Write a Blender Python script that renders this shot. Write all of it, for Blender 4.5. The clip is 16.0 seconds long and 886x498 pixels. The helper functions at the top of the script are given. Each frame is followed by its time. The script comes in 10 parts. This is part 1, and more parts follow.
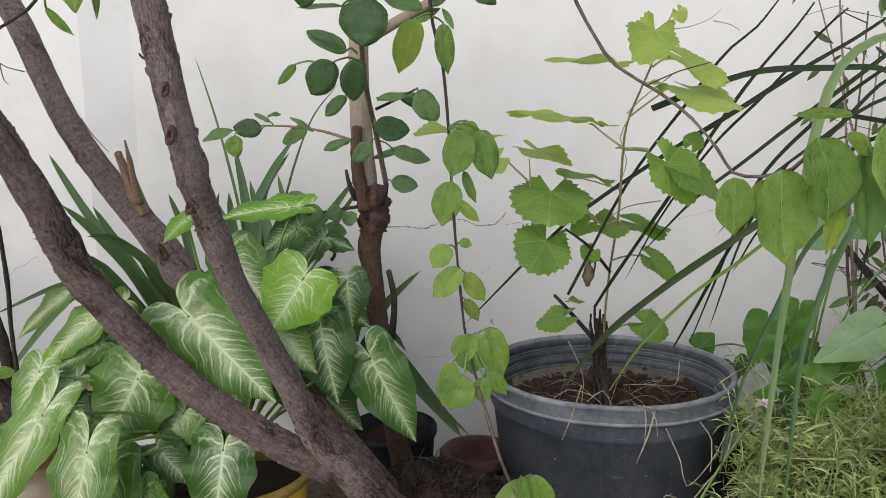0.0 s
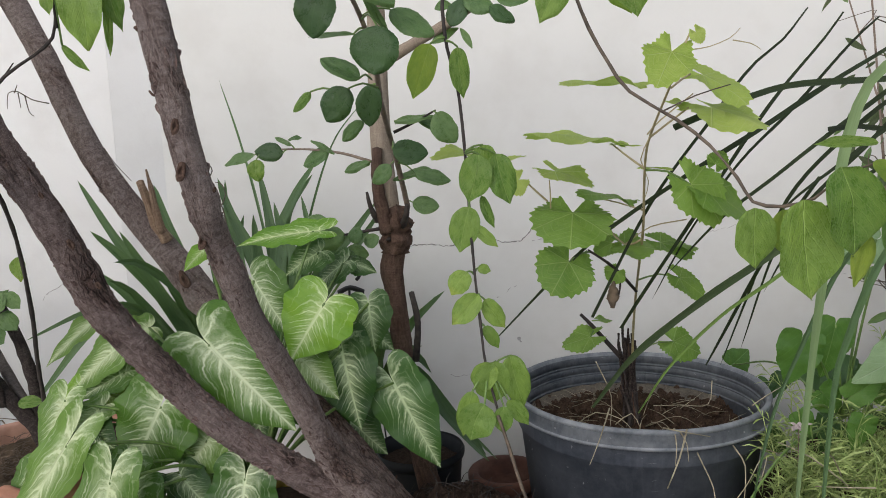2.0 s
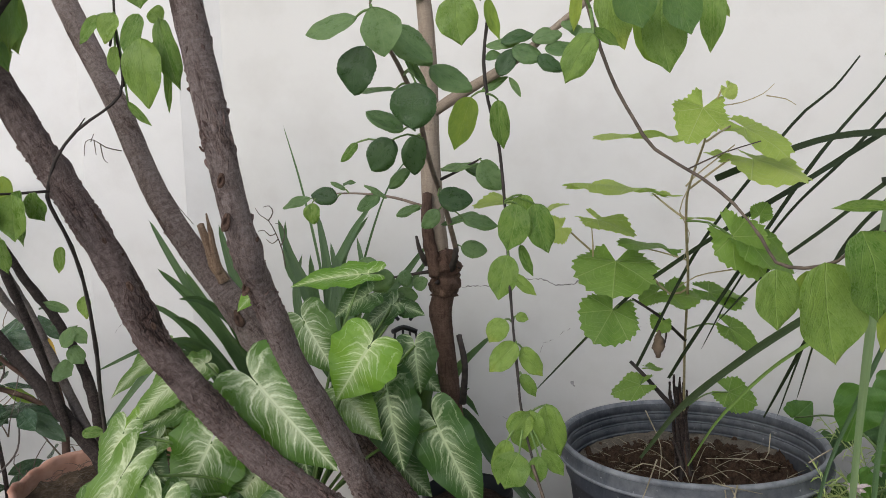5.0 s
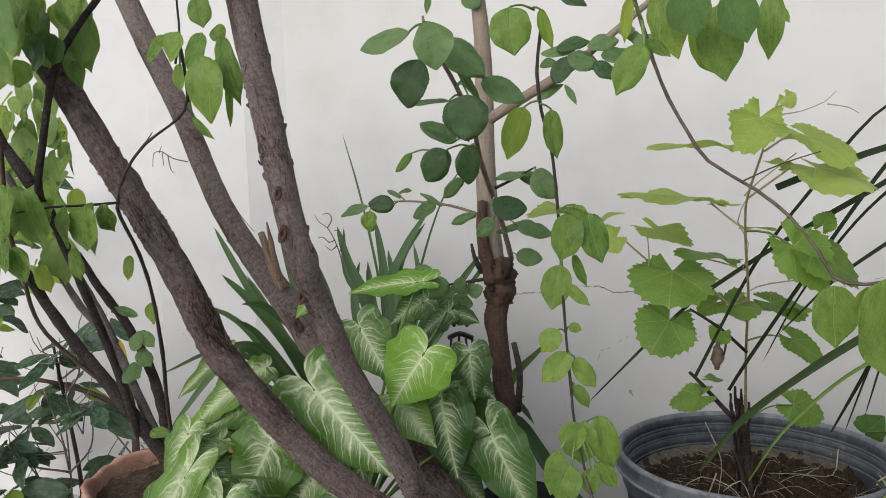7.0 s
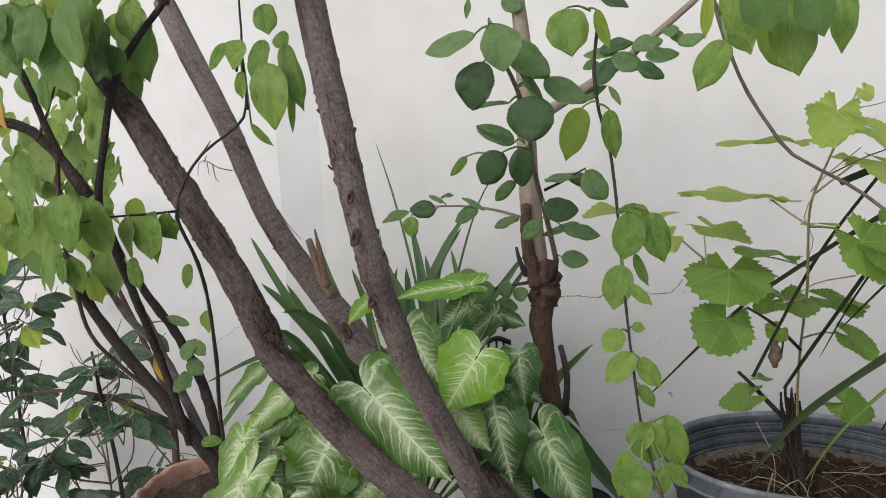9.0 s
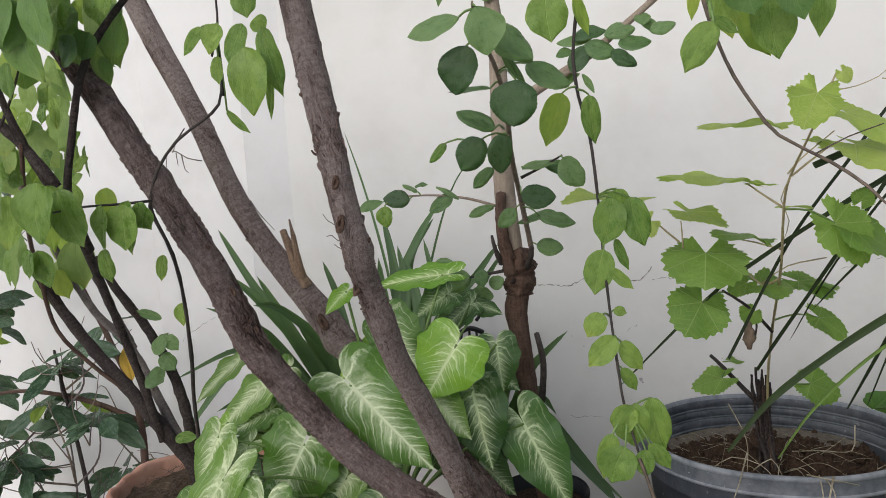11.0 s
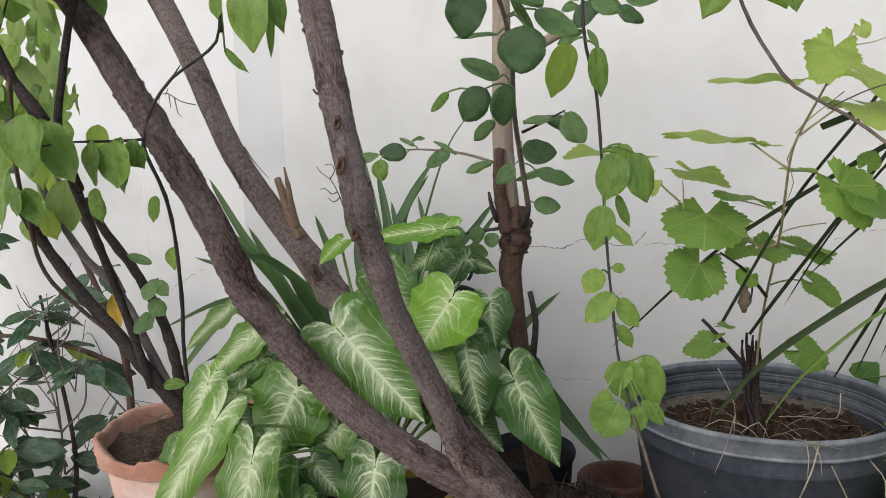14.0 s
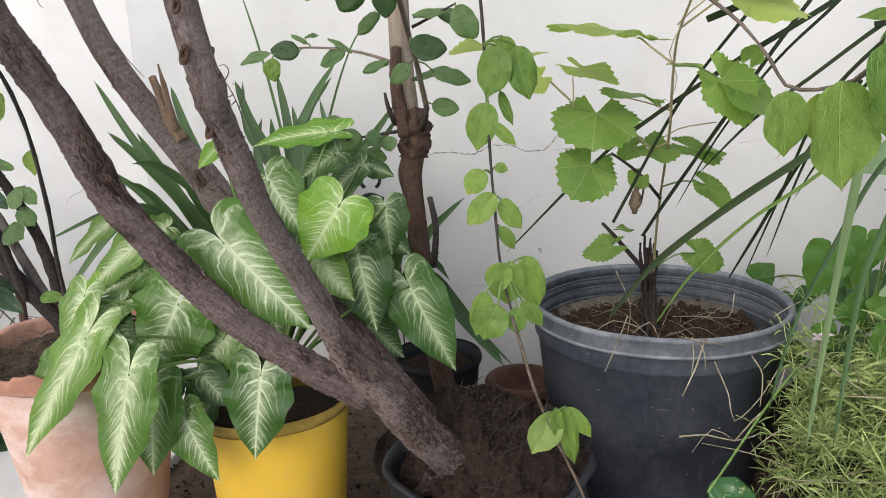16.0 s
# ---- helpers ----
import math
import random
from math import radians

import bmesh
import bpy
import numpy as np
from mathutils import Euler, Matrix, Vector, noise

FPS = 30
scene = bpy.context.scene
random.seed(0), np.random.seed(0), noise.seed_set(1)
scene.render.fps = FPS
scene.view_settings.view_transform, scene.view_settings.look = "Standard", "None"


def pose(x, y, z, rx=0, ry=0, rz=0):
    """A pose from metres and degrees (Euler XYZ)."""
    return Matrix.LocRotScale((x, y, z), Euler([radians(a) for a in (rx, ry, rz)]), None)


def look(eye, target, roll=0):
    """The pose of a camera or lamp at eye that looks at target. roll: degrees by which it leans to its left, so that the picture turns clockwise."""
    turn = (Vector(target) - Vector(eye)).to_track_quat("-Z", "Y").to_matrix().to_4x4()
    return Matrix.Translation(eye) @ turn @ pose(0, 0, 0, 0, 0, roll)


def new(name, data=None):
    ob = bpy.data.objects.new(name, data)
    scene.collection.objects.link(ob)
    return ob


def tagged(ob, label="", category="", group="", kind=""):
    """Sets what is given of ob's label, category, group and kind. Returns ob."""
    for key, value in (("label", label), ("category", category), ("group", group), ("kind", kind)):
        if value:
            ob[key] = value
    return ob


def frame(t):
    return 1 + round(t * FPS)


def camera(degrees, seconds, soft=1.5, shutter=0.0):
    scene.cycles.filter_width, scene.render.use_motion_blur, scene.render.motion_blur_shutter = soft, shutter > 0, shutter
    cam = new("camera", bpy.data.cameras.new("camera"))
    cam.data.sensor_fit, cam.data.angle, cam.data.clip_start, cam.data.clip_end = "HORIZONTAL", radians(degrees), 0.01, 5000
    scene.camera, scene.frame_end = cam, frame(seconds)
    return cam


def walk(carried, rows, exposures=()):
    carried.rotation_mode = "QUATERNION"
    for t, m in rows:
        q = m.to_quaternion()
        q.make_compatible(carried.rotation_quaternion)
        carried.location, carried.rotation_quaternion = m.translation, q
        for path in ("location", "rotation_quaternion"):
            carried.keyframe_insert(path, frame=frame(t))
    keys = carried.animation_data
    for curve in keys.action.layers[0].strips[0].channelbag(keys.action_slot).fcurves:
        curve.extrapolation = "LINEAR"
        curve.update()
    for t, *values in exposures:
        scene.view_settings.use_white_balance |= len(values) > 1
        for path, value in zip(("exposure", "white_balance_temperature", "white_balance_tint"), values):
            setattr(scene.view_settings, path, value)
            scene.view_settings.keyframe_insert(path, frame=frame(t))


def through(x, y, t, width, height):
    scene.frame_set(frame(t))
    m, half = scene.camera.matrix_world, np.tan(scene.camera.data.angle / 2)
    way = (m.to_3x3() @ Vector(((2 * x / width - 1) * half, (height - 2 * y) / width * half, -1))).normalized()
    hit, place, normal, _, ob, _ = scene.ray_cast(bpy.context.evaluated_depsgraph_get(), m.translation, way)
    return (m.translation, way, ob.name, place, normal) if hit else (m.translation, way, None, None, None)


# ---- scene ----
cam = camera(62.1, 16.0, 0.5)
PATH = [
    (0, (0.043, 0.024, 0.78), (-0.032, 2.003, 0.502), -1.0),
    (0.5, (0.169, 0.063, 0.784), (0.109, 2.038, 0.476), -0.7),
    (1, (0.206, 0.09, 0.784), (0.023, 2.054, 0.452), -1.4),
    (1.5, (0.149, 0.069, 0.802), (-0.126, 2.027, 0.501), -2.4),
    (2, (0.062, 0.042, 0.8), (-0.104, 2.019, 0.546), -2.3),
    (2.5, (0.02, 0.02, 0.804), (-0.062, 2.009, 0.615), -2.7),
    (3, (0.032, 0.021, 0.804), (-0.064, 2.009, 0.61), -4.0),
    (3.5, (0.088, 0.032, 0.811), (-0.115, 2.013, 0.616), -2.2),
    (4, (0.125, 0.043, 0.817), (-0.237, 2.001, 0.633), -1.8),
    (6.3, (0.069, 0.015, 0.816), (-0.267, 1.983, 0.686), -2.3),
    (6.5, (0.09, 0.024, 0.821), (-0.281, 1.984, 0.682), -2.4),
    (7, (0.113, 0.028, 0.825), (-0.399, 1.956, 0.685), -2.2),
    (7.5, (0.093, 0.026, 0.83), (-0.466, 1.942, 0.702), -2.1),
    (8, (0.058, 0.021, 0.827), (-0.475, 1.945, 0.713), -3.2),
    (10.5, (0.039, 0.003, 0.817), (-0.483, 1.929, 0.685), -3.4),
    (11, (0.02, 0.009, 0.813), (-0.404, 1.959, 0.675), -3.9),
    (11.5, (0.027, 0.021, 0.806), (-0.351, 1.979, 0.656), -3.7),
    (12, (0.055, 0.016, 0.809), (-0.376, 1.957, 0.601), -2.6),
    (12.5, (0.075, 0.007, 0.805), (-0.391, 1.941, 0.601), -0.8),
    (13, (0.068, 0.013, 0.804), (-0.403, 1.945, 0.593), -0.7),
    (13.5, (0.034, 0.011, 0.805), (-0.426, 1.946, 0.588), -1.0),
    (14, (0.003, 0.018, 0.793), (-0.39, 1.965, 0.563), -1.9),
    (14.5, (0.013, 0.033, 0.791), (-0.277, 1.992, 0.518), -2.4),
    (15, (0.05, 0.05, 0.773), (-0.197, 2.012, 0.469), -1.0),
    (15.5, (0.071, 0.062, 0.768), (-0.205, 1.994, 0.331), -1.5),
    (16, (0.073, 0.06, 0.771), (-0.168, 1.99, 0.306), -1.8),
]
EXPOSURES = [(0.0, 0.22), (1.0, 0.32), (2.0, 0.15), (3.5, 0.10), (7.5, 0.07), (12.5, 0.15), (14.5, 0.22), (15.0, 0.28), (15.5, 0.46), (16.0, 0.54)]
walk(cam, [(t, look(eye, target, roll)) for t, eye, target, roll in PATH], EXPOSURES)
SKY, SUN = 0.15, 1.47

# ---- sky and light ----
world = bpy.data.worlds.new("overcast_sky")
scene.world = world
world.use_nodes = True
wn, wl = world.node_tree.nodes, world.node_tree.links
sky = wn.new("ShaderNodeTexSky")
sky.sky_type, sky.sun_disc = "NISHITA", False
sky.sun_elevation, sky.sun_rotation = radians(30), radians(205)
sky.air_density, sky.dust_density, sky.ozone_density = 1.0, 2.0, 1.5
desat = wn.new("ShaderNodeHueSaturation")
desat.inputs["Saturation"].default_value = 0.62
wl.new(sky.outputs[0], desat.inputs["Color"])
wl.new(desat.outputs[0], wn["Background"].inputs["Color"])
wn["Background"].inputs["Strength"].default_value = SKY

sun = new("sun", bpy.data.lights.new("sun", "SUN"))
sun.data.energy, sun.data.angle, sun.data.color = SUN, radians(60), (1.0, 0.968, 0.982)
sun.matrix_world = look((-1.5, -3.3, 2.90), (0, 1.2, 0.3))


# ---- materials ----
class Nodes:
    """A small wrapper that builds node materials in few words."""

    def __init__(self, name, rough=0.7, shine=0.5):
        self.mat = bpy.data.materials.new(name)
        self.mat.use_nodes = True
        self.n, self.l = self.mat.node_tree.nodes, self.mat.node_tree.links
        self.bsdf = self.n["Principled BSDF"]
        self.bsdf.inputs["Roughness"].default_value = rough
        self.bsdf.inputs["Specular IOR Level"].default_value = shine
        self.tc = self.n.new("ShaderNodeTexCoord")

    def node(self, kind, **values):
        nd = self.n.new(kind)
        for key, value in values.items():
            nd.inputs[key.replace("_", " ")].default_value = value
        return nd

    def link(self, a, b):
        self.l.new(a, b)

    def mapped(self, scale, source="Object"):
        m = self.node("ShaderNodeMapping", Scale=scale)
        self.link(self.tc.outputs[source], m.inputs["Vector"])
        return m.outputs[0]

    def noise(self, scale, detail=4.0, rough=0.55, vec=None, distort=0.0):
        nd = self.node("ShaderNodeTexNoise", Scale=scale, Detail=detail, Roughness=rough, Distortion=distort)
        self.link(vec if vec else self.tc.outputs["Object"], nd.inputs["Vector"])
        return nd.outputs["Fac"]

    def ramp(self, fac, stops):
        nd = self.n.new("ShaderNodeValToRGB")
        el = nd.color_ramp.elements
        while len(el) < len(stops):
            el.new(0.5)
        for e, (p, c) in zip(el, stops):
            e.position, e.color = p, (*c, 1) if len(c) == 3 else c
        self.link(fac, nd.inputs[0])
        return nd.outputs[0]

    def math(self, op, a, b=0.0, clamp=False):
        nd = self.n.new("ShaderNodeMath")
        nd.operation, nd.use_clamp = op, clamp
        for i, v in enumerate((a, b)):
            if isinstance(v, (int, float)):
                nd.inputs[i].default_value = v
            else:
                self.link(v, nd.inputs[i])
        return nd.outputs[0]

    def mix(self, fac, a, b, blend="MIX"):
        nd = self.n.new("ShaderNodeMix")
        nd.data_type, nd.blend_type = "RGBA", blend
        for socket, v in ((nd.inputs[0], fac), (nd.inputs[6], a), (nd.inputs[7], b)):
            if isinstance(v, (int, float)):
                socket.default_value = v
            elif isinstance(v, tuple):
                socket.default_value = (*v, 1)
            else:
                self.link(v, socket)
        return nd.outputs[2]

    def colour(self, socket):
        self.link(socket, self.bsdf.inputs["Base Color"])

    def rough(self, socket):
        self.link(socket, self.bsdf.inputs["Roughness"])

    def bump(self, height, strength=0.4, dist=0.004):
        nd = self.node("ShaderNodeBump", Strength=strength, Distance=dist)
        self.link(height, nd.inputs["Height"])
        self.link(nd.outputs[0], self.bsdf.inputs["Normal"])
        return nd


def plaster_material(name="white_plaster", lift=1.0):
    m = Nodes(name, 0.85)
    big, mid, fine = m.noise(1.3, 3), m.noise(9, 5, 0.6), m.noise(160, 3)
    base = m.ramp(big, [(0.3, (0.635 * lift, 0.63 * lift, 0.63 * lift ** 1.3)), (0.7, (0.695 * lift, 0.69 * lift, 0.692 * lift ** 1.3))])
    stain = m.ramp(mid, [(0.25, (0.86, 0.845, 0.83)), (0.55, (1, 1, 1))])
    m.colour(m.mix(0.55, base, stain, "MULTIPLY"))
    m.bump(m.math("ADD", m.math("MULTIPLY", mid, 0.7), m.math("MULTIPLY", fine, 0.12)), 0.25, 0.006)
    return m.mat


def soil_material(name, dark, light, scale=45):
    m = Nodes(name, 0.95, 0.12)
    a, b = m.noise(scale, 8, 0.7), m.noise(scale * 5, 4, 0.7)
    m.colour(m.mix(0.45, m.ramp(a, [(0.3, dark), (0.72, light)]), m.ramp(b, [(0.3, dark), (0.7, light)])))
    m.bump(m.math("ADD", a, m.math("MULTIPLY", b, 0.5)), 0.9, 0.008)
    return m.mat


def bark_material(name, dark, mid, light, stretch=5.0, spots=0.5, scale=150.0, depth=0.006, cracks=0.7, plate=0.010, aged=0.0):
    """Bark on UV metres: u round the limb, v along it; a granular wrinkled skin with corky dots, and plates parted by cracks
    where it is old. aged: the length from the foot over which the old flaking bark prevails."""
    m = Nodes(name, 0.88, 0.25)
    ridge = m.noise(scale, 8, 0.70, m.mapped((1.0, 1.0 / stretch, 1.0), "UV"), 0.7)
    fine = m.noise(scale * 6, 4, 0.7, m.mapped((1.0, 0.8, 1.0), "UV"))
    patch = m.noise(13, 5, 0.65, m.mapped((1.0, 0.55, 1.0), "UV"), 0.8)
    grey = m.noise(8, 4, 0.6, m.mapped((1.0, 0.6, 1.0), "UV"))
    wrinkle = m.noise(110, 5, 0.7, m.mapped((0.30, 2.4, 1.0), "UV"), 0.5)
    warp = m.node("ShaderNodeTexNoise", Scale=80.0, Detail=4.0)
    m.link(m.tc.outputs["UV"], warp.inputs["Vector"])
    lift = m.n.new("ShaderNodeVectorMath")
    lift.operation = "MULTIPLY_ADD"
    m.link(warp.outputs["Color"], lift.inputs[0])
    lift.inputs[1].default_value = (2.0, 1.5, 0.0)
    m.link(m.mapped((1.0 / plate, 0.45 / (plate * (0.6 + 0.4 * stretch)), 1.0), "UV"), lift.inputs[2])
    cell = m.node("ShaderNodeTexVoronoi", Scale=1.0)
    cell.feature = "DISTANCE_TO_EDGE"
    m.link(lift.outputs[0], cell.inputs["Vector"])
    split = m.ramp(cell.outputs["Distance"], [(0.0, (1, 1, 1)), (0.13, (0, 0, 0))])
    age = patch
    if aged:
        sep = m.node("ShaderNodeSeparateXYZ")
        m.link(m.tc.outputs["UV"], sep.inputs[0])
        age = m.math("ADD", patch, m.math("MULTIPLY", m.math("SUBTRACT", 1.0, m.math("DIVIDE", sep.outputs[1], aged), True), 0.34))
    start = 0.50 if aged else 0.47
    old = m.ramp(age, [(start, (0.03, 0.03, 0.03)), (start + 0.16, (1, 1, 1))])
    gap = m.math("MULTIPLY", m.math("MULTIPLY", split, old), cracks)
    dots = m.node("ShaderNodeTexVoronoi", Scale=1.0)
    m.link(m.mapped((150.0, 260.0, 1.0), "UV"), dots.inputs["Vector"])
    dot = m.math("MULTIPLY", m.ramp(dots.outputs["Distance"], [(0.10, (1, 1, 1)), (0.26, (0, 0, 0))]), m.ramp(fine, [(0.50, (0, 0, 0)), (0.60, (1, 1, 1))]))
    body = m.math("ADD", m.math("ADD", m.math("MULTIPLY", ridge, 0.36), m.math("MULTIPLY", fine, 0.44)), m.math("MULTIPLY", wrinkle, 0.20))
    soft = tuple(0.58 * a + 0.42 * b for a, b in zip(dark, mid))
    pale = tuple(0.55 * a + 0.45 * b for a, b in zip(light, mid))
    col = m.ramp(body, [(0.445, soft), (0.50, mid), (0.56, pale)])
    flake = m.ramp(m.math("ADD", m.math("MULTIPLY", ridge, 0.6), m.math("MULTIPLY", fine, 0.4)), [(0.40, tuple(c * 0.8 for c in dark)), (0.58, tuple(c * k for c, k in zip(mid, (0.80, 0.61, 0.51))))])
    col = m.mix(m.math("MULTIPLY", old, min(0.85, cracks + 0.1)), col, flake)
    col = m.mix(m.ramp(grey, [(0.45, (0, 0, 0)), (0.66, (0.45, 0.45, 0.45))]), col, m.mix(0.6, col, tuple(0.8 * c + 0.06 for c in light)))
    col = m.mix(gap, col, tuple(c * 0.32 for c in dark))
    col = m.mix(m.math("MULTIPLY", dot, 0.75 * spots), col, tuple(min(0.55, c * 1.15) for c in light))
    m.colour(col)
    height = m.math("ADD", m.math("ADD", m.math("MULTIPLY", ridge, 0.55), m.math("MULTIPLY", fine, 0.42)), m.math("ADD", m.math("MULTIPLY", wrinkle, 0.55), m.math("MULTIPLY", dot, 0.25)))
    m.bump(m.math("SUBTRACT", m.math("ADD", height, m.math("MULTIPLY", old, m.math("MULTIPLY", ridge, 0.5))), m.math("MULTIPLY", gap, 1.1)), 1.0, depth)
    return m.mat


def cork_material(name, deep, mid, ridge):
    """Corky bark split into small raised plates with pale edges."""
    m = Nodes(name, 0.9, 0.15)
    warp = m.node("ShaderNodeTexNoise", Scale=28.0, Detail=4.0)
    m.link(m.tc.outputs["Object"], warp.inputs["Vector"])
    bend = m.n.new("ShaderNodeVectorMath")
    bend.operation = "MULTIPLY_ADD"
    m.link(warp.outputs["Color"], bend.inputs[0])
    bend.inputs[1].default_value = (0.026, 0.026, 0.026)
    m.link(m.mapped((1.0, 1.0, 1.5)), bend.inputs[2])
    cell = m.node("ShaderNodeTexVoronoi", Scale=150.0)
    cell.feature = "DISTANCE_TO_EDGE"
    m.link(bend.outputs[0], cell.inputs["Vector"])
    fine, broad = m.noise(210, 5, 0.7), m.noise(14, 4, 0.6)
    line = m.ramp(cell.outputs["Distance"], [(0.0, (0, 0, 0)), (0.06, (0.25, 0.25, 0.25)), (0.16, (1, 1, 1))])
    col = m.mix(line, ridge, m.ramp(fine, [(0.35, deep), (0.62, mid)]))
    m.colour(m.mix(m.ramp(broad, [(0.40, (0, 0, 0)), (0.70, (0.6, 0.6, 0.6))]), col, mid))
    m.bump(m.math("ADD", m.math("MULTIPLY", line, -0.8), m.math("MULTIPLY", fine, 0.5)), 0.9, 0.005)
    return m.mat


def leaf_material(name, deep, light, vein, slope=0.75, count=7.0, vein_width=0.10, vein_amount=0.4, variegated=0.0,
                  gloss=0.38, through=0.32, blemish=0.25, edge=0.0, island=False, veins_like="feather"):
    """A leaf: UV x across (0.5 on the midrib), y from stalk to tip. Light comes through it from behind.
    veins_like: feather, palm (spread from the stalk), triple (two side ribs run with the midrib) or none."""
    m = Nodes(name, gloss, 0.40)
    sep = m.node("ShaderNodeSeparateXYZ")
    m.link(m.tc.outputs["UV"], sep.inputs[0])
    sideways = m.math("SUBTRACT", sep.outputs[0], 0.5)
    across = m.math("ABSOLUTE", sideways)
    along = sep.outputs[1]
    info = m.node("ShaderNodeObjectInfo")
    rnd = m.node("ShaderNodeNewGeometry").outputs["Random Per Island"] if island else info.outputs["Random"]
    shift = m.node("ShaderNodeCombineXYZ")
    m.link(m.math("MULTIPLY", rnd, 37.0), shift.inputs[2])
    own = m.n.new("ShaderNodeVectorMath")
    own.operation = "ADD"
    m.link(m.tc.outputs["UV"], own.inputs[0])
    m.link(shift.outputs[0], own.inputs[1])
    own = own.outputs[0]
    wob = m.math("MULTIPLY", m.math("SUBTRACT", m.noise(5, 4, 0.65, own), 0.5), 0.11)
    bow = m.math("MULTIPLY", m.math("POWER", across, 2.0), 0.8)
    course = m.math("ADD", m.math("SUBTRACT", m.math("SUBTRACT", along, m.math("MULTIPLY", across, slope)), bow), wob)
    # share of the way from midrib to rim, for an oval blade
    half = m.math("ADD", m.math("MULTIPLY", m.math("POWER", m.math("MAXIMUM", 0.0001, m.math("MULTIPLY", m.math("MULTIPLY", along, 4.0), m.math("SUBTRACT", 1.0, along))), 0.60), 0.5), 0.004)
    share = m.math("DIVIDE", across, half)
    rib = m.math("SUBTRACT", 1.0, m.math("DIVIDE", across, 0.016), True)
    if veins_like == "palm":
        angle = m.math("ABSOLUTE", m.math("ARCTAN2", sideways, along))
        reach = m.math("POWER", m.math("ADD", m.math("POWER", across, 2.0), m.math("POWER", along, 2.0)), 0.5)
        lateral = None
        for turn in (0.0, 0.80, 1.62):
            one = m.math("SUBTRACT", 1.0, m.math("DIVIDE", m.math("MULTIPLY", m.math("ABSOLUTE", m.math("SUBTRACT", angle, turn)), reach), 0.014), True)
            lateral = one if lateral is None else m.math("MAXIMUM", lateral, one)
        spokes = m.math("ABSOLUTE", m.math("SUBTRACT", m.math("FRACT", m.math("MULTIPLY", m.math("SUBTRACT", reach, m.math("MULTIPLY", m.math("PINGPONG", angle, 0.40), 0.5)), 7.0)), 0.5))
        veins = m.math("MAXIMUM", lateral, m.math("MULTIPLY", m.math("SUBTRACT", 1.0, m.math("DIVIDE", spokes, 0.10), True), 0.45))
    elif veins_like == "triple":
        side_rib = m.math("SUBTRACT", 1.0, m.math("DIVIDE", m.math("MULTIPLY", m.math("ABSOLUTE", m.math("SUBTRACT", share, 0.46)), half), 0.013), True)
        veins = m.math("MAXIMUM", m.math("MULTIPLY", side_rib, 0.9), rib)
    else:
        saw = m.math("ABSOLUTE", m.math("SUBTRACT", m.math("FRACT", m.math("MULTIPLY", course, count)), 0.5))
        lateral = m.math("SUBTRACT", 1.0, m.math("DIVIDE", saw, vein_width), True)
        veins = m.math("MAXIMUM", m.math("MULTIPLY", lateral, 0.40), rib)
    mottle = m.noise(4.5, 5, 0.68, own)
    grain = m.noise(38, 4, 0.65, own)
    net = m.node("ShaderNodeTexVoronoi", Scale=40.0)
    net.feature = "DISTANCE_TO_EDGE"
    m.link(own, net.inputs["Vector"])
    net = m.math("SUBTRACT", 1.0, m.math("DIVIDE", net.outputs["Distance"], 0.12), True)
    tone = m.math("ADD", m.math("ADD", m.math("MULTIPLY", rnd, 0.42), m.math("MULTIPLY", m.math("SUBTRACT", mottle, 0.14), 0.88)), m.math("MULTIPLY", m.math("SUBTRACT", grain, 0.5), 0.30))
    col = m.ramp(tone, [(0.2, deep), (0.85, light)])
    if variegated > 0:
        # white midrib and feathered side veins that break up into a fine net towards a green rim
        lobes = m.math("MAXIMUM", -0.9, m.math("MINIMUM", 1.0, m.math("MULTIPLY", m.math("SUBTRACT", along, 0.06), 4.0)))
        course = m.math("ADD", m.math("SUBTRACT", m.math("SUBTRACT", along, m.math("MULTIPLY", across, m.math("MULTIPLY", lobes, slope * 0.80))), bow), wob)
        blade_half = m.math("ADD", m.math("MULTIPLY", m.math("SUBTRACT", 1.0, m.math("POWER", m.math("MAXIMUM", along, 0.0001), 1.95)), 0.54), 0.02)
        out = m.math("MINIMUM", 1.0, m.math("DIVIDE", across, blade_half))
        near = m.math("SUBTRACT", 1.0, out, True)
        step = m.math("MULTIPLY", course, count)
        off = m.math("ABSOLUTE", m.math("SUBTRACT", m.math("FRACT", step), 0.5))
        twigs = m.node("ShaderNodeCombineXYZ")
        m.link(m.math("MULTIPLY", step, 2.3), twigs.inputs[0])
        m.link(m.math("MULTIPLY", sideways, 3.2), twigs.inputs[1])
        m.link(m.math("MULTIPLY", rnd, 20.0), twigs.inputs[2])
        mesh = m.node("ShaderNodeTexVoronoi", Scale=1.0)
        mesh.feature = "DISTANCE_TO_EDGE"
        m.link(twigs.outputs[0], mesh.inputs["Vector"])
        thread = m.math("SUBTRACT", 1.0, m.math("DIVIDE", mesh.outputs["Distance"], m.math("ADD", 0.05, m.math("MULTIPLY", near, 0.10))), True)
        where = m.node("ShaderNodeCombineXYZ")
        m.link(m.math("MULTIPLY", step, 3.2), where.inputs[0])
        m.link(m.math("MULTIPLY", across, 5.0), where.inputs[1])
        m.link(m.math("MULTIPLY", rnd, 20.0), where.inputs[2])
        streak = m.noise(1.0, 6, 0.75, where.outputs[0], 0.5)
        main = m.math("SUBTRACT", 1.0, m.math("DIVIDE", off, m.math("ADD", 0.05, m.math("MULTIPLY", m.math("MULTIPLY", near, streak), 0.20))), True)
        cloud = m.noise(3.6, 4, 0.6, own)
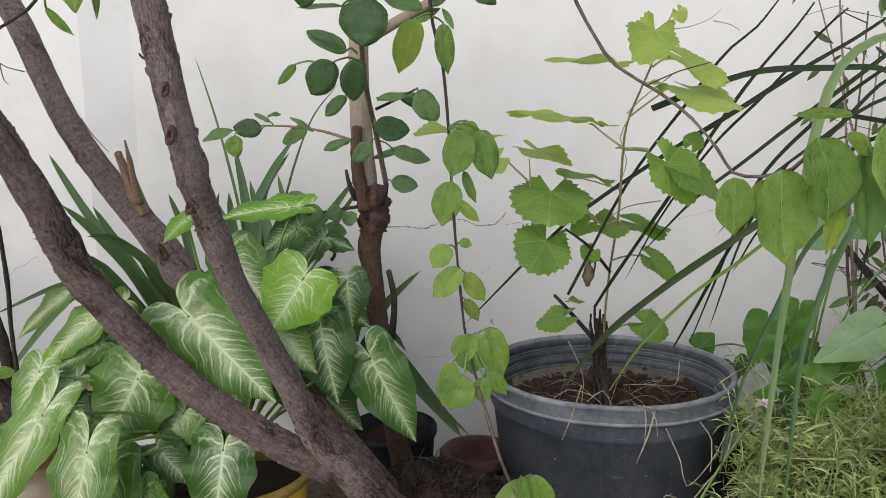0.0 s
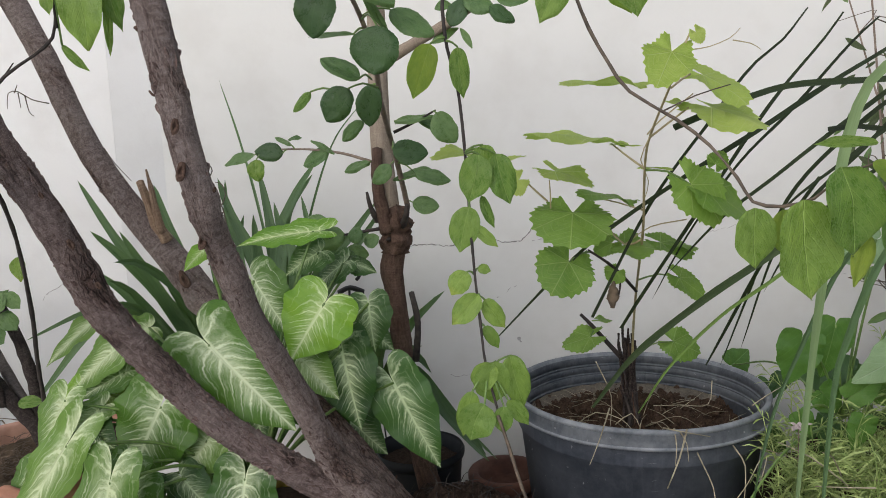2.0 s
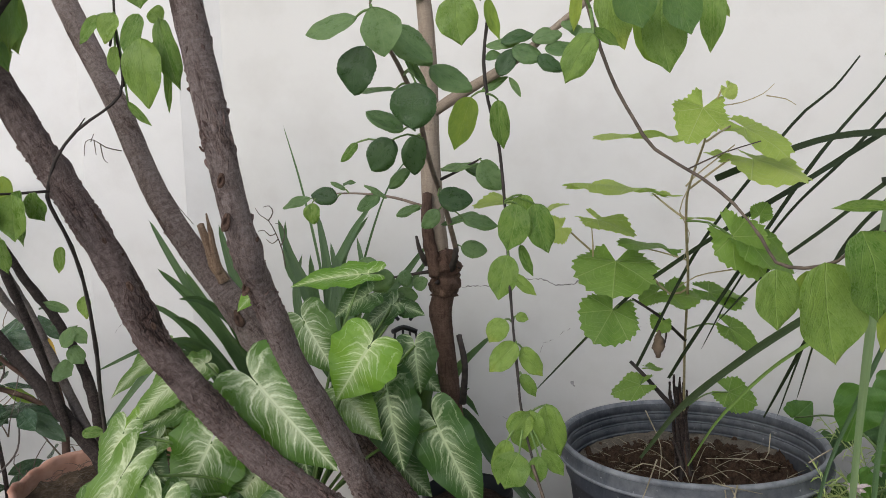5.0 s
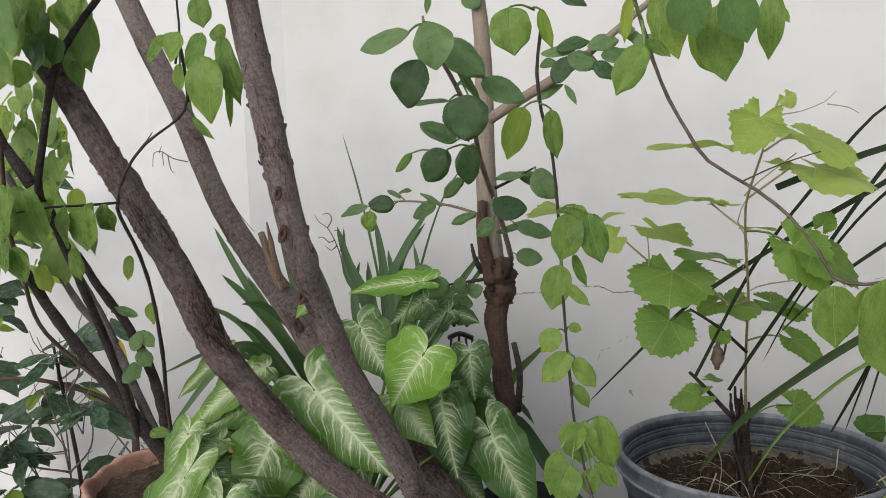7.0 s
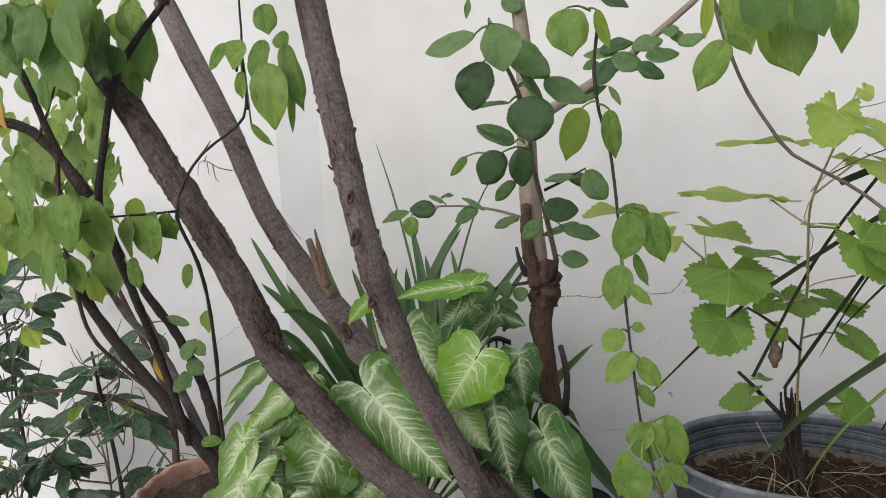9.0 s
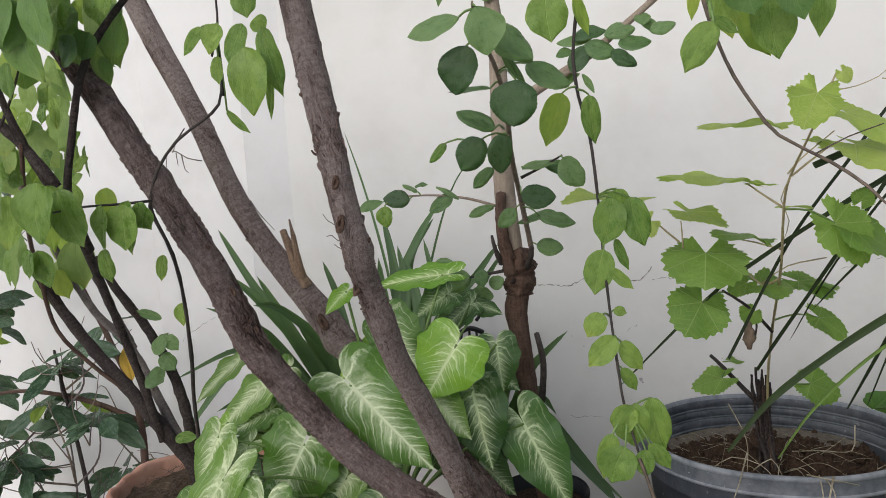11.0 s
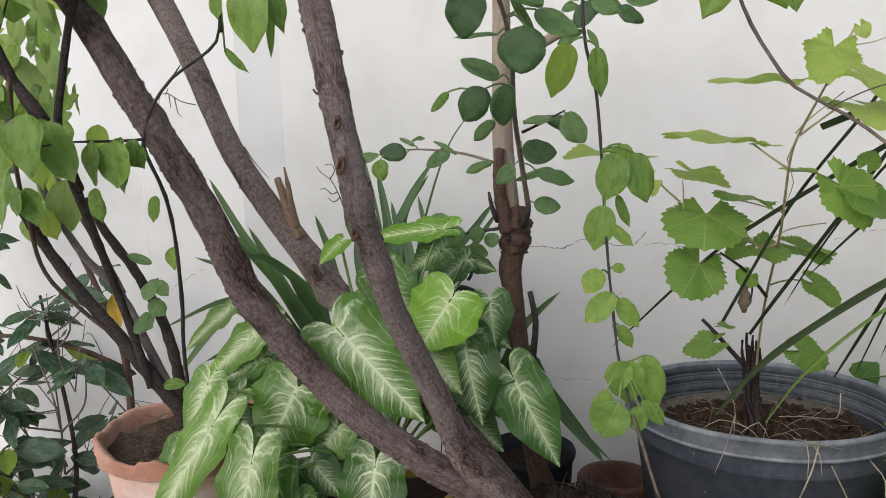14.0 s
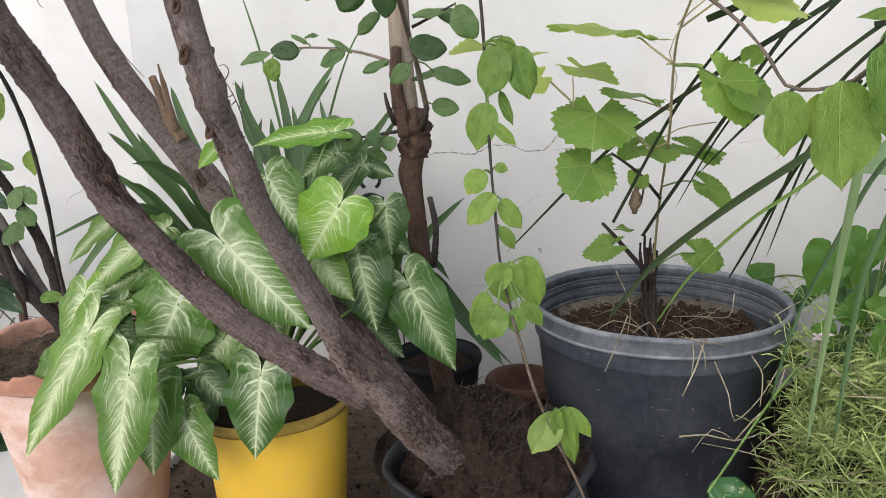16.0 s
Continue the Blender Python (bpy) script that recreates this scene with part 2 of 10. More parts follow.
        core = m.math("SUBTRACT", 1.0, m.math("DIVIDE", across, m.math("ADD", 0.014, m.math("MULTIPLY", m.math("SUBTRACT", 1.0, along, True), 0.030))), True)
        rim = m.math("MINIMUM", 1.0, m.math("MULTIPLY", near, 4.5))
        haze = m.math("MULTIPLY", m.math("POWER", near, 1.9), m.math("ADD", m.math("MULTIPLY", m.math("SUBTRACT", streak, 0.5), 2.2), m.math("ADD", m.math("MULTIPLY", cloud, 1.5), 0.22)))
        white = m.math("MULTIPLY", haze, variegated * 0.95)
        white = m.math("ADD", white, m.math("MULTIPLY", main, m.math("ADD", 0.20, m.math("MULTIPLY", near, 0.32))))
        white = m.math("ADD", white, m.math("MULTIPLY", m.math("MULTIPLY", thread, m.math("ADD", 0.12, streak)), 0.34 * variegated ** 0.5))
        white = m.math("MULTIPLY", white, m.math("ADD", 0.25, m.math("MULTIPLY", rim, 0.75)))
        white = m.math("MAXIMUM", white, m.math("POWER", core, 0.5))
        col = m.mix(m.ramp(white, [(0.18, (0, 0, 0)), (0.50, (0.46, 0.46, 0.46)), (0.85, (0.96, 0.96, 0.96))]), col, vein)
    elif veins_like != "none":
        col = m.mix(m.math("MULTIPLY", m.math("MAXIMUM", veins, m.math("MULTIPLY", net, 0.20)), vein_amount), col, vein)
    spots = m.noise(22, 3, 0.6, own)
    col = m.mix(m.math("MULTIPLY", m.ramp(spots, [(0.64, (0, 0, 0)), (0.76, (1, 1, 1))]), blemish), col, (0.26, 0.24, 0.06))
    if edge > 0:
        far = m.ramp(m.math("ADD", share, m.math("MULTIPLY", m.math("SUBTRACT", mottle, 0.5), 0.35)), [(1.00, (0, 0, 0)), (1.14, (1, 1, 1))])
        end = m.ramp(m.math("ADD", m.math("ADD", along, m.math("MULTIPLY", m.math("SUBTRACT", grain, 0.5), 0.5)), m.math("MULTIPLY", m.math("SUBTRACT", rnd, 0.85), 0.7)), [(0.72, (0, 0, 0)), (1.10, (0.8, 0.8, 0.8))])
        col = m.mix(m.math("MULTIPLY", m.math("MAXIMUM", far, end), edge), col, (0.42, 0.44, 0.07))
    m.colour(col)
    height = m.math("ADD", m.math("ADD", m.math("MULTIPLY", veins, -0.12 if veins_like == "triple" else -0.4), m.math("MULTIPLY", mottle, 0.8)), m.math("SUBTRACT", m.math("MULTIPLY", grain, 0.22), m.math("MULTIPLY", net, 0.05)))
    m.bump(height, 0.6, 0.003)
    m.rough(m.ramp(m.math("ADD", m.math("MULTIPLY", mottle, 0.6), m.math("MULTIPLY", grain, 0.4)), [(0.35, (max(gloss - 0.06, 0.15),) * 3), (0.70, (gloss + 0.20,) * 3)]))
    glow = m.node("ShaderNodeBsdfTranslucent")
    m.link(m.mix(0.5, col, (0.25, 0.45, 0.05), "MIX"), glow.inputs["Color"])
    both = m.node("ShaderNodeMixShader", Fac=through)
    m.link(m.bsdf.outputs[0], both.inputs[1])
    m.link(glow.outputs[0], both.inputs[2])
    m.link(both.outputs[0], m.n["Material Output"].inputs["Surface"])
    return m.mat


def mottled_leaf_material(name, deep, cream):
    """A leaf splashed with cream."""
    m = Nodes(name, 0.35)
    a, b = m.noise(4.5, 5, 0.65, m.tc.outputs["UV"], 0.5), m.noise(24, 4, 0.7, m.tc.outputs["UV"])
    k = m.math("ADD", m.math("MULTIPLY", a, 0.65), m.math("MULTIPLY", b, 0.35))
    m.colour(m.mix(m.ramp(k, [(0.54, (0, 0, 0)), (0.64, (0.8, 0.8, 0.8))]), m.ramp(b, [(0.3, deep), (0.7, tuple(c * 1.6 for c in deep))]), cream))
    m.bump(a, 0.2, 0.002)
    return m.mat


def stem_material(name, dark, light, rough=0.7, scale=120):
    m = Nodes(name, rough)
    a = m.noise(scale, 4, 0.6)
    b = m.noise(scale / 8, 3, 0.6)
    m.colour(m.ramp(m.math("ADD", m.math("MULTIPLY", a, 0.5), m.math("MULTIPLY", b, 0.5)), [(0.35, dark), (0.65, light)]))
    m.bump(a, 0.4, 0.0015)
    return m.mat


def plastic_material(name, base, dusty, rough=0.55, dust=0.5, scuffs=0.0):
    m = Nodes(name, rough)
    a, b, c = m.noise(7, 5, 0.65), m.noise(60, 5, 0.7), m.noise(24, 3, 0.5, m.mapped((3, 3, 0.25)))
    k = m.math("ADD", m.math("MULTIPLY", a, 0.6), m.math("MULTIPLY", b, 0.4))
    col = m.mix(m.math("MULTIPLY", m.ramp(k, [(0.42, (0, 0, 0)), (0.68, (1, 1, 1))]), dust), base, dusty)
    col = m.mix(m.math("MULTIPLY", m.ramp(c, [(0.6, (0, 0, 0)), (0.75, (1, 1, 1))]), dust * 0.4), col, dusty)
    m.colour(col)
    if scuffs:
        fleck = m.noise(95, 2, 0.5)
        scratch = m.noise(30, 3, 0.6, m.mapped((1, 1, 5)), 1.0)
        mark = m.math("MAXIMUM", m.ramp(fleck, [(0.72, (0, 0, 0)), (0.77, (1, 1, 1))]), m.ramp(scratch, [(0.69, (0, 0, 0)), (0.76, (0.7, 0.7, 0.7))]))
        m.colour(m.mix(m.math("MULTIPLY", mark, scuffs), col, (0.30, 0.30, 0.31)))
    m.rough(m.ramp(k, [(0.3, (rough,) * 3), (0.7, (min(rough + 0.25, 1),) * 3)]))
    m.bump(b, 0.12, 0.002)
    return m.mat


def clay_material(name, dark, light, pale):
    m = Nodes(name, 0.9)
    a, b = m.noise(11, 6, 0.65), m.noise(120, 4, 0.6)
    col = m.ramp(a, [(0.3, dark), (0.65, light)])
    salt = m.noise(5, 5, 0.7, m.mapped((1, 1, 1.8)))
    m.colour(m.mix(m.ramp(salt, [(0.42, (0, 0, 0)), (0.62, (0.85, 0.85, 0.85))]), col, pale))
    m.bump(m.math("ADD", a, m.math("MULTIPLY", b, 0.5)), 0.4, 0.003)
    return m.mat


PLASTER = plaster_material("white_plaster", 0.90)
# Brighter, bluer copy of the plaster: stronger light on the left put into colour.
PLASTER_LIT = plaster_material("lit_white_plaster", 0.97)
CRACK = stem_material("crack_shadow", (0.16, 0.15, 0.14), (0.34, 0.32, 0.31), 0.95)
SMUDGE = stem_material("grey_smudge", (0.30, 0.29, 0.29), (0.42, 0.41, 0.41), 0.9)
GROUND_SOIL = soil_material("dry_brown_ground", (0.040, 0.029, 0.022), (0.21, 0.155, 0.115), 34)
EARTH = soil_material("dark_earth", (0.006, 0.004, 0.0032), (0.088, 0.060, 0.045), 130)
POT_SOIL = soil_material("dry_potting_soil", (0.006, 0.004, 0.003), (0.125, 0.080, 0.054), 95)
SILT = soil_material("pale_dried_silt", (0.075, 0.064, 0.050), (0.22, 0.19, 0.155), 60)
# Kept very pale so that the unseen front slab throws more light upward.
PAVING = clay_material("worn_concrete", (0.52, 0.505, 0.485), (0.62, 0.605, 0.585), (0.68, 0.665, 0.645))
BARK = bark_material("grey_brown_bark", (0.050, 0.032, 0.028), (0.215, 0.160, 0.147), (0.47, 0.385, 0.36), 1.7, 0.8, 150.0, 0.012, 0.85, 0.0070, 0.0)
BARK_FINE = bark_material("fine_grey_bark", (0.070, 0.047, 0.040), (0.315, 0.244, 0.222), (0.60, 0.51, 0.475), 1.2, 1.0, 170.0, 0.012, 0.8, 0.0075, 0.42)
BARK_RED_GREY = bark_material("flaking_red_grey_bark", (0.050, 0.030, 0.025), (0.175, 0.118, 0.104), (0.36, 0.285, 0.262), 1.6, 0.3, 200.0, 0.004, 0.2)
BARK_TAN = bark_material("smooth_tan_bark", (0.17, 0.13, 0.097), (0.28, 0.225, 0.175), (0.37, 0.31, 0.25), 5.0, 0.15, 120.0, 0.0012, 0.05)
BARK_RED = bark_material("dark_red_brown_bark", (0.034, 0.019, 0.014), (0.100, 0.060, 0.044), (0.17, 0.112, 0.084), 3.0, 0.4, 170.0, 0.003, 0.3, 0.007)
BARK_DARK = bark_material("dark_stem_bark", (0.014, 0.010, 0.009), (0.052, 0.039, 0.035), (0.15, 0.12, 0.108), 1.2, 0.8, 220.0, 0.006)
BARK_GREY = bark_material("pale_grey_stem_bark", (0.07, 0.06, 0.055), (0.17, 0.145, 0.135), (0.30, 0.27, 0.25), 1.2, 0.3, 240.0, 0.003)
RAW_WOOD = bark_material("broken_raw_wood", (0.10, 0.06, 0.04), (0.30, 0.20, 0.135), (0.50, 0.38, 0.27), 9.0, 0.1, 220.0, 0.004, 0.4, 0.004)
CORK = cork_material("cracked_corky_bark", (0.17, 0.125, 0.085), (0.36, 0.285, 0.210), (0.48, 0.405, 0.315))
DARK_PLASTIC = plastic_material("old_black_plastic", (0.010, 0.012, 0.015), (0.045, 0.048, 0.052), 0.5, 0.4)
DIRTY_RIM = clay_material("dirty_yellow_rim", (0.05, 0.038, 0.02), (0.58, 0.38, 0.06), (0.46, 0.32, 0.10))
BLACK_PLASTIC = plastic_material("black_nursery_plastic", (0.024, 0.030, 0.043), (0.135, 0.148, 0.175), 0.5, 0.6, 0.9)
RIM_PLASTIC = plastic_material("dusty_grey_plastic_rim", (0.034, 0.041, 0.053), (0.175, 0.185, 0.200), 0.48, 0.75, 0.9)
BAG_FILM = plastic_material("dusty_black_film", (0.010, 0.011, 0.013), (0.06, 0.058, 0.056), 0.34, 0.35, 0.4)
# Pale from scuffing, and lighter still to put in the rim's edge highlights.
LIP_PLASTIC = plastic_material("worn_highlight_plastic_lip", (0.10, 0.112, 0.130), (0.34, 0.355, 0.375), 0.5, 0.75, 0.6)
CLAY_COLLAR = clay_material("orange_brown_clay", (0.22, 0.095, 0.060), (0.46, 0.235, 0.160), (0.58, 0.37, 0.29))
DRY_SOIL = soil_material("dry_fibrous_soil", (0.018, 0.013, 0.009), (0.17, 0.125, 0.085), 80)
YELLOW_PLASTIC = plastic_material("yellow_plastic", (0.74, 0.46, 0.040), (0.58, 0.40, 0.11), 0.45, 0.6)
TERRACOTTA = clay_material("pink_terracotta", (0.46, 0.27, 0.20), (0.60, 0.40, 0.32), (0.72, 0.61, 0.56))
TERRACOTTA_DARK = clay_material("dark_red_terracotta", (0.050, 0.021, 0.014), (0.120, 0.052, 0.034), (0.15, 0.082, 0.060))
METAL_BLACK = plastic_material("black_painted_wire", (0.010, 0.010, 0.011), (0.05, 0.05, 0.05), 0.4, 0.3)
STRAW = stem_material("dry_straw", (0.17, 0.14, 0.085), (0.44, 0.39, 0.28), 0.8)
DRY_LEAF = stem_material("withered_brown_leaf", (0.045, 0.032, 0.022), (0.16, 0.115, 0.078), 0.85, 60)
TWIG = stem_material("dark_twig", (0.012, 0.009, 0.008), (0.055, 0.042, 0.036), 0.8)
TWIG_TAN = stem_material("tan_twig", (0.040, 0.029, 0.021), (0.15, 0.112, 0.080), 0.75)
TWIG_PALE = stem_material("pale_tan_twig", (0.11, 0.08, 0.06), (0.28, 0.215, 0.165), 0.75)
PETAL = stem_material("withered_pink_petal", (0.30, 0.24, 0.23), (0.62, 0.54, 0.53), 0.8, 90)
TENDRIL = stem_material("pale_tendril", (0.24, 0.20, 0.09), (0.42, 0.36, 0.20), 0.6)
GREEN_STEM = stem_material("green_stalk", (0.07, 0.14, 0.025), (0.17, 0.26, 0.07), 0.5)

BOUG_LEAF = leaf_material("climber_leaf", (0.056, 0.132, 0.018), (0.225, 0.335, 0.060), (0.34, 0.45, 0.14), 0.85, 6.0, 0.09, 0.60, gloss=0.25, through=0.22, blemish=0.22, edge=0.5)
BOUG_DARK = leaf_material("deep_green_climber_leaf", (0.050, 0.122, 0.024), (0.160, 0.275, 0.070), (0.24, 0.35, 0.12), 0.85, 6.0, 0.09, 0.55, gloss=0.30, through=0.28, blemish=0.2, edge=0.3)
BOUG_PALE = leaf_material("pale_climber_leaf", (0.115, 0.205, 0.050), (0.275, 0.370, 0.110), (0.38, 0.46, 0.18), 0.85, 6.0, 0.08, 0.5, gloss=0.36, through=0.30, blemish=0.15, edge=0.4)
BOUG_YELLOW = leaf_material("climber_leaf_yellowing", (0.14, 0.24, 0.03), (0.34, 0.42, 0.06), (0.42, 0.48, 0.15), 0.85, 6.0, 0.07, 0.35, through=0.4, blemish=0.35)
ZIZ_LEAF = leaf_material("jujube_leaf", (0.040, 0.098, 0.026), (0.150, 0.240, 0.090), (0.20, 0.29, 0.13), 1.1, 4.0, 0.06, 0.22, gloss=0.28, through=0.20, blemish=0.3, veins_like="triple")
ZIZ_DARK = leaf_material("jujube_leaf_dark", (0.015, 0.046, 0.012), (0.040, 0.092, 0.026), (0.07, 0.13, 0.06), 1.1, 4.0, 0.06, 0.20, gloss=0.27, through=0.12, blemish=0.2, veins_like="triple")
GRAPE_LEAF = leaf_material("grape_leaf", (0.095, 0.207, 0.027), (0.230, 0.370, 0.065), (0.40, 0.49, 0.18), 1.2, 5.0, 0.06, 0.65, gloss=0.36, through=0.40, blemish=0.12, veins_like="palm")
GRAPE_YOUNG = leaf_material("young_grape_leaf", (0.300, 0.430, 0.060), (0.540, 0.640, 0.170), (0.62, 0.69, 0.32), 1.2, 5.0, 0.06, 0.65, gloss=0.39, through=0.5, blemish=0.05, veins_like="palm")
SYN_LEAF = leaf_material("white_veined_arrow_leaf", (0.020, 0.070, 0.010), (0.082, 0.180, 0.024), (0.66, 0.74, 0.48), 0.85, 9.0, 0.08, variegated=0.54, gloss=0.31, through=0.26, blemish=0.06)
SYN_PALE = leaf_material("pale_arrow_leaf", (0.058, 0.138, 0.020), (0.160, 0.285, 0.052), (0.68, 0.76, 0.47), 0.85, 9.0, 0.09, variegated=0.76, gloss=0.33, through=0.30, blemish=0.05)
SYN_LIME = leaf_material("lime_arrow_leaf", (0.110, 0.270, 0.018), (0.240, 0.430, 0.045), (0.70, 0.80, 0.44), 0.85, 9.0, 0.055, variegated=0.50, gloss=0.30, through=0.30, blemish=0.04)
# Dark leaf green, deepened to put in the shade among inner and rear leaves.
SYN_DARK = leaf_material("dark_shaded_arrow_leaf", (0.014, 0.052, 0.010), (0.050, 0.125, 0.026), (0.55, 0.65, 0.38), 0.85, 9.0, 0.055, variegated=0.55, gloss=0.38, through=0.2, blemish=0.05)
STRAP_LEAF = leaf_material("strap_leaf", (0.031, 0.072, 0.027), (0.095, 0.168, 0.069), (0.15, 0.22, 0.11), 0.0, 0.01, 0.02, 0.5, gloss=0.31, through=0.18, blemish=0.15, veins_like="none")
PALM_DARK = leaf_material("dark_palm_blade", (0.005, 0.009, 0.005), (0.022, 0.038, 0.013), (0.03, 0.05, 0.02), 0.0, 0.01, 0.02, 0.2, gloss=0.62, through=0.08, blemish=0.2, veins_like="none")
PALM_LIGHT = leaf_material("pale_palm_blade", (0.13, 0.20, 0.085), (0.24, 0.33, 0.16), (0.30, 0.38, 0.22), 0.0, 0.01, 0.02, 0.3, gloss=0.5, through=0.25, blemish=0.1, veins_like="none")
POTHOS_LEAF = leaf_material("heart_leaf", (0.040, 0.120, 0.020), (0.110, 0.235, 0.042), (0.30, 0.42, 0.16), 0.7, 5.0, 0.06, 0.35, gloss=0.32, through=0.3, blemish=0.15)
MOTTLED_LEAF = mottled_leaf_material("cream_splashed_leaf", (0.022, 0.070, 0.016), (0.50, 0.55, 0.27))
SILVER_LEAF = leaf_material("silver_veined_leaf", (0.11, 0.20, 0.085), (0.22, 0.33, 0.17), (0.40, 0.50, 0.34), 0.7, 5.0, 0.07, 0.6, gloss=0.4, through=0.25, blemish=0.12)
RUBBER_LEAF = leaf_material("umbrella_leaf", (0.018, 0.046, 0.024), (0.078, 0.135, 0.075), (0.14, 0.20, 0.12), 0.8, 6.0, 0.05, 0.25, gloss=0.20, through=0.12, blemish=0.1)
NEEDLE = leaf_material("needle_foliage", (0.115, 0.195, 0.042), (0.64, 0.74, 0.30), (0.4, 0.5, 0.15), 0.0, 0.01, 0.02, 0.1, gloss=0.5, through=0.3, blemish=0.1, island=True, veins_like="none")


# ---- mesh helpers ----
def mesh_of(name, verts, faces, uvs=None, smooth=True):
    me = bpy.data.meshes.new(name)
    me.from_pydata([tuple(v) for v in verts], [], faces)
    if uvs is not None:
        layer = me.uv_layers.new(name="UVMap")
        index = np.empty(len(me.loops), dtype=np.int32)
        me.loops.foreach_get("vertex_index", index)
        layer.data.foreach_set("uv", np.asarray(uvs, dtype=np.float32)[index].ravel())
    me.polygons.foreach_set("use_smooth", [smooth] * len(me.polygons))
    me.update()
    return me


def part(name, me, material, parent, label=""):
    """One mesh object under a thing; the mesh is in world metres."""
    if isinstance(me, bmesh.types.BMesh):
        bm, me = me, bpy.data.meshes.new(name)
        bm.to_mesh(me)
        bm.free()
    ob = new(name, me)
    if not me.materials:
        me.materials.append(material)
    if parent is not None:
        ob.parent = parent
        origin = parent.matrix_basis.translation.copy() if parent.parent is None else Vector((0, 0, 0))
        ob.matrix_parent_inverse = Matrix.Translation(-origin)
    return tagged(ob, label)


def thing(name, place, label, category, group=""):
    ob = new(name)
    ob.empty_display_size = 0.05
    ob.matrix_basis = Matrix.Translation(place)
    return tagged(ob, label, category, group)


def smooth_path(points, radii, step):
    """A Catmull-Rom line through the points, with radii carried along."""
    pts = [Vector(p) for p in points]
    if isinstance(radii, (int, float)):
        radii = [radii] * len(pts)
    if len(radii) < len(pts):
        a, b = radii[0], radii[-1]
        radii = [a + (b - a) * i / (len(pts) - 1) for i in range(len(pts))]
    ext = [pts[0] * 2 - pts[1]] + pts + [pts[-1] * 2 - pts[-2]]
    line, rad = [], []
    for i in range(len(pts) - 1):
        p0, p1, p2, p3 = ext[i:i + 4]
        n = max(2, int((p2 - p1).length / step))
        for j in range(n):
            t = j / n
            line.append(0.5 * ((2 * p1) + (p2 - p0) * t + (2 * p0 - 5 * p1 + 4 * p2 - p3) * t * t + (3 * p1 - p0 - 3 * p2 + p3) * t ** 3))
            rad.append(radii[i] * (1 - t) + radii[i + 1] * t)
    return line + [pts[-1]], rad + [radii[-1]]


def tube(points, radii, seg=8, step=0.02, rough=0.0, lump=30.0, knots=(), seed=0.0, flat=1.0):
    """A limb with rounded ends. rough: unevenness as a share of the radius; knots: (share of length, angle, height, size)."""
    line, rad = smooth_path(points, radii, step)
    verts, uvs, faces = [], [], []
    up = Vector((0.13, 0.31, 0.94))
    t0 = (line[1] - line[0]).normalized()
    side = t0.cross(up).normalized()
    along = 0.0
    total = sum((b - a).length for a, b in zip(line, line[1:]))
    for i, (c, r) in enumerate(zip(line, rad)):
        t = (line[min(i + 1, len(line) - 1)] - line[max(i - 1, 0)]).normalized()
        side = (side - t * side.dot(t)).normalized()
        other = t.cross(side)
        if i:
            along += (c - line[i - 1]).length
        for j in range(seg + 1):
            a = 2 * math.pi * (j % seg) / seg
            d = side * math.cos(a) + other * math.sin(a) * flat
            k = 1.0
            if rough:
                q = c + d * r
                k += rough * (noise.noise(q * lump + Vector((seed, 0, 0))) + 0.5 * noise.noise(q * lump * 2.7 + Vector((0, seed, 0))))
                if seg > 26:
                    cut = noise.noise(Vector((math.cos(a) * 5.5, math.sin(a) * 5.5, along * 14 + seed)))
                    k -= 0.014 * max(0.0, 1 - abs(cut) * 7)
            for where, angle, high, size in knots:
                da = math.atan2(math.sin(a - angle), math.cos(a - angle)) * r
                dl = along - where * total
                k += high * math.exp(-(da * da + dl * dl) / (size * size))
            verts.append(c + d * (r * k))
            uvs.append((j / seg * 2 * math.pi * max(rad), along))
    row = seg + 1
    for i in range(len(line) - 1):
        for j in range(seg):
            faces.append((i * row + j, i * row + j + 1, (i + 1) * row + j + 1, (i + 1) * row + j))
    for end, i in ((-1, 0), (1, len(line) - 1)):
        t = (line[1] - line[0]).normalized() if end < 0 else (line[-1] - line[-2]).normalized()
        verts.append(line[i] + t * (end * rad[i] * 0.35))
        uvs.append((0.0, 0.0 if end < 0 else along))
        tip = len(verts) - 1
        for j in range(seg):
            f = (i * row + j, i * row + j + 1, tip)
            faces.append(f if end > 0 else f[::-1])
    return verts, faces, uvs


def stem(plant, points, radii, material, name="stem", seg=7, step=0.018, rough=0.12, label="", knots=(), lump=60.0):
    v, f, u = tube(points, radii, seg, step, rough, lump, knots, seed=len(plant.children) * 1.7)
    return part(name, mesh_of(name, v, f, u), material, plant, label)


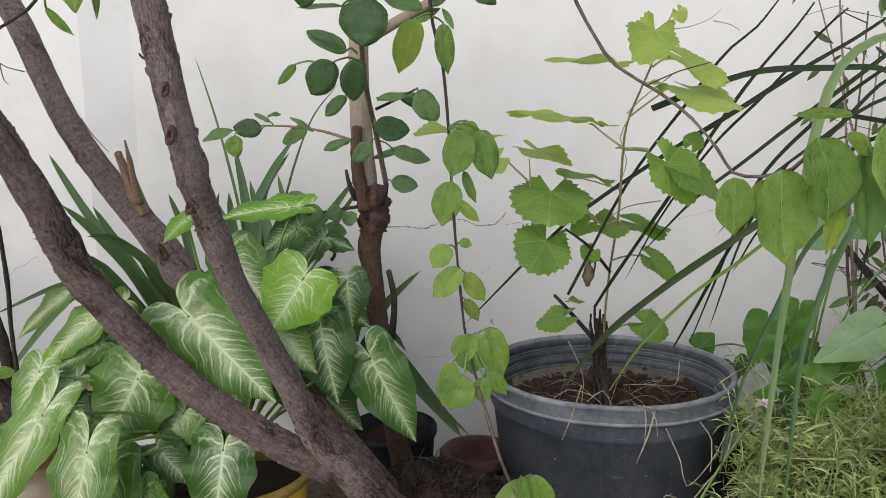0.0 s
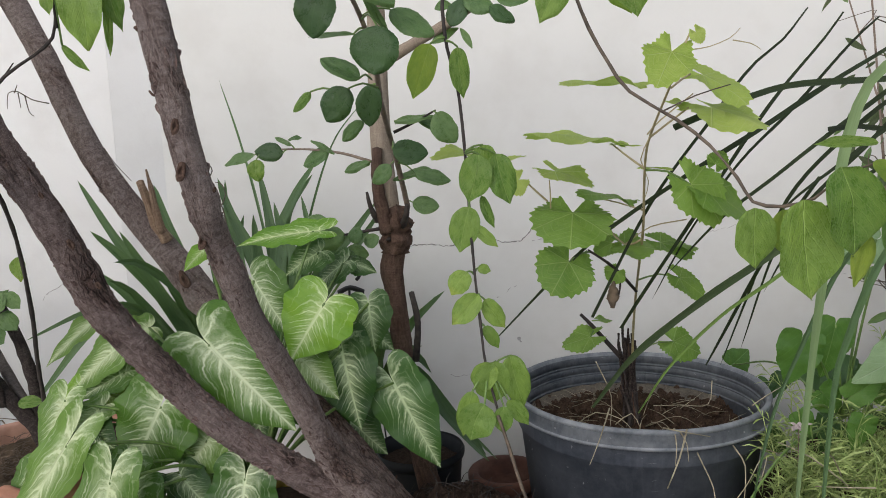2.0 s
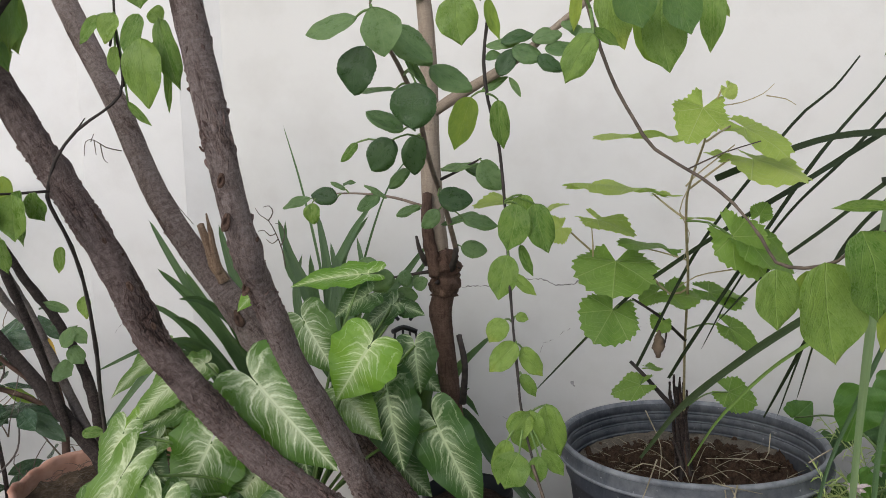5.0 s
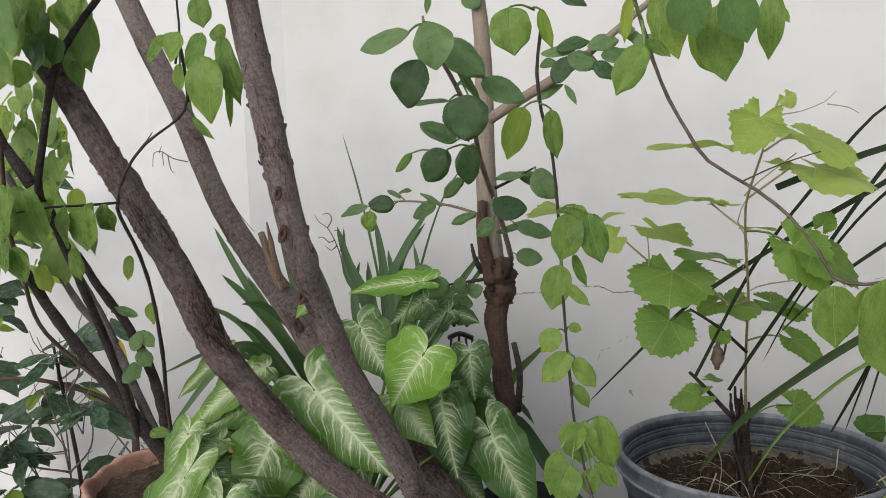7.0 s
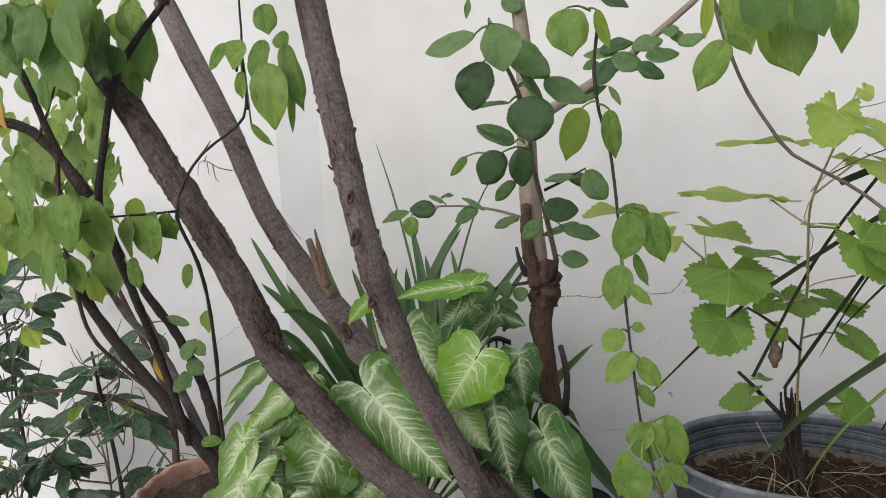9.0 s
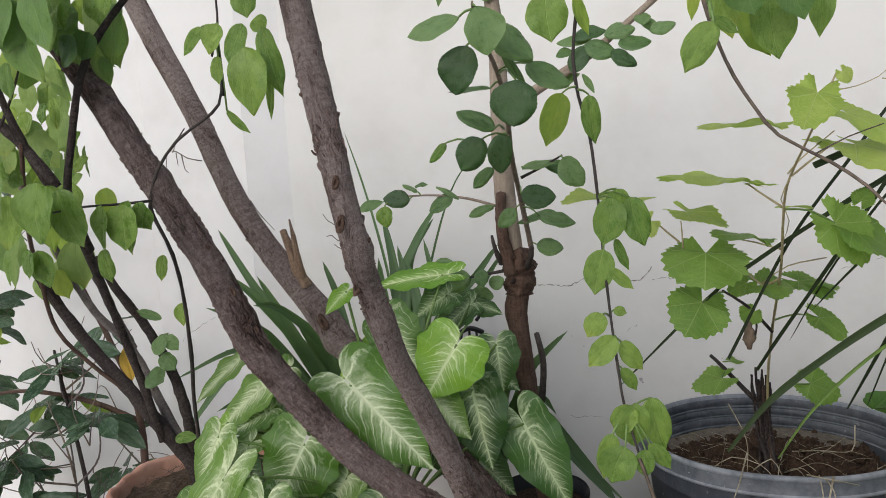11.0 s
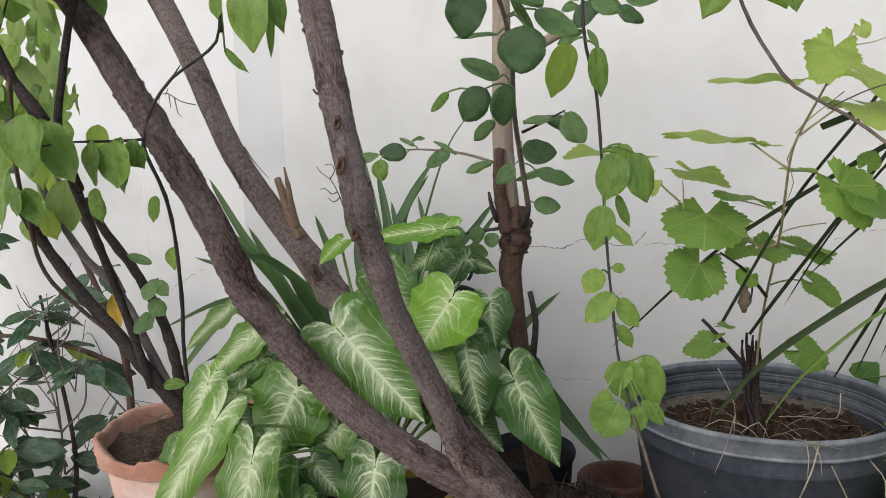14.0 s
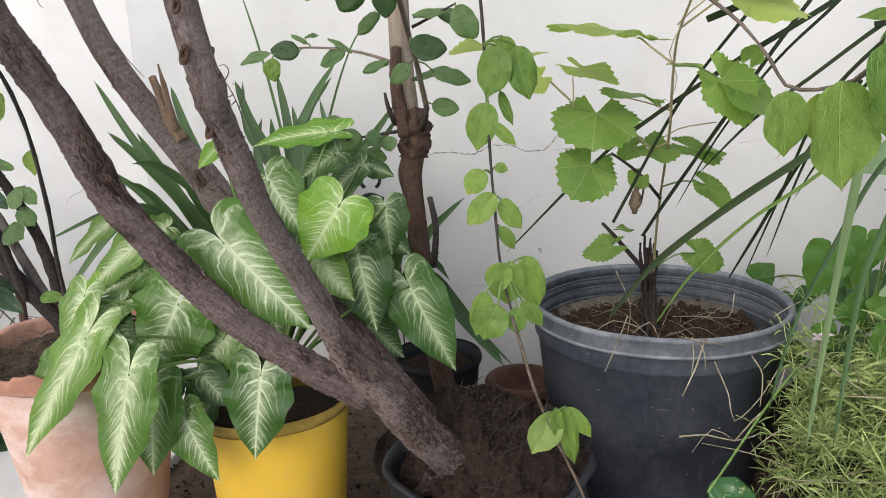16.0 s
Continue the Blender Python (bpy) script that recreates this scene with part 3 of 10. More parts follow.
def bark_ridges(plant, points, radii, material, count, seed):
    """Small raised scales and torn edges of bark over a trunk, as one part."""
    rnd = random.Random(seed)
    line, rad = smooth_path(points, radii, 0.008)
    V, F, U = [], [], []
    for _ in range(count):
        i = rnd.randint(2, len(line) - 3)
        if i / len(line) > 0.55 + 0.45 * rnd.random() ** 2 or noise.noise(line[i] * 11 + Vector((seed, 0, 0))) < rnd.uniform(-0.35, 0.30):
            continue
        t = (line[i + 1] - line[i - 1]).normalized()
        e = t.cross(Vector((0.1, 1, 0.2))).normalized()
        a = rnd.uniform(0, 2 * math.pi)
        out = e * math.cos(a) + t.cross(e) * math.sin(a)
        side = t.cross(out)
        length, wide, high = rnd.uniform(0.002, 0.009), rnd.uniform(0.0008, 0.0028), rnd.uniform(0.0006, 0.0024)
        skew = rnd.uniform(-0.6, 0.6)
        run = (t + side * skew).normalized()
        c = line[i] + out * (rad[i] * 0.99)
        n = len(V)
        V += [c - run * length, c - side * wide - out * 0.001, c + run * length * 0.7, c + side * wide - out * 0.001, c + out * high - run * length * 0.3, c + out * high * rnd.uniform(0.5, 1.4) + run * length * 0.35]
        u0, v0 = rnd.random(), rnd.random()
        U += [(u0, v0 - length), (u0 - wide, v0), (u0, v0 + length), (u0 + wide, v0), (u0, v0 - length * 0.3), (u0, v0 + length * 0.35)]
        F += [(n, n + 4, n + 1), (n + 1, n + 4, n + 5), (n + 1, n + 5, n + 2), (n + 2, n + 5, n + 3), (n + 3, n + 5, n + 4), (n + 3, n + 4, n)]
    tagged(part("flaking_bark", mesh_of("flaking_bark", V, F, U, False), material, plant, "flaking bark scales"), kind="stuff")


def spurs(trunk, points, radii, count, seed):
    """Short snapped twigs and bud scars standing off a trunk."""
    rnd = random.Random(seed)
    line, rad = smooth_path(points, radii, 0.010)
    for _ in range(count):
        i = rnd.randint(3, len(line) - 4)
        t = (line[i + 1] - line[i - 1]).normalized()
        e = t.cross(Vector((0.1, 1, 0.2))).normalized()
        a = rnd.choice((0.0, math.pi)) + rnd.gauss(0, 0.45)
        out = e * math.cos(a) + t.cross(e) * math.sin(a)
        p, high = line[i] + out * (rad[i] * 0.92), rnd.uniform(0.0025, 0.0055)
        stem(trunk, [p, p + out * high * 0.6 + t * 0.001, p + out * high + t * rnd.uniform(0.0, 0.006)], (rnd.uniform(0.0014, 0.0030), 0.0008), BARK_RED, "spur", 7, 0.003, 0.4)


def knot(plant, centre, facing, along, size, material):
    """A healed branch scar: a raised lip round a sunken eye."""
    c, n, t = Vector(centre), Vector(facing).normalized(), Vector(along).normalized()
    t = (t - n * t.dot(n)).normalized()
    b = n.cross(t)
    prof = [(1.4, -0.45), (1.05, -0.03), (0.80, 0.03), (0.58, -0.15), (0.36, -0.55), (0.0, -0.8)]
    seg, V, F, U = 18, [], [], []
    for r, h in prof:
        for j in range(seg):
            a = 2 * math.pi * j / seg
            k = 1 + 0.22 * noise.noise(Vector((math.cos(a) * 1.5, math.sin(a) * 1.5, r * 3 + size * 900)))
            V.append(c + (t * (2.0 * math.cos(a)) + b * math.sin(a)) * (size * r * k) + n * (h * size * k))
            U.append((a * size, r * size))
    for i in range(len(prof) - 1):
        for j in range(seg):
            F.append((i * seg + j, i * seg + (j + 1) % seg, (i + 1) * seg + (j + 1) % seg, (i + 1) * seg + j))
    part("knot", mesh_of("knot", V, F, U), material, plant, "dark healed branch scar")


def join(pieces):
    """Several (verts, faces, uvs) as one."""
    V, F, U = [], [], []
    for v, f, u in pieces:
        n = len(V)
        V += v
        U += u
        F += [tuple(i + n for i in face) for face in f]
    return V, F, U


def lathe(profile, seg=64, wobble=0.0, centre=(0, 0, 0), lump=6.0):
    """A turned shape from (radius, height) pairs."""
    verts, uvs, faces = [], [], []
    cx, cy, cz = centre
    run = 0.0
    for i, (r, z) in enumerate(profile):
        if i:
            run += math.hypot(r - profile[i - 1][0], z - profile[i - 1][1])
        for j in range(seg + 1):
            a = 2 * math.pi * (j % seg) / seg
            k = 1 + wobble * noise.noise(Vector((math.cos(a) * lump * 0.3, math.sin(a) * lump * 0.3, z * lump)))
            verts.append((cx + r * k * math.cos(a), cy + r * k * math.sin(a), cz + z))
            uvs.append((j / seg * 2 * math.pi * 0.2, run))
    row = seg + 1
    for i in range(len(profile) - 1):
        for j in range(seg):
            faces.append((i * row + j, i * row + j + 1, (i + 1) * row + j + 1, (i + 1) * row + j))
    return verts, faces, uvs


def mound(centre, radius, height, lumps, rings=26, seg=72, seed=0.0, slope=0.0):
    """Soil in a pot: an uneven disc, with clods."""
    verts, faces = [Vector(centre) + Vector((0, 0, height))], []
    for i in range(1, rings + 1):
        for j in range(seg):
            a, r = 2 * math.pi * j / seg, radius * i / rings
            p = Vector((centre[0] + r * math.cos(a), centre[1] + r * math.sin(a), centre[2] + seed))
            h = height * (1 - (i / rings) ** 2) + slope * r * math.cos(a)
            h += lumps * (noise.noise(p * 22) + 0.6 * noise.noise(p * 55) + 0.4 * abs(noise.noise(p * 110)) + 0.22 * noise.noise(p * 230) + 0.14 * noise.noise(p * 430))
            verts.append(Vector((p.x, p.y, centre[2] + h)))
    for j in range(seg):
        faces.append((0, 1 + j, 1 + (j + 1) % seg))
    for i in range(rings - 1):
        for j in range(seg):
            a, b = 1 + i * seg + j, 1 + i * seg + (j + 1) % seg
            faces.append((a, a + seg, b + seg, b))
    return verts, faces, [(v[0], v[1]) for v in verts]


# ---- leaf shapes: one unit long, one unit wide, stalk at the origin, tip along +y ----
def outline(kind, v):
    """Half-width at v (share of the length)."""
    if kind == "ovate":
        q, e = v ** 0.84, min(1.0, max(0.0, (v - 0.70) / 0.30))
        return 0.58 * (4 * q * (1 - q)) ** 0.62 * (1 - 0.58 * e * e * (3 - 2 * e)) if 0 < v < 1 else 0.0
    if kind == "round":
        return 0.5 * max(0.0, 1 - abs(2 * v ** 0.90 - 1) ** 2.1) ** 0.66 * (1 - 0.12 * max(0, v - 0.72) / 0.28)
    if kind == "oval":
        return 0.5 * math.sin(math.pi * v ** 0.95) ** 0.8 if 0 < v < 1 else 0.0
    return 0.5


def grid_leaf(kind, seed, rows=22, cols=6):
    """A leaf on a grid: creased along the midrib, cupped or rolled at the rim, puckered between its veins."""
    rnd = random.Random(seed * 31 + len(kind))
    droop, fold, wave = rnd.uniform(0.04, 0.20), rnd.uniform(0.02, 0.20), rnd.uniform(0.015, 0.045)
    twist, bend, ph = rnd.uniform(-0.18, 0.18), rnd.uniform(-0.09, 0.09), rnd.uniform(0, 6)
    roll, hook = rnd.uniform(-0.07, 0.05), rnd.uniform(0.0, 0.25)
    verts, uvs, faces = [], [], []
    for i in range(rows + 1):
        v = i / rows
        w = outline(kind, v) * (1 + 0.02 * math.sin(v * 19 + ph))
        for j in range(-cols, cols + 1):
            k = j / cols
            x = w * k * (1 + 0.05 * math.sin(ph * 3 + (2 if k > 0 else 0)))
            z = -droop * v * v - hook * max(0.0, v - 0.78) ** 1.5 + fold * (math.sqrt(x * x + 0.0012) - 0.0346) + roll * k ** 4
            z += wave * math.sin(v * 9 + ph + (1.7 if k > 0 else 0)) * abs(k) ** 1.5
            z += 0.035 * noise.noise(Vector((x * 4.5, v * 4.5, seed * 3.1))) * (1 - abs(k) * 0.4) * min(1, v * 5)
            if kind == "round":
                z += 0.010 * math.cos(3 * math.pi * k) * (1 - k * k) * math.sin(math.pi * v) - 0.08 * k ** 4
                if abs(j) == cols:
                    x *= 1 + (0.018 if i % 2 else -0.010)
            z += 0.010 * math.sin(2 * math.pi * 6 * (v - 0.85 * abs(x))) * abs(k) * (1.2 - abs(k)) * 2 + twist * x * v
            verts.append((x + bend * math.sin(math.pi * v), v, z))
            uvs.append((0.5 + w * k, v))
    n = 2 * cols + 1
    for i in range(rows):
        for j in range(2 * cols):
            faces.append((i * n + j, i * n + j + 1, (i + 1) * n + j + 1, (i + 1) * n + j))
    return verts, faces, uvs


def arrow_leaf(seed, lobe=0.30, rows=44, cols=6, heart=False):
    """Arrow or heart: two basal lobes behind the stalk."""
    rnd = random.Random(seed * 17 + 5)
    droop, fold, wave = rnd.uniform(0.10, 0.30), rnd.uniform(0.06, 0.25), rnd.uniform(0.02, 0.05)
    full = rnd.uniform(1.65, 2.25)
    ph = rnd.uniform(0, 6)
    verts, uvs, faces = [], [], []
    for sgn in (-1, 1):
        start = len(verts)
        for i in range(rows + 1):
            s = i / rows
            y = -lobe + s * (1 + lobe)
            if y < 0:
                q = 1 + y / lobe
                swell = max(0.0, 1 - (1 - q) ** 2.2) ** 0.5
                swell **= 0.55 if heart else 1.0
                outer, inner = 0.25 + 0.23 * swell, 0.25 - 0.247 * swell
            else:
                point = (1 - y) ** 0.62
                if heart:
                    outer = 0.48 * point * (1 + 0.36 * math.sin(math.pi * min(1, y * 1.15)))
                else:
                    outer = 0.47 * (1 - y ** full) * (1 + 0.20 * math.sin(math.pi * min(1, y ** 0.85)))
                outer *= 1 + 0.03 * math.sin(y * 21 + ph)
                inner = 0.0
            for j in range(cols + 1):
                x = inner + (outer - inner) * j / cols
                z = -droop * max(y, 0) ** 2 - 0.2 * min(y, 0) ** 2 + fold * x + wave * math.sin(y * 14 + ph + sgn) * (x / 0.5) - 0.25 * x * x + 0.012 * math.sin(2 * math.pi * 9 * (y - 0.58 * x - 0.7 * x * x)) * (x / 0.5) + 0.05 * math.sin(y * 6 + ph * 2) * x
                verts.append((sgn * x, y, z))
                uvs.append((0.5 + sgn * x, y))
        for i in range(rows):
            for j in range(cols):
                a = start + i * (cols + 1) + j
                f = (a, a + 1, a + cols + 2, a + cols + 1)
                faces.append(f if sgn > 0 else f[::-1])
    return verts, faces, uvs


def lobed_leaf(seed, rings=6, steps=120):
    """Vine leaf: five shallow lobes, toothed rim, open sinus at the stalk."""
    rnd = random.Random(seed * 13 + 3)
    droop, cup, ph = rnd.uniform(0.05, 0.22), rnd.uniform(-0.12, 0.22), rnd.uniform(0, 6)
    depth = rnd.uniform(0.05, 0.12)
    verts, uvs, faces = [(0, 0, 0)], [(0.5, 0.0)], []
    span = math.radians(158)
    for i in range(1, rings + 1):
        for j in range(steps + 1):
            a = -span + 2 * span * j / steps
            r = 0.56 + 0.36 * max(0, math.cos(a)) ** 1.5 + depth * (math.cos(5 * a / 1.06) * 0.55 - 0.2) - 0.10 * (abs(a) / span) ** 4
            if i == rings:
                r += (0.058, 0.020, -0.022, -0.006, 0.030)[j % 5] * (0.75 + 0.45 * math.sin(j * 1.9 + ph))
            q = i / rings
            x, y = r * q * math.sin(a) * 0.86, r * q * math.cos(a)
            z = -droop * max(0, y) ** 2 + cup * x * x + 0.06 * math.sin(a * 4 + ph) * q * q + 0.02 * math.cos(5 * a) * q + 0.012 * math.sin(23 * q + 3 * a) * q
            verts.append((x, y, z))
            uvs.append((0.5 + x, y))
    n = steps + 1
    for j in range(steps):
        faces.append((0, 1 + j, 2 + j))
    for i in range(rings - 1):
        for j in range(steps):
            a = 1 + i * n + j
            faces.append((a, a + n, a + n + 1, a + 1))
    return verts, faces, uvs


VARIANTS = 10
SHAPES = {}


def leaf_mesh(kind, variant, material):
    key = (kind, variant, material.name)
    if key not in SHAPES:
        if kind == "arrow":
            data = arrow_leaf(variant)
        elif kind == "heart":
            data = arrow_leaf(variant, 0.16, heart=True)
        elif kind == "lobed":
            data = lobed_leaf(variant)
        else:
            data = grid_leaf(kind, variant)
        SHAPES[key] = mesh_of(kind + "_leaf", *data)
        SHAPES[key].materials.append(material)
    return SHAPES[key]


COUNT = [0]


def leaf(plant, kind, base, tip, wide, up=0.2, side=0.0, material=None, stalk=None, name="leaf", stalk_material=None, stalk_radius=0.0012):
    """A leaf from base to tip. up: 0 shows its face to the open yard, 1 to the sky; side tips the face sideways; stalk: where its stalk starts."""
    COUNT[0] += 1
    base, tip = Vector(base), Vector(tip)
    y = tip - base
    length = y.length
    y.normalize()
    hint = Vector((side, -(1 - up), up + 0.05)).normalized()
    z = (hint - y * hint.dot(y)).normalized()
    x = y.cross(z)
    if kind == "lobed":
        length, wide = length * 1.12, wide * 0.95
    m = Matrix((x * wide, y * length, z * (0.5 * (wide + length)))).transposed().to_4x4()
    m.translation = base
    ob = new(name, leaf_mesh(kind, (COUNT[0] * 7) % VARIANTS, material))
    ob.parent = plant
    ob.matrix_parent_inverse = Matrix.Translation(-plant.matrix_basis.translation)
    ob.matrix_basis = m
    if stalk is not None:
        s = Vector(stalk)
        mid = (s + base) / 2 + Vector((0, 0, 0.12 * (s - base).length))
        v, f, u = tube([s, mid, base], [stalk_radius * 1.3, stalk_radius], 5, 0.012)
        part("stalk", mesh_of("stalk", v, f, u), stalk_material or GREEN_STEM, plant)
    return ob


def blade(plant, points, wide, material, name="leaf", fold=0.28, turn=0.0, taper=True):
    """A strap leaf along a line: folded in a shallow V, narrowing to its tip."""
    line, _ = smooth_path(points, 1.0, 0.02)
    verts, uvs, faces = [], [], []
    n = len(line) - 1
    for i, c in enumerate(line):
        t = (line[min(i + 1, n)] - line[max(i - 1, 0)]).normalized()
        s = i / n
        hint = Vector((math.sin(turn), -math.cos(turn), 0.35)).normalized()
        z = (hint - t * hint.dot(t)).normalized()
        x = t.cross(z)
        w = 0.5 * wide * ((1 - s) ** 0.45 if taper else 1.0) * (0.45 + 0.55 * min(1, s * 4)) * (1 + 0.05 * math.sin(i * 0.9))
        for j, k in enumerate((-1, -0.5, 0, 0.5, 1)):
            verts.append(c + x * (w * k) + z * (abs(k) * w * fold - 0.0006 * (1 - abs(k))))
            uvs.append((0.5 + 0.5 * k, s))
    for i in range(n):
        for j in range(4):
            a = i * 5 + j
            faces.append((a, a + 1, a + 6, a + 5))
    return part(name, mesh_of(name, verts, faces, uvs), material, plant)


# ---- the setting ----
def box_mesh(lo, hi, bevel=0.0, cuts=0):
    bm = bmesh.new()
    bmesh.ops.create_cube(bm, size=1.0)
    for v in bm.verts:
        v.co = Vector([lo[i] + (v.co[i] + 0.5) * (hi[i] - lo[i]) for i in range(3)])
    if bevel:
        bmesh.ops.bevel(bm, geom=bm.edges[:], offset=bevel, segments=4, affect="EDGES", profile=0.6)
    return bm


def setting(name, bm, material, label):
    me = bpy.data.meshes.new(name)
    bm.to_mesh(me)
    bm.free()
    me.materials.append(material)
    return tagged(new(name, me), label, name.split("_")[0], "", "structure")


def ground():
    bm = bmesh.new()
    n = 60
    xs = [-60, -20, -8, -4] + [-2.4 + 4.6 * i / n for i in range(n + 1)] + [4, 8, 20, 60]
    ys = [-60, -20, -8, -4, -2] + [-0.6 + 2.5 * i / n for i in range(n + 1)] + [4, 8, 20, 60]
    grid = [[bm.verts.new((x, y, 0.012 * noise.noise(Vector((x * 7, y * 7, 0))) + 0.006 * noise.noise(Vector((x * 25, y * 25, 3))) if abs(x) < 2.4 and 0.3 < y < 1.7 else 0.0)) for x in xs] for y in ys]
    for i in range(len(ys) - 1):
        for j in range(len(xs) - 1):
            bm.faces.new((grid[i][j], grid[i][j + 1], grid[i + 1][j + 1], grid[i + 1][j]))
    return setting("ground", bm, GROUND_SOIL, "dark bare earth strewn with crumbs and dry litter")


ground()
setting("pavement_corner", box_mesh((-3.2, 0.67, -0.10), (-0.66, 1.80, 0.022), 0.006), PAVING, "pale worn concrete floor in the corner behind the pots")
# Out of view; added to bounce light onto trunks, pots and lower wall.
setting("pavement", box_mesh((-3.2, -3.6, -0.10), (3.2, 0.66, 0.03), 0.008), PAVING, "unseen pale concrete slab added to bounce light onto the bed")
WALL_Y = 1.74
wall = setting("wall_north", box_mesh((-0.735, WALL_Y, -0.2), (3.2, WALL_Y + 0.25, 2.6)), PLASTER, "white plastered garden wall with hairline cracks and faint stains")
splay = box_mesh((-0.836, WALL_Y, -0.2), (-0.735, WALL_Y + 0.25, 2.6))
for v in splay.verts:
    if v.co.x < -0.8 and v.co.y < WALL_Y + 0.1:
        v.co.y = WALL_Y - 0.028
# The splay takes the lit copy too, which lightens its turned-away face.
setting("wall_splay", splay, PLASTER_LIT, "narrow splayed strip of plaster beside the wall pier")
setting("wall_pier", box_mesh((-1.115, WALL_Y - 0.026, -0.2), (-0.836, WALL_Y + 0.25, 2.6), 0.004), PLASTER_LIT, "white plastered pier standing slightly proud of the wall")
setting("wall_return", box_mesh((-3.2, WALL_Y - 0.012, -0.2), (-1.115, WALL_Y + 0.25, 2.6), 0.004), PLASTER_LIT, "white plastered wall beside the garden corner")
setting("wall_south", box_mesh((-3.2, -3.8, -0.2), (3.2, -3.6, 1.3), 0.01), PLASTER, "plain pale boundary wall behind the yard")


def crack(points, wide, seed, face=WALL_Y):
    """A jagged hairline crack through (x, z) points of the wall's face."""
    rnd = random.Random(seed)
    pts = []
    for (x0, z0), (x1, z1) in zip(points, points[1:]):
        n = max(2, int(math.hypot(x1 - x0, z1 - z0) / 0.006))
        for k in range(n):
            pts.append((x0 + (x1 - x0) * k / n, face + 0.0004, z0 + (z1 - z0) * k / n + rnd.uniform(-0.0022, 0.0022)))
    pts.append((points[-1][0], face + 0.0004, points[-1][1]))
    v, f, u = tube(pts, [wide * rnd.uniform(0.35, 1.1) for _ in pts], 5, 0.004, 0.3, 200)
    part("crack", mesh_of("crack", v, f, u), CRACK, wall, "thin grey crack")


crack([(-0.212, 0.588), (-0.178, 0.590), (-0.118, 0.594), (-0.067, 0.588), (-0.038, 0.597), (-0.017, 0.609), (0.005, 0.606), (0.024, 0.611), (0.038, 0.602), (0.057, 0.594), (0.100, 0.594), (0.117, 0.609), (0.126, 0.625)], 0.0015, 3)
crack([(0.126, 0.594), (0.160, 0.598), (0.210, 0.590), (0.250, 0.597), (0.300, 0.588)], 0.0010, 5)
crack([(0.017, 0.433), (0.026, 0.458), (0.056, 0.469), (0.070, 0.483), (0.088, 0.492)], 0.0008, 7)
crack([(0.196, 0.477), (0.218, 0.488), (0.244, 0.494), (0.262, 0.504)], 0.0008, 11)
crack([(-0.090, 0.281), (-0.060, 0.276), (-0.024, 0.279), (0.010, 0.272)], 0.0008, 13)
crack([(0.520, 0.600), (0.600, 0.622), (0.690, 0.618), (0.800, 0.652)], 0.0008, 17)
crack([(0.740, 0.520), (0.830, 0.498), (0.930, 0.505)], 0.0008, 19)
crack([(-1.057, 0.486), (-1.044, 0.505), (-1.010, 0.522), (-0.996, 0.533), (-0.959, 0.548)], 0.0009, 23, WALL_Y - 0.026)
for x, z, size in ((0.090, 0.364, 0.0065), (0.094, 0.358, 0.0040), (-0.035, 0.445, 0.0022), (-0.062, 0.470, 0.0020), (0.215, 0.520, 0.0024)):
    ring = [(x + size * (0.6 + 0.6 * noise.noise(Vector((k * 1.3, size * 900, 0)))) * math.cos(k * 0.52), WALL_Y - 0.0012, z + 1.2 * size * (0.6 + 0.6 * noise.noise(Vector((k * 1.3, size * 900, 7)))) * math.sin(k * 0.52)) for k in range(12)]
    blot = ([(x, WALL_Y - 0.0012, z)] + ring, [(0, 1 + k, 1 + (k + 1) % 12) for k in range(12)], [(0, 0)] * 13)
    part("stain", mesh_of("stain", *blot), SMUDGE, wall, "small grey smudge")


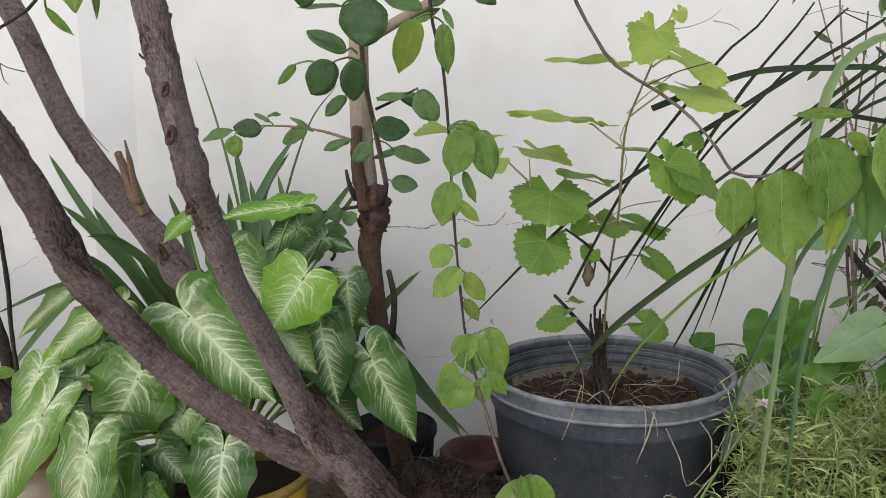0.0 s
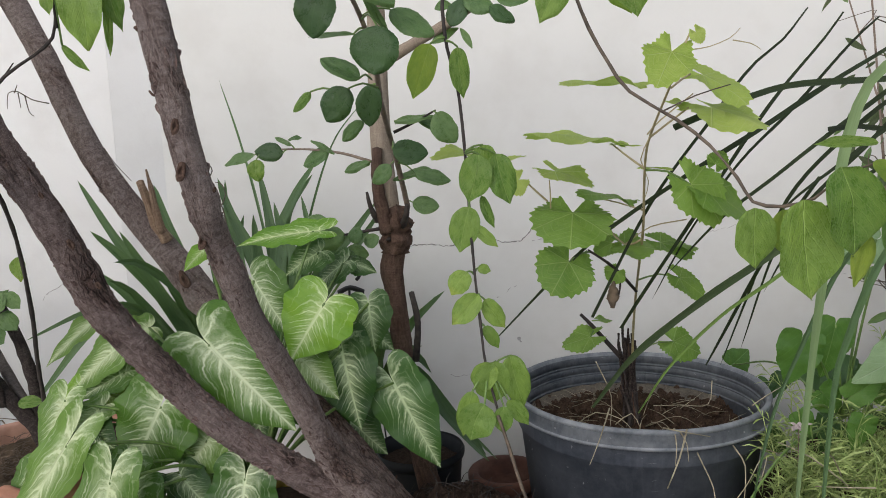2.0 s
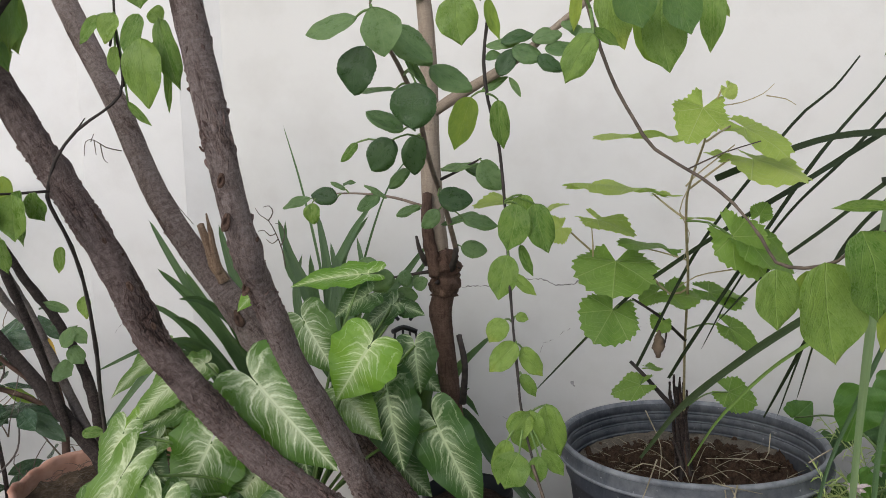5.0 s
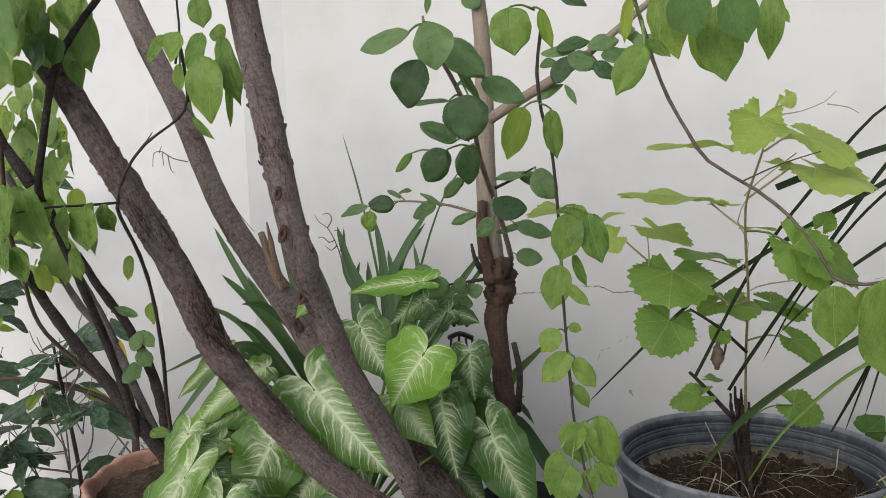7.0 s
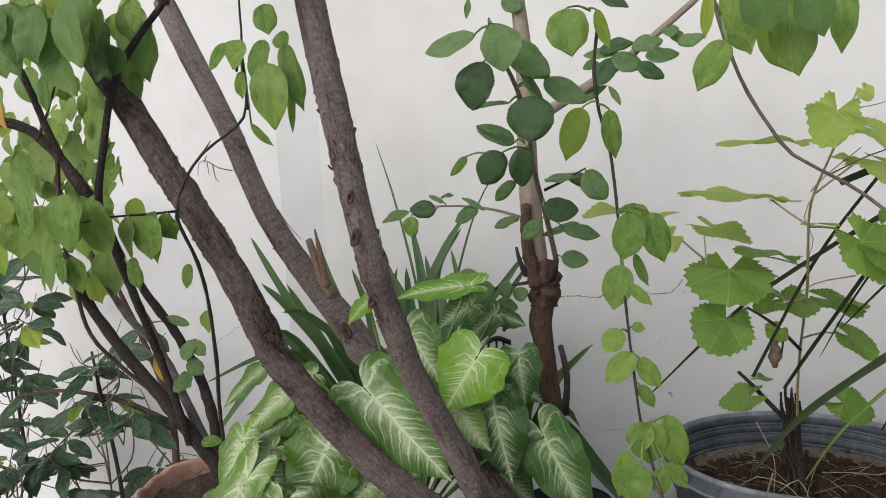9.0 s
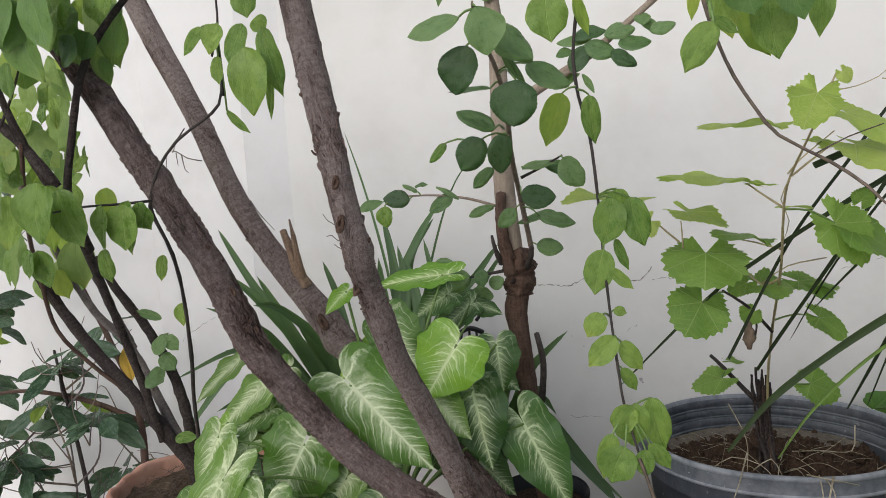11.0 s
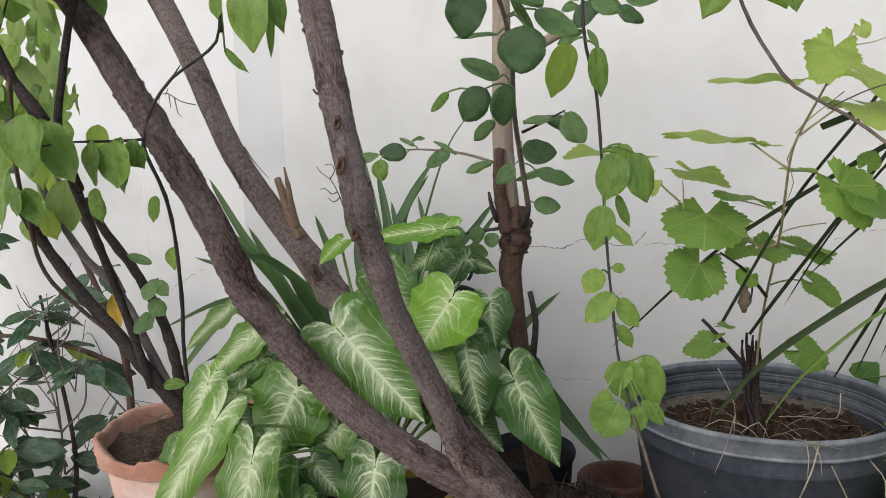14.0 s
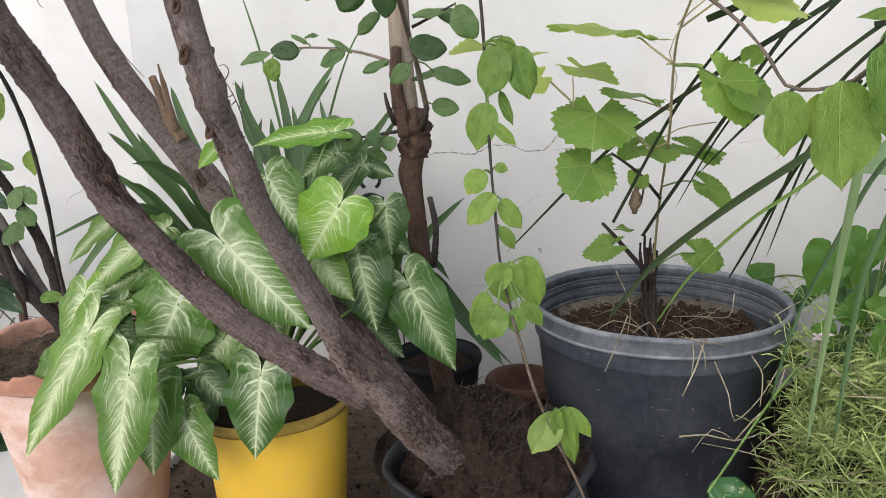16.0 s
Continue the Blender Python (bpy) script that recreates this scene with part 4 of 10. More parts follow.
# ---- pots ----
def big_pot():
    cx, cy, top, R = 0.300, 1.390, 0.362, 0.236
    pot = thing("plant_pot", (cx, cy, 0), "large black plastic nursery pot with a dusty grey rim", "plant pot")
    body = [(0.0, 0.006), (0.176, 0.0), (0.183, 0.008), (0.2165, top - 0.070), (0.2205, top - 0.067), (0.2225, top - 0.062), (0.2235, top - 0.034), (0.2235, top - 0.031)]
    v, f, u = lathe(body, 96, 0.010, (cx, cy, 0))
    part("body", mesh_of("body", v, f, u), BLACK_PLASTIC, pot, "scuffed black plastic body")
    band = [(R - 0.0022, top - 0.0268), (R - 0.0042, top - 0.0250), (R - 0.0046, top - 0.0170), (R - 0.0062, top - 0.0085)]
    v, f, u = lathe(band, 110, 0.010, (cx, cy, 0))
    rim = part("rim", mesh_of("rim", v, f, u), RIM_PLASTIC, pot, "dusty grey rim band")
    edge = [(0.2222, top - 0.0330), (R - 0.006, top - 0.0335), (R - 0.0015, top - 0.0325), (R, top - 0.0300), (R - 0.0008, top - 0.0278), (R - 0.0022, top - 0.0268)]
    v, f, u = lathe(edge, 110, 0.010, (cx, cy, 0))
    part("flange", mesh_of("flange", v, f, u), LIP_PLASTIC, rim, "worn lower edge of the rim, highlight put into pale colour")
    lip = [(R - 0.0062, top - 0.0085), (R - 0.0048, top - 0.0075), (R - 0.0042, top - 0.0030), (R - 0.0056, top - 0.0004), (R - 0.0085, top + 0.0006), (R - 0.0120, top - 0.0002), (R - 0.0138, top - 0.0030), (R - 0.0150, top - 0.0060)]
    v, f, u = lathe(lip, 110, 0.010, (cx, cy, 0))
    part("lip", mesh_of("lip", v, f, u), LIP_PLASTIC, rim, "worn grey lip with its edge highlight in pale colour")
    z, r = top - 0.006, R - 0.0150
    ribs = [(r, z)]
    for gap in (0.017, 0.005, 0.013, 0.004, 0.016, 0.004):
        ribs += [(r, z), (r - 0.0008, z - 0.0008), (r - 0.0008, z - gap + 0.0018), (r + 0.0004, z - gap + 0.0008)]
        z -= gap
        r -= gap * 0.15
    ribs += [(r - 0.005, z - 0.040)]
    v, f, u = lathe(ribs, 110, 0.010, (cx, cy, 0))
    part("inner_wall", mesh_of("inner_wall", v, f, u), RIM_PLASTIC, pot, "ribbed dusty inner wall")
    v, f, u = mound((cx, cy, top - 0.086), 0.206, 0.010, 0.034, 80, 220)
    tagged(part("soil", mesh_of("soil", v, f, u), POT_SOIL, None), "crumbly dry brown soil in the black pot", "soil", "", "stuff")
    verts, faces, n, m = [], [], 90, 14
    for i in range(n + 1):
        a = 0.55 + 3.05 * i / n
        reach = (0.034 + 0.022 * noise.noise(Vector((a * 2.0, 0, 4))) + 0.012 * noise.noise(Vector((a * 7.0, 1, 4)))) * min(1.0, 4.5 * math.sin(math.pi * i / n) + 0.15)
        for j in range(m + 1):
            r = 0.209 - reach * j / m
            q = Vector((r * math.cos(a), r * math.sin(a), 0))
            verts.append((cx + q.x, cy + q.y, top - 0.063 - 0.018 * (j / m) ** 1.6 + 0.003 * noise.noise(q * 60) + 0.002 * noise.noise(q * 190)))
    for i in range(n):
        for j in range(m):
            c = i * (m + 1) + j
            faces.append((c, c + m + 1, c + m + 2, c + 1))
    tagged(part("silt_patch", mesh_of("silt_patch", verts, faces, [(v[0], v[1]) for v in verts]), SILT, None), "pale dried silt washed against the pot wall", "soil", "", "stuff")


def clay_pot(centre, top, R, foot, height):
    """An old flared clay pot with a collar, its top edge worn uneven and chipped."""
    cx, cy = centre
    z0 = top - height
    ob = thing("terracotta_pot", (cx, cy, z0), "weathered pink terracotta pot with a chipped orange collar", "plant pot")
    v, f, u = lathe([(0, z0 + 0.004), (foot - 0.006, z0), (foot, z0 + 0.006), (foot + (R - 0.012 - foot) * 0.55, z0 + height * 0.5), (R - 0.014, top - 0.038)], 72, 0.03, (cx, cy, 0))
    part("body", mesh_of("body", v, f, u), TERRACOTTA, ob, "pink clay body with pale salt stains")
    prof = [(R - 0.016, -0.040), (R - 0.007, -0.038), (R - 0.003, -0.034), (R - 0.004, -0.026), (R - 0.001, -0.018), (R - 0.002, -0.008), (R, -0.003), (R - 0.003, 0.0005), (R - 0.007, 0.0), (R - 0.011, -0.004), (R - 0.013, -0.020), (R - 0.022, -0.060), (R - 0.032, -0.10)]
    seg, verts, faces, uvs = 120, [], [], []
    for i, (r, z) in enumerate(prof):
        for j in range(seg):
            a = 2 * math.pi * j / seg
            q = Vector((math.cos(a) * 2.4, math.sin(a) * 2.4, 2.0))
            worn = 0.013 * noise.noise(q) + 0.004 * noise.noise(q * 3.3) + 0.0012 * noise.noise(q * 9) + 0.008 * math.sin(a) - 0.035 * max(0.0, noise.noise(q * 2.1 + Vector((5, 0, 0))) - 0.22)
            k = 1 + 0.020 * noise.noise(q * 1.1) + 0.020 * noise.noise(Vector((q.x * 3, q.y * 3, z * 90))) + 0.012 * noise.noise(Vector((q.x * 9, q.y * 9, z * 220)))
            verts.append((cx + r * k * math.cos(a), cy + r * k * math.sin(a), top + z + worn * max(0.0, 1 + z / 0.040)))
            uvs.append((a * R, z))
    for i in range(len(prof) - 1):
        for j in range(seg):
            a, b = i * seg + j, i * seg + (j + 1) % seg
            faces.append((a, b, b + seg, a + seg))
    part("rim", mesh_of("rim", verts, faces, uvs), CLAY_COLLAR, ob, "chipped orange-brown clay collar")
    v, f, u = mound((cx, cy, top - 0.030), R - 0.014, 0.010, 0.016, 40, 110, R)
    tagged(part("soil", mesh_of("soil", v, f, u), DRY_SOIL, None), "dry brown soil with root fibres filling the clay pot", "soil", "", "stuff")
    rnd = random.Random(77)
    bits = []
    for i in range(420):
        a, r = rnd.uniform(0, 6.28), (R - 0.024) * math.sqrt(rnd.random())
        q = Vector((cx + r * math.cos(a), cy + r * math.sin(a), top - 0.018 + rnd.uniform(-0.004, 0.005)))
        d = Vector((rnd.gauss(0, 1), rnd.gauss(0, 1), rnd.gauss(0.1, 0.35))).normalized() * rnd.uniform(0.006, 0.028)
        bits.append(tube([q, q + d * 0.5 + Vector((0, 0, 0.003)), q + d], [0.0005, 0.0002], 4, 0.012))
    tagged(part("dry_moss", mesh_of("dry_moss", *join(bits)), TWIG_TAN, None), "dry moss and fibres on the clay pot soil", "moss", "", "stuff")


def pot(name, centre, top, R, foot, height, material, label, lip=0.016, lip_high=0.022, soil=0.03, soil_material_=None, wobble=0.004, wall_thick=0.009, rim_material=None, oval=1.0, lean=0.0):
    """A pot turned round its axis; oval squeezes it from the front, lean lifts one side of its rim."""
    cx, cy = centre
    z0 = top - height

    def bent(verts):
        return [Vector((p[0], cy + (p[1] - cy) * oval, p[2] + lean * (p[0] - cx) * (p[2] - z0) / height)) for p in verts]
    ob = thing(name, (cx, cy, z0), label, "plant pot")
    inner = R - lip
    body = [(0, z0 + 0.004), (foot - 0.006, z0), (foot, z0 + 0.006), (inner, top - lip_high - 0.006)]
    v, f, u = lathe(body, 64, wobble, (cx, cy, 0))
    part("body", mesh_of("body", bent(v), f, u), material, ob)
    rim = [(inner - 0.002, top - lip_high - 0.006), (inner + lip * 0.8, top - lip_high), (R, top - lip_high * 0.7), (R, top - lip_high * 0.25), (R - 0.004, top), (R - wall_thick * 0.7, top + 0.001),
           (R - wall_thick - 0.003, top - 0.004), (inner - wall_thick, top - lip_high - 0.02), (foot + (inner - foot) * (0.4 if soil is not None else 0.07) - wall_thick - 0.004, top - (0.6 if soil is not None else 0.93) * height), (0.0, top - (0.62 if soil is not None else 0.95) * height)]
    v, f, u = lathe(rim, 64, wobble, (cx, cy, 0))
    part("rim", mesh_of("rim", bent(v), f, u), rim_material or material, ob)
    if soil is not None:
        v, f, u = mound((cx, cy, top - soil), inner - wall_thick * 0.6, 0.010, 0.007, 16, 48, R)
        tagged(part("soil", mesh_of("soil", bent(v), f, u), soil_material_ or POT_SOIL, None), "dark crumbly soil filling the " + name.replace("_", " "), "soil", "", "stuff")
    return ob


big_pot()

BLADE_DULL = leaf_material("dull_green_blade", (0.022, 0.038, 0.018), (0.060, 0.090, 0.040), (0.09, 0.12, 0.06), 0.0, 0.01, 0.02, 0.2, gloss=0.55, through=0.12, blemish=0.2, veins_like="none")
DRY_YELLOW = leaf_material("withered_orange_leaf", (0.45, 0.24, 0.03), (0.62, 0.36, 0.06), (0.5, 0.35, 0.1), 0.85, 6.0, 0.07, 0.3, through=0.35, blemish=0.6)
GREEN_BLADE = leaf_material("green_cut_stalk", (0.10, 0.19, 0.04), (0.20, 0.32, 0.08), (0.3, 0.4, 0.15), 0.0, 0.01, 0.02, 0.2, gloss=0.4, through=0.15, blemish=0.1, veins_like="none")


# ---- builders of single things ----
def tree_pot():
    """The torn black pot and the heap of earth in which the forked tree stands."""
    cx, cy = 0.005, 1.080
    v, f, u = mound((cx + 0.022, cy + 0.016, 0.180), 0.138, 0.086, 0.024, 90, 220, 1.0)
    bank = mound((-0.035, 1.205, 0.138), 0.165, 0.088, 0.026, 70, 180, 6.0)
    ridge = mound((-0.010, 1.125, 0.215), 0.098, 0.066, 0.026, 50, 130, 9.0)
    v, f, u = join([(v, f, u), bank, ridge])
    tagged(part("soil_heap", mesh_of("soil_heap", v, f, u), EARTH, None), "heap of dark fibrous earth round the tree base", "soil", "", "stuff")
    torn = thing("torn_pot", (cx, cy, 0), "torn black plastic grow bag sagging round the earth", "plant pot")
    seg = 72
    verts, uvs, faces = [], [], []
    prof = [(0.120, 0.0), (0.138, 0.08), (0.148, 0.15), (0.156, 0.205), (0.164, 0.212), (0.165, 0.217), (0.156, 0.218), (0.146, 0.205), (0.138, 0.15)]
    for i, (r, z) in enumerate(prof):
        for j in range(seg):
            a = 2 * math.pi * j / seg
            q = Vector((math.cos(a) * 2.2, math.sin(a) * 2.2, z * 9))
            k = 1 + 0.06 * noise.noise(q * 0.7) + 0.02 * noise.noise(q * 2.3)
            dz = (0.035 * noise.noise(Vector((math.cos(a) * 1.3, math.sin(a) * 1.3, 5))) - 0.012) * (z / 0.19)
            verts.append((cx + r * k * math.cos(a), cy + r * k * math.sin(a), max(0, z + dz)))
            uvs.append((a * 0.14, z))
    for i in range(len(prof) - 1):
        for j in range(seg):
            a, b = i * seg + j, i * seg + (j + 1) % seg
            faces.append((a, b, b + seg, a + seg))
    part("bag", mesh_of("bag", verts, faces, uvs), DARK_PLASTIC, torn, "crumpled black plastic")
    verts, uvs, faces = [], [], []
    wide, long = 46, 30
    for i in range(long + 1):
        for j in range(wide + 1):
            a, q = math.radians(-92 + 70 * j / wide), i / long
            fold = noise.noise(Vector((a * 6.0, q * 2.6, 3.0))) + 0.55 * abs(noise.noise(Vector((a * 13.0, q * 5.0, 8.0)))) + 0.3 * noise.noise(Vector((a * 30.0, q * 13.0, 1.0)))
            r = 0.150 + 0.022 * math.sin(min(1.0, q * 1.6) * math.pi * 0.5) + 0.008 * fold
            z = 0.205 - 0.100 * q - 0.100 * q * q + 0.012 * fold + 0.008 * math.sin(a * 9)
            verts.append((cx + r * math.cos(a), cy + r * math.sin(a), max(0.01, z)))
            uvs.append((a * 0.15, q * 0.2))
    for i in range(long):
        for j in range(wide):
            n = i * (wide + 1) + j
            faces.append((n, n + wide + 1, n + wide + 2, n + 1))
    part("flap", mesh_of("flap", verts, faces, uvs), BAG_FILM, torn, "creased torn flap of dusty black film")


def root_clods(where):
    """Clods of earth banked against the foot of the trunks."""
    rnd = random.Random(52)
    clods = []
    for _ in range(320):
        p = Vector(where) + Vector((rnd.gauss(0.014, 0.034), rnd.gauss(0.0, 0.026), rnd.gauss(0.0, 0.014)))
        s = rnd.uniform(0.0015, 0.0055)
        clods.append(tube([p, p + Vector((rnd.uniform(-s, s), rnd.uniform(-s, s), s * 0.6)) * 1.6], [s, s * 0.5], 6, 0.02, 1.0, 260))
    tagged(part("earth_clod", mesh_of("earth_clod", *join(clods)), EARTH, None), "dark clods of earth banked against the tree base", "soil", "", "stuff")


def earth_litter():
    """Crumbs, root fibres and dead leaves on the earth round the pots."""
    rnd = random.Random(41)
    crumbs, fibres = [], []
    for i in range(4800):
        if i % 2:
            a, r = rnd.uniform(0, 6.28), 0.135 * math.sqrt(rnd.random())
            x, y = 0.027 + r * math.cos(a), 1.096 + r * math.sin(a)
            if i % 4 == 1:
                a, r = rnd.uniform(0, 6.28), 0.160 * math.sqrt(rnd.random())
                x, y = -0.035 + r * math.cos(a), 1.205 + r * math.sin(a)
            tops = [base + high * (1 - (math.hypot(x - mx, y - my) / reach) ** 2) for mx, my, base, reach, high in ((0.027, 1.096, 0.180, 0.138, 0.086), (-0.035, 1.205, 0.138, 0.165, 0.088), (-0.010, 1.125, 0.215, 0.098, 0.066)) if math.hypot(x - mx, y - my) < reach]
            p = Vector((x, y, max(tops) + rnd.uniform(-0.002, 0.006)))
        else:
            p = Vector((rnd.uniform(-1.3, 0.5), rnd.uniform(0.75, 1.6), 0.004))
        s = rnd.uniform(0.0008, 0.0048) * rnd.uniform(0.3, 1.0)
        crumbs.append(tube([p, p + Vector((rnd.uniform(-s, s), rnd.uniform(-s, s), s * 0.7)) * 1.5], [s, s * 0.5], 5, 0.02, 0.9, 300))
        if i % 11 == 1:
            d = Vector((rnd.gauss(0, 1), rnd.gauss(0, 1), rnd.gauss(0.15, 0.2))).normalized()
            l = rnd.uniform(0.015, 0.06)
            fibres.append(tube([p, p + d * l * 0.5 + Vector((0, 0, 0.006)), p + d * l], [0.0009, 0.0004], 4, 0.012))
    tagged(part("earth_crumbs", mesh_of("earth_crumbs", *join(crumbs)), EARTH, None), "dark crumbs of earth round the pots", "soil", "", "stuff")
    tagged(part("root_fibres", mesh_of("root_fibres", *join(fibres)), TWIG, None), "fine dark root fibres on the earth heap", "roots", "", "stuff")


def wire_hanger():
    """A black wire hanger with a round hook, standing against the wall."""
    x, y, z = -0.286, 1.66, 0.50
    ob = thing("wire_hanger", (x, y, z - 0.45), "black wire pot hanger leaning among the leaves", "hanger")
    ring = [(x + 0.022 * math.sin(a), y, z + 0.045 + 0.022 * math.cos(a)) for a in [i * 0.5 for i in range(-5, 6)]]
    v, f, u = tube(ring, 0.0042, 8, 0.01)
    part("hook", mesh_of("hook", v, f, u), METAL_BLACK, ob)
    v, f, u = tube([(x - 0.028, y, z), (x, y - 0.01, z + 0.012), (x + 0.028, y, z)], 0.006, 8, 0.01)
    part("yoke", mesh_of("yoke", v, f, u), METAL_BLACK, ob)
    for dx in (-0.022, -0.004, 0.012, 0.026):
        v, f, u = tube([(x + dx, y, z + 0.004), (x + dx * 1.7, y - 0.01, z - 0.15), (x + dx * 3.0, y - 0.02, z - 0.45)], (0.0030, 0.0026, 0.0012), 6, 0.03)
        part("wire", mesh_of("wire", v, f, u), METAL_BLACK, ob)


def dry_pod(top, low, wide):
    a, b = Vector(top), Vector(low)
    pts = [a, a.lerp(b, 0.3), a.lerp(b, 0.65), b]
    v, f, u = tube(pts, [0.001, wide * 0.75, wide, wide * 0.35], 14, 0.003, 0.6, 190)
    part("dry_bud", mesh_of("dry_bud", v, f, u), DRY_LEAF, grape, "withered brown hanging bud")


def caudex():
    """The swollen base of the palm and its short neck."""
    c = Vector((0.795, 0.88, 0.0))
    prof = [(0.150, 0.0), (0.185, 0.10), (0.200, 0.22), (0.205, 0.34), (0.198, 0.42), (0.165, 0.50), (0.110, 0.56), (0.070, 0.61), (0.056, 0.72), (0.052, 0.90), (0.050, 1.02), (0.040, 1.10), (0.0, 1.13)]
    line = [(c.x, c.y, z) for r, z in prof]
    pts, rad = smooth_path(line, [r for r, z in prof], 0.02)
    seg, verts, uvs, faces = 60, [], [], []
    for p, r in zip(pts, rad):
        for j in range(seg + 1):
            a = 2 * math.pi * (j % seg) / seg
            d = Vector((math.cos(a), math.sin(a), 0))
            q = p + d * r
            k = 1 + 0.05 * noise.noise(q * 9) + 0.025 * noise.noise(q * 40) + 0.02 * abs(noise.noise(Vector((q.x * 60, q.y * 60, q.z * 90))))
            verts.append(p + d * (r * k))
            uvs.append((a * 0.2, p.z))
    row = seg + 1
    for i in range(len(pts) - 1):
        for j in range(seg):
            faces.append((i * row + j, i * row + j + 1, (i + 1) * row + j + 1, (i + 1) * row + j))
    part("trunk", mesh_of("trunk", verts, faces, uvs), CORK, palm, "swollen tan trunk with cracked corky bark")


def sprig(rnd, base, aim, length, needles, size):
    """A wiry stalk with needle leaves all round."""
    pts = [base]
    d = Vector(aim).normalized()
    for i in range(6):
        d = (d + Vector((rnd.uniform(-0.28, 0.28), rnd.uniform(-0.28, 0.28), rnd.uniform(-0.22, 0.10)))).normalized()
        pts.append(pts[-1] + d * (length / 6))
    line, _ = smooth_path(pts, 1.0, 0.012)
    pieces = [tube(pts, [0.0011, 0.0006], 4, 0.02)]
    V, F, U = [], [], []
    for i in range(needles):
        s = 0.12 + 0.88 * i / needles
        c = line[min(len(line) - 1, int(s * (len(line) - 1)))]
        a = Vector((rnd.gauss(0, 1), rnd.gauss(0, 1), rnd.gauss(0.35, 0.8))).normalized()
        w = a.cross(Vector((rnd.gauss(0, 1), rnd.gauss(0, 1), 0.4))).normalized() * (0.0011 * size)
        l = size * rnd.uniform(0.015, 0.034)
        m = c + a * (l * 0.5) + Vector((0, 0, 0.002))
        e = c + a * l - Vector((0, 0, 0.003))
        n = len(V)
        V += [c, m - w, m + w, e]
        U += [(0.5, 0), (0.3, 0.5), (0.7, 0.5), (0.5, 1)]
        F += [(n, n + 2, n + 1), (n + 1, n + 2, n + 3)]
    pieces.append((V, F, U))
    return join(pieces)


def fern_mass():
    rnd = random.Random(5)
    pieces = []
    for i in range(1350):
        x = rnd.uniform(0.47, 1.05)
        y = rnd.uniform(0.80, 1.34)
        top = 0.41 - 0.22 * max(0, 1.10 - y) + rnd.uniform(-0.05, 0.0) - 0.5 * max(0.0, 0.56 - x)
        z = rnd.uniform(0.05, max(0.10, top - 0.05))
        if math.hypot(x - 0.30, y - 1.39) < 0.245 or math.hypot(x - 0.795, y - 0.88) < 0.19:
            continue
        pieces.append(sprig(rnd, Vector((x, y, z)), (rnd.gauss(-0.05, 0.45), rnd.gauss(-0.6, 0.5), rnd.gauss(0.7, 0.4)), rnd.uniform(0.08, 0.17), 26, rnd.uniform(0.9, 1.5)))
    V, F, U = join(pieces)
    tagged(part("asparagus_fern", mesh_of("asparagus_fern", V, F, U), NEEDLE, None), "tangled mass of pale green needle-leaved fern", "fern", "", "stuff")
    V, F, U = mound((0.80, 1.12, 0.0), 0.36, 0.30, 0.03, 22, 60, 2.0)
    W = mound((0.74, 1.36, 0.0), 0.30, 0.27, 0.03, 22, 60, 4.0)
    V, F, U = join([(V, F, U), W])
    tagged(part("earth_bank", mesh_of("earth_bank", V, F, U), EARTH, None), "dark earth bank under the fern", "soil", "", "stuff")
    pieces = []
    for i in range(110):
        x, y = rnd.uniform(0.47, 0.95), rnd.uniform(0.84, 1.25)
        z = rnd.uniform(0.12, 0.38)
        if math.hypot(x - 0.30, y - 1.39) < 0.245:
            continue
        p = Vector((x, y, z))
        d = Vector((rnd.gauss(0, 1), rnd.gauss(-0.3, 0.6), rnd.gauss(0.1, 0.5))).normalized()
        l = rnd.uniform(0.05, 0.16)
        pieces.append(tube([p, p + d * l * 0.5 + Vector((0, 0, rnd.uniform(-0.01, 0.02))), p + d * l], [0.0012, 0.0006], 4, 0.02))
    V, F, U = join(pieces)
    tagged(part("dry_grass", mesh_of("dry_grass", V, F, U), STRAW, None), "dry bleached grass stalks caught in the fern", "grass", "", "stuff")


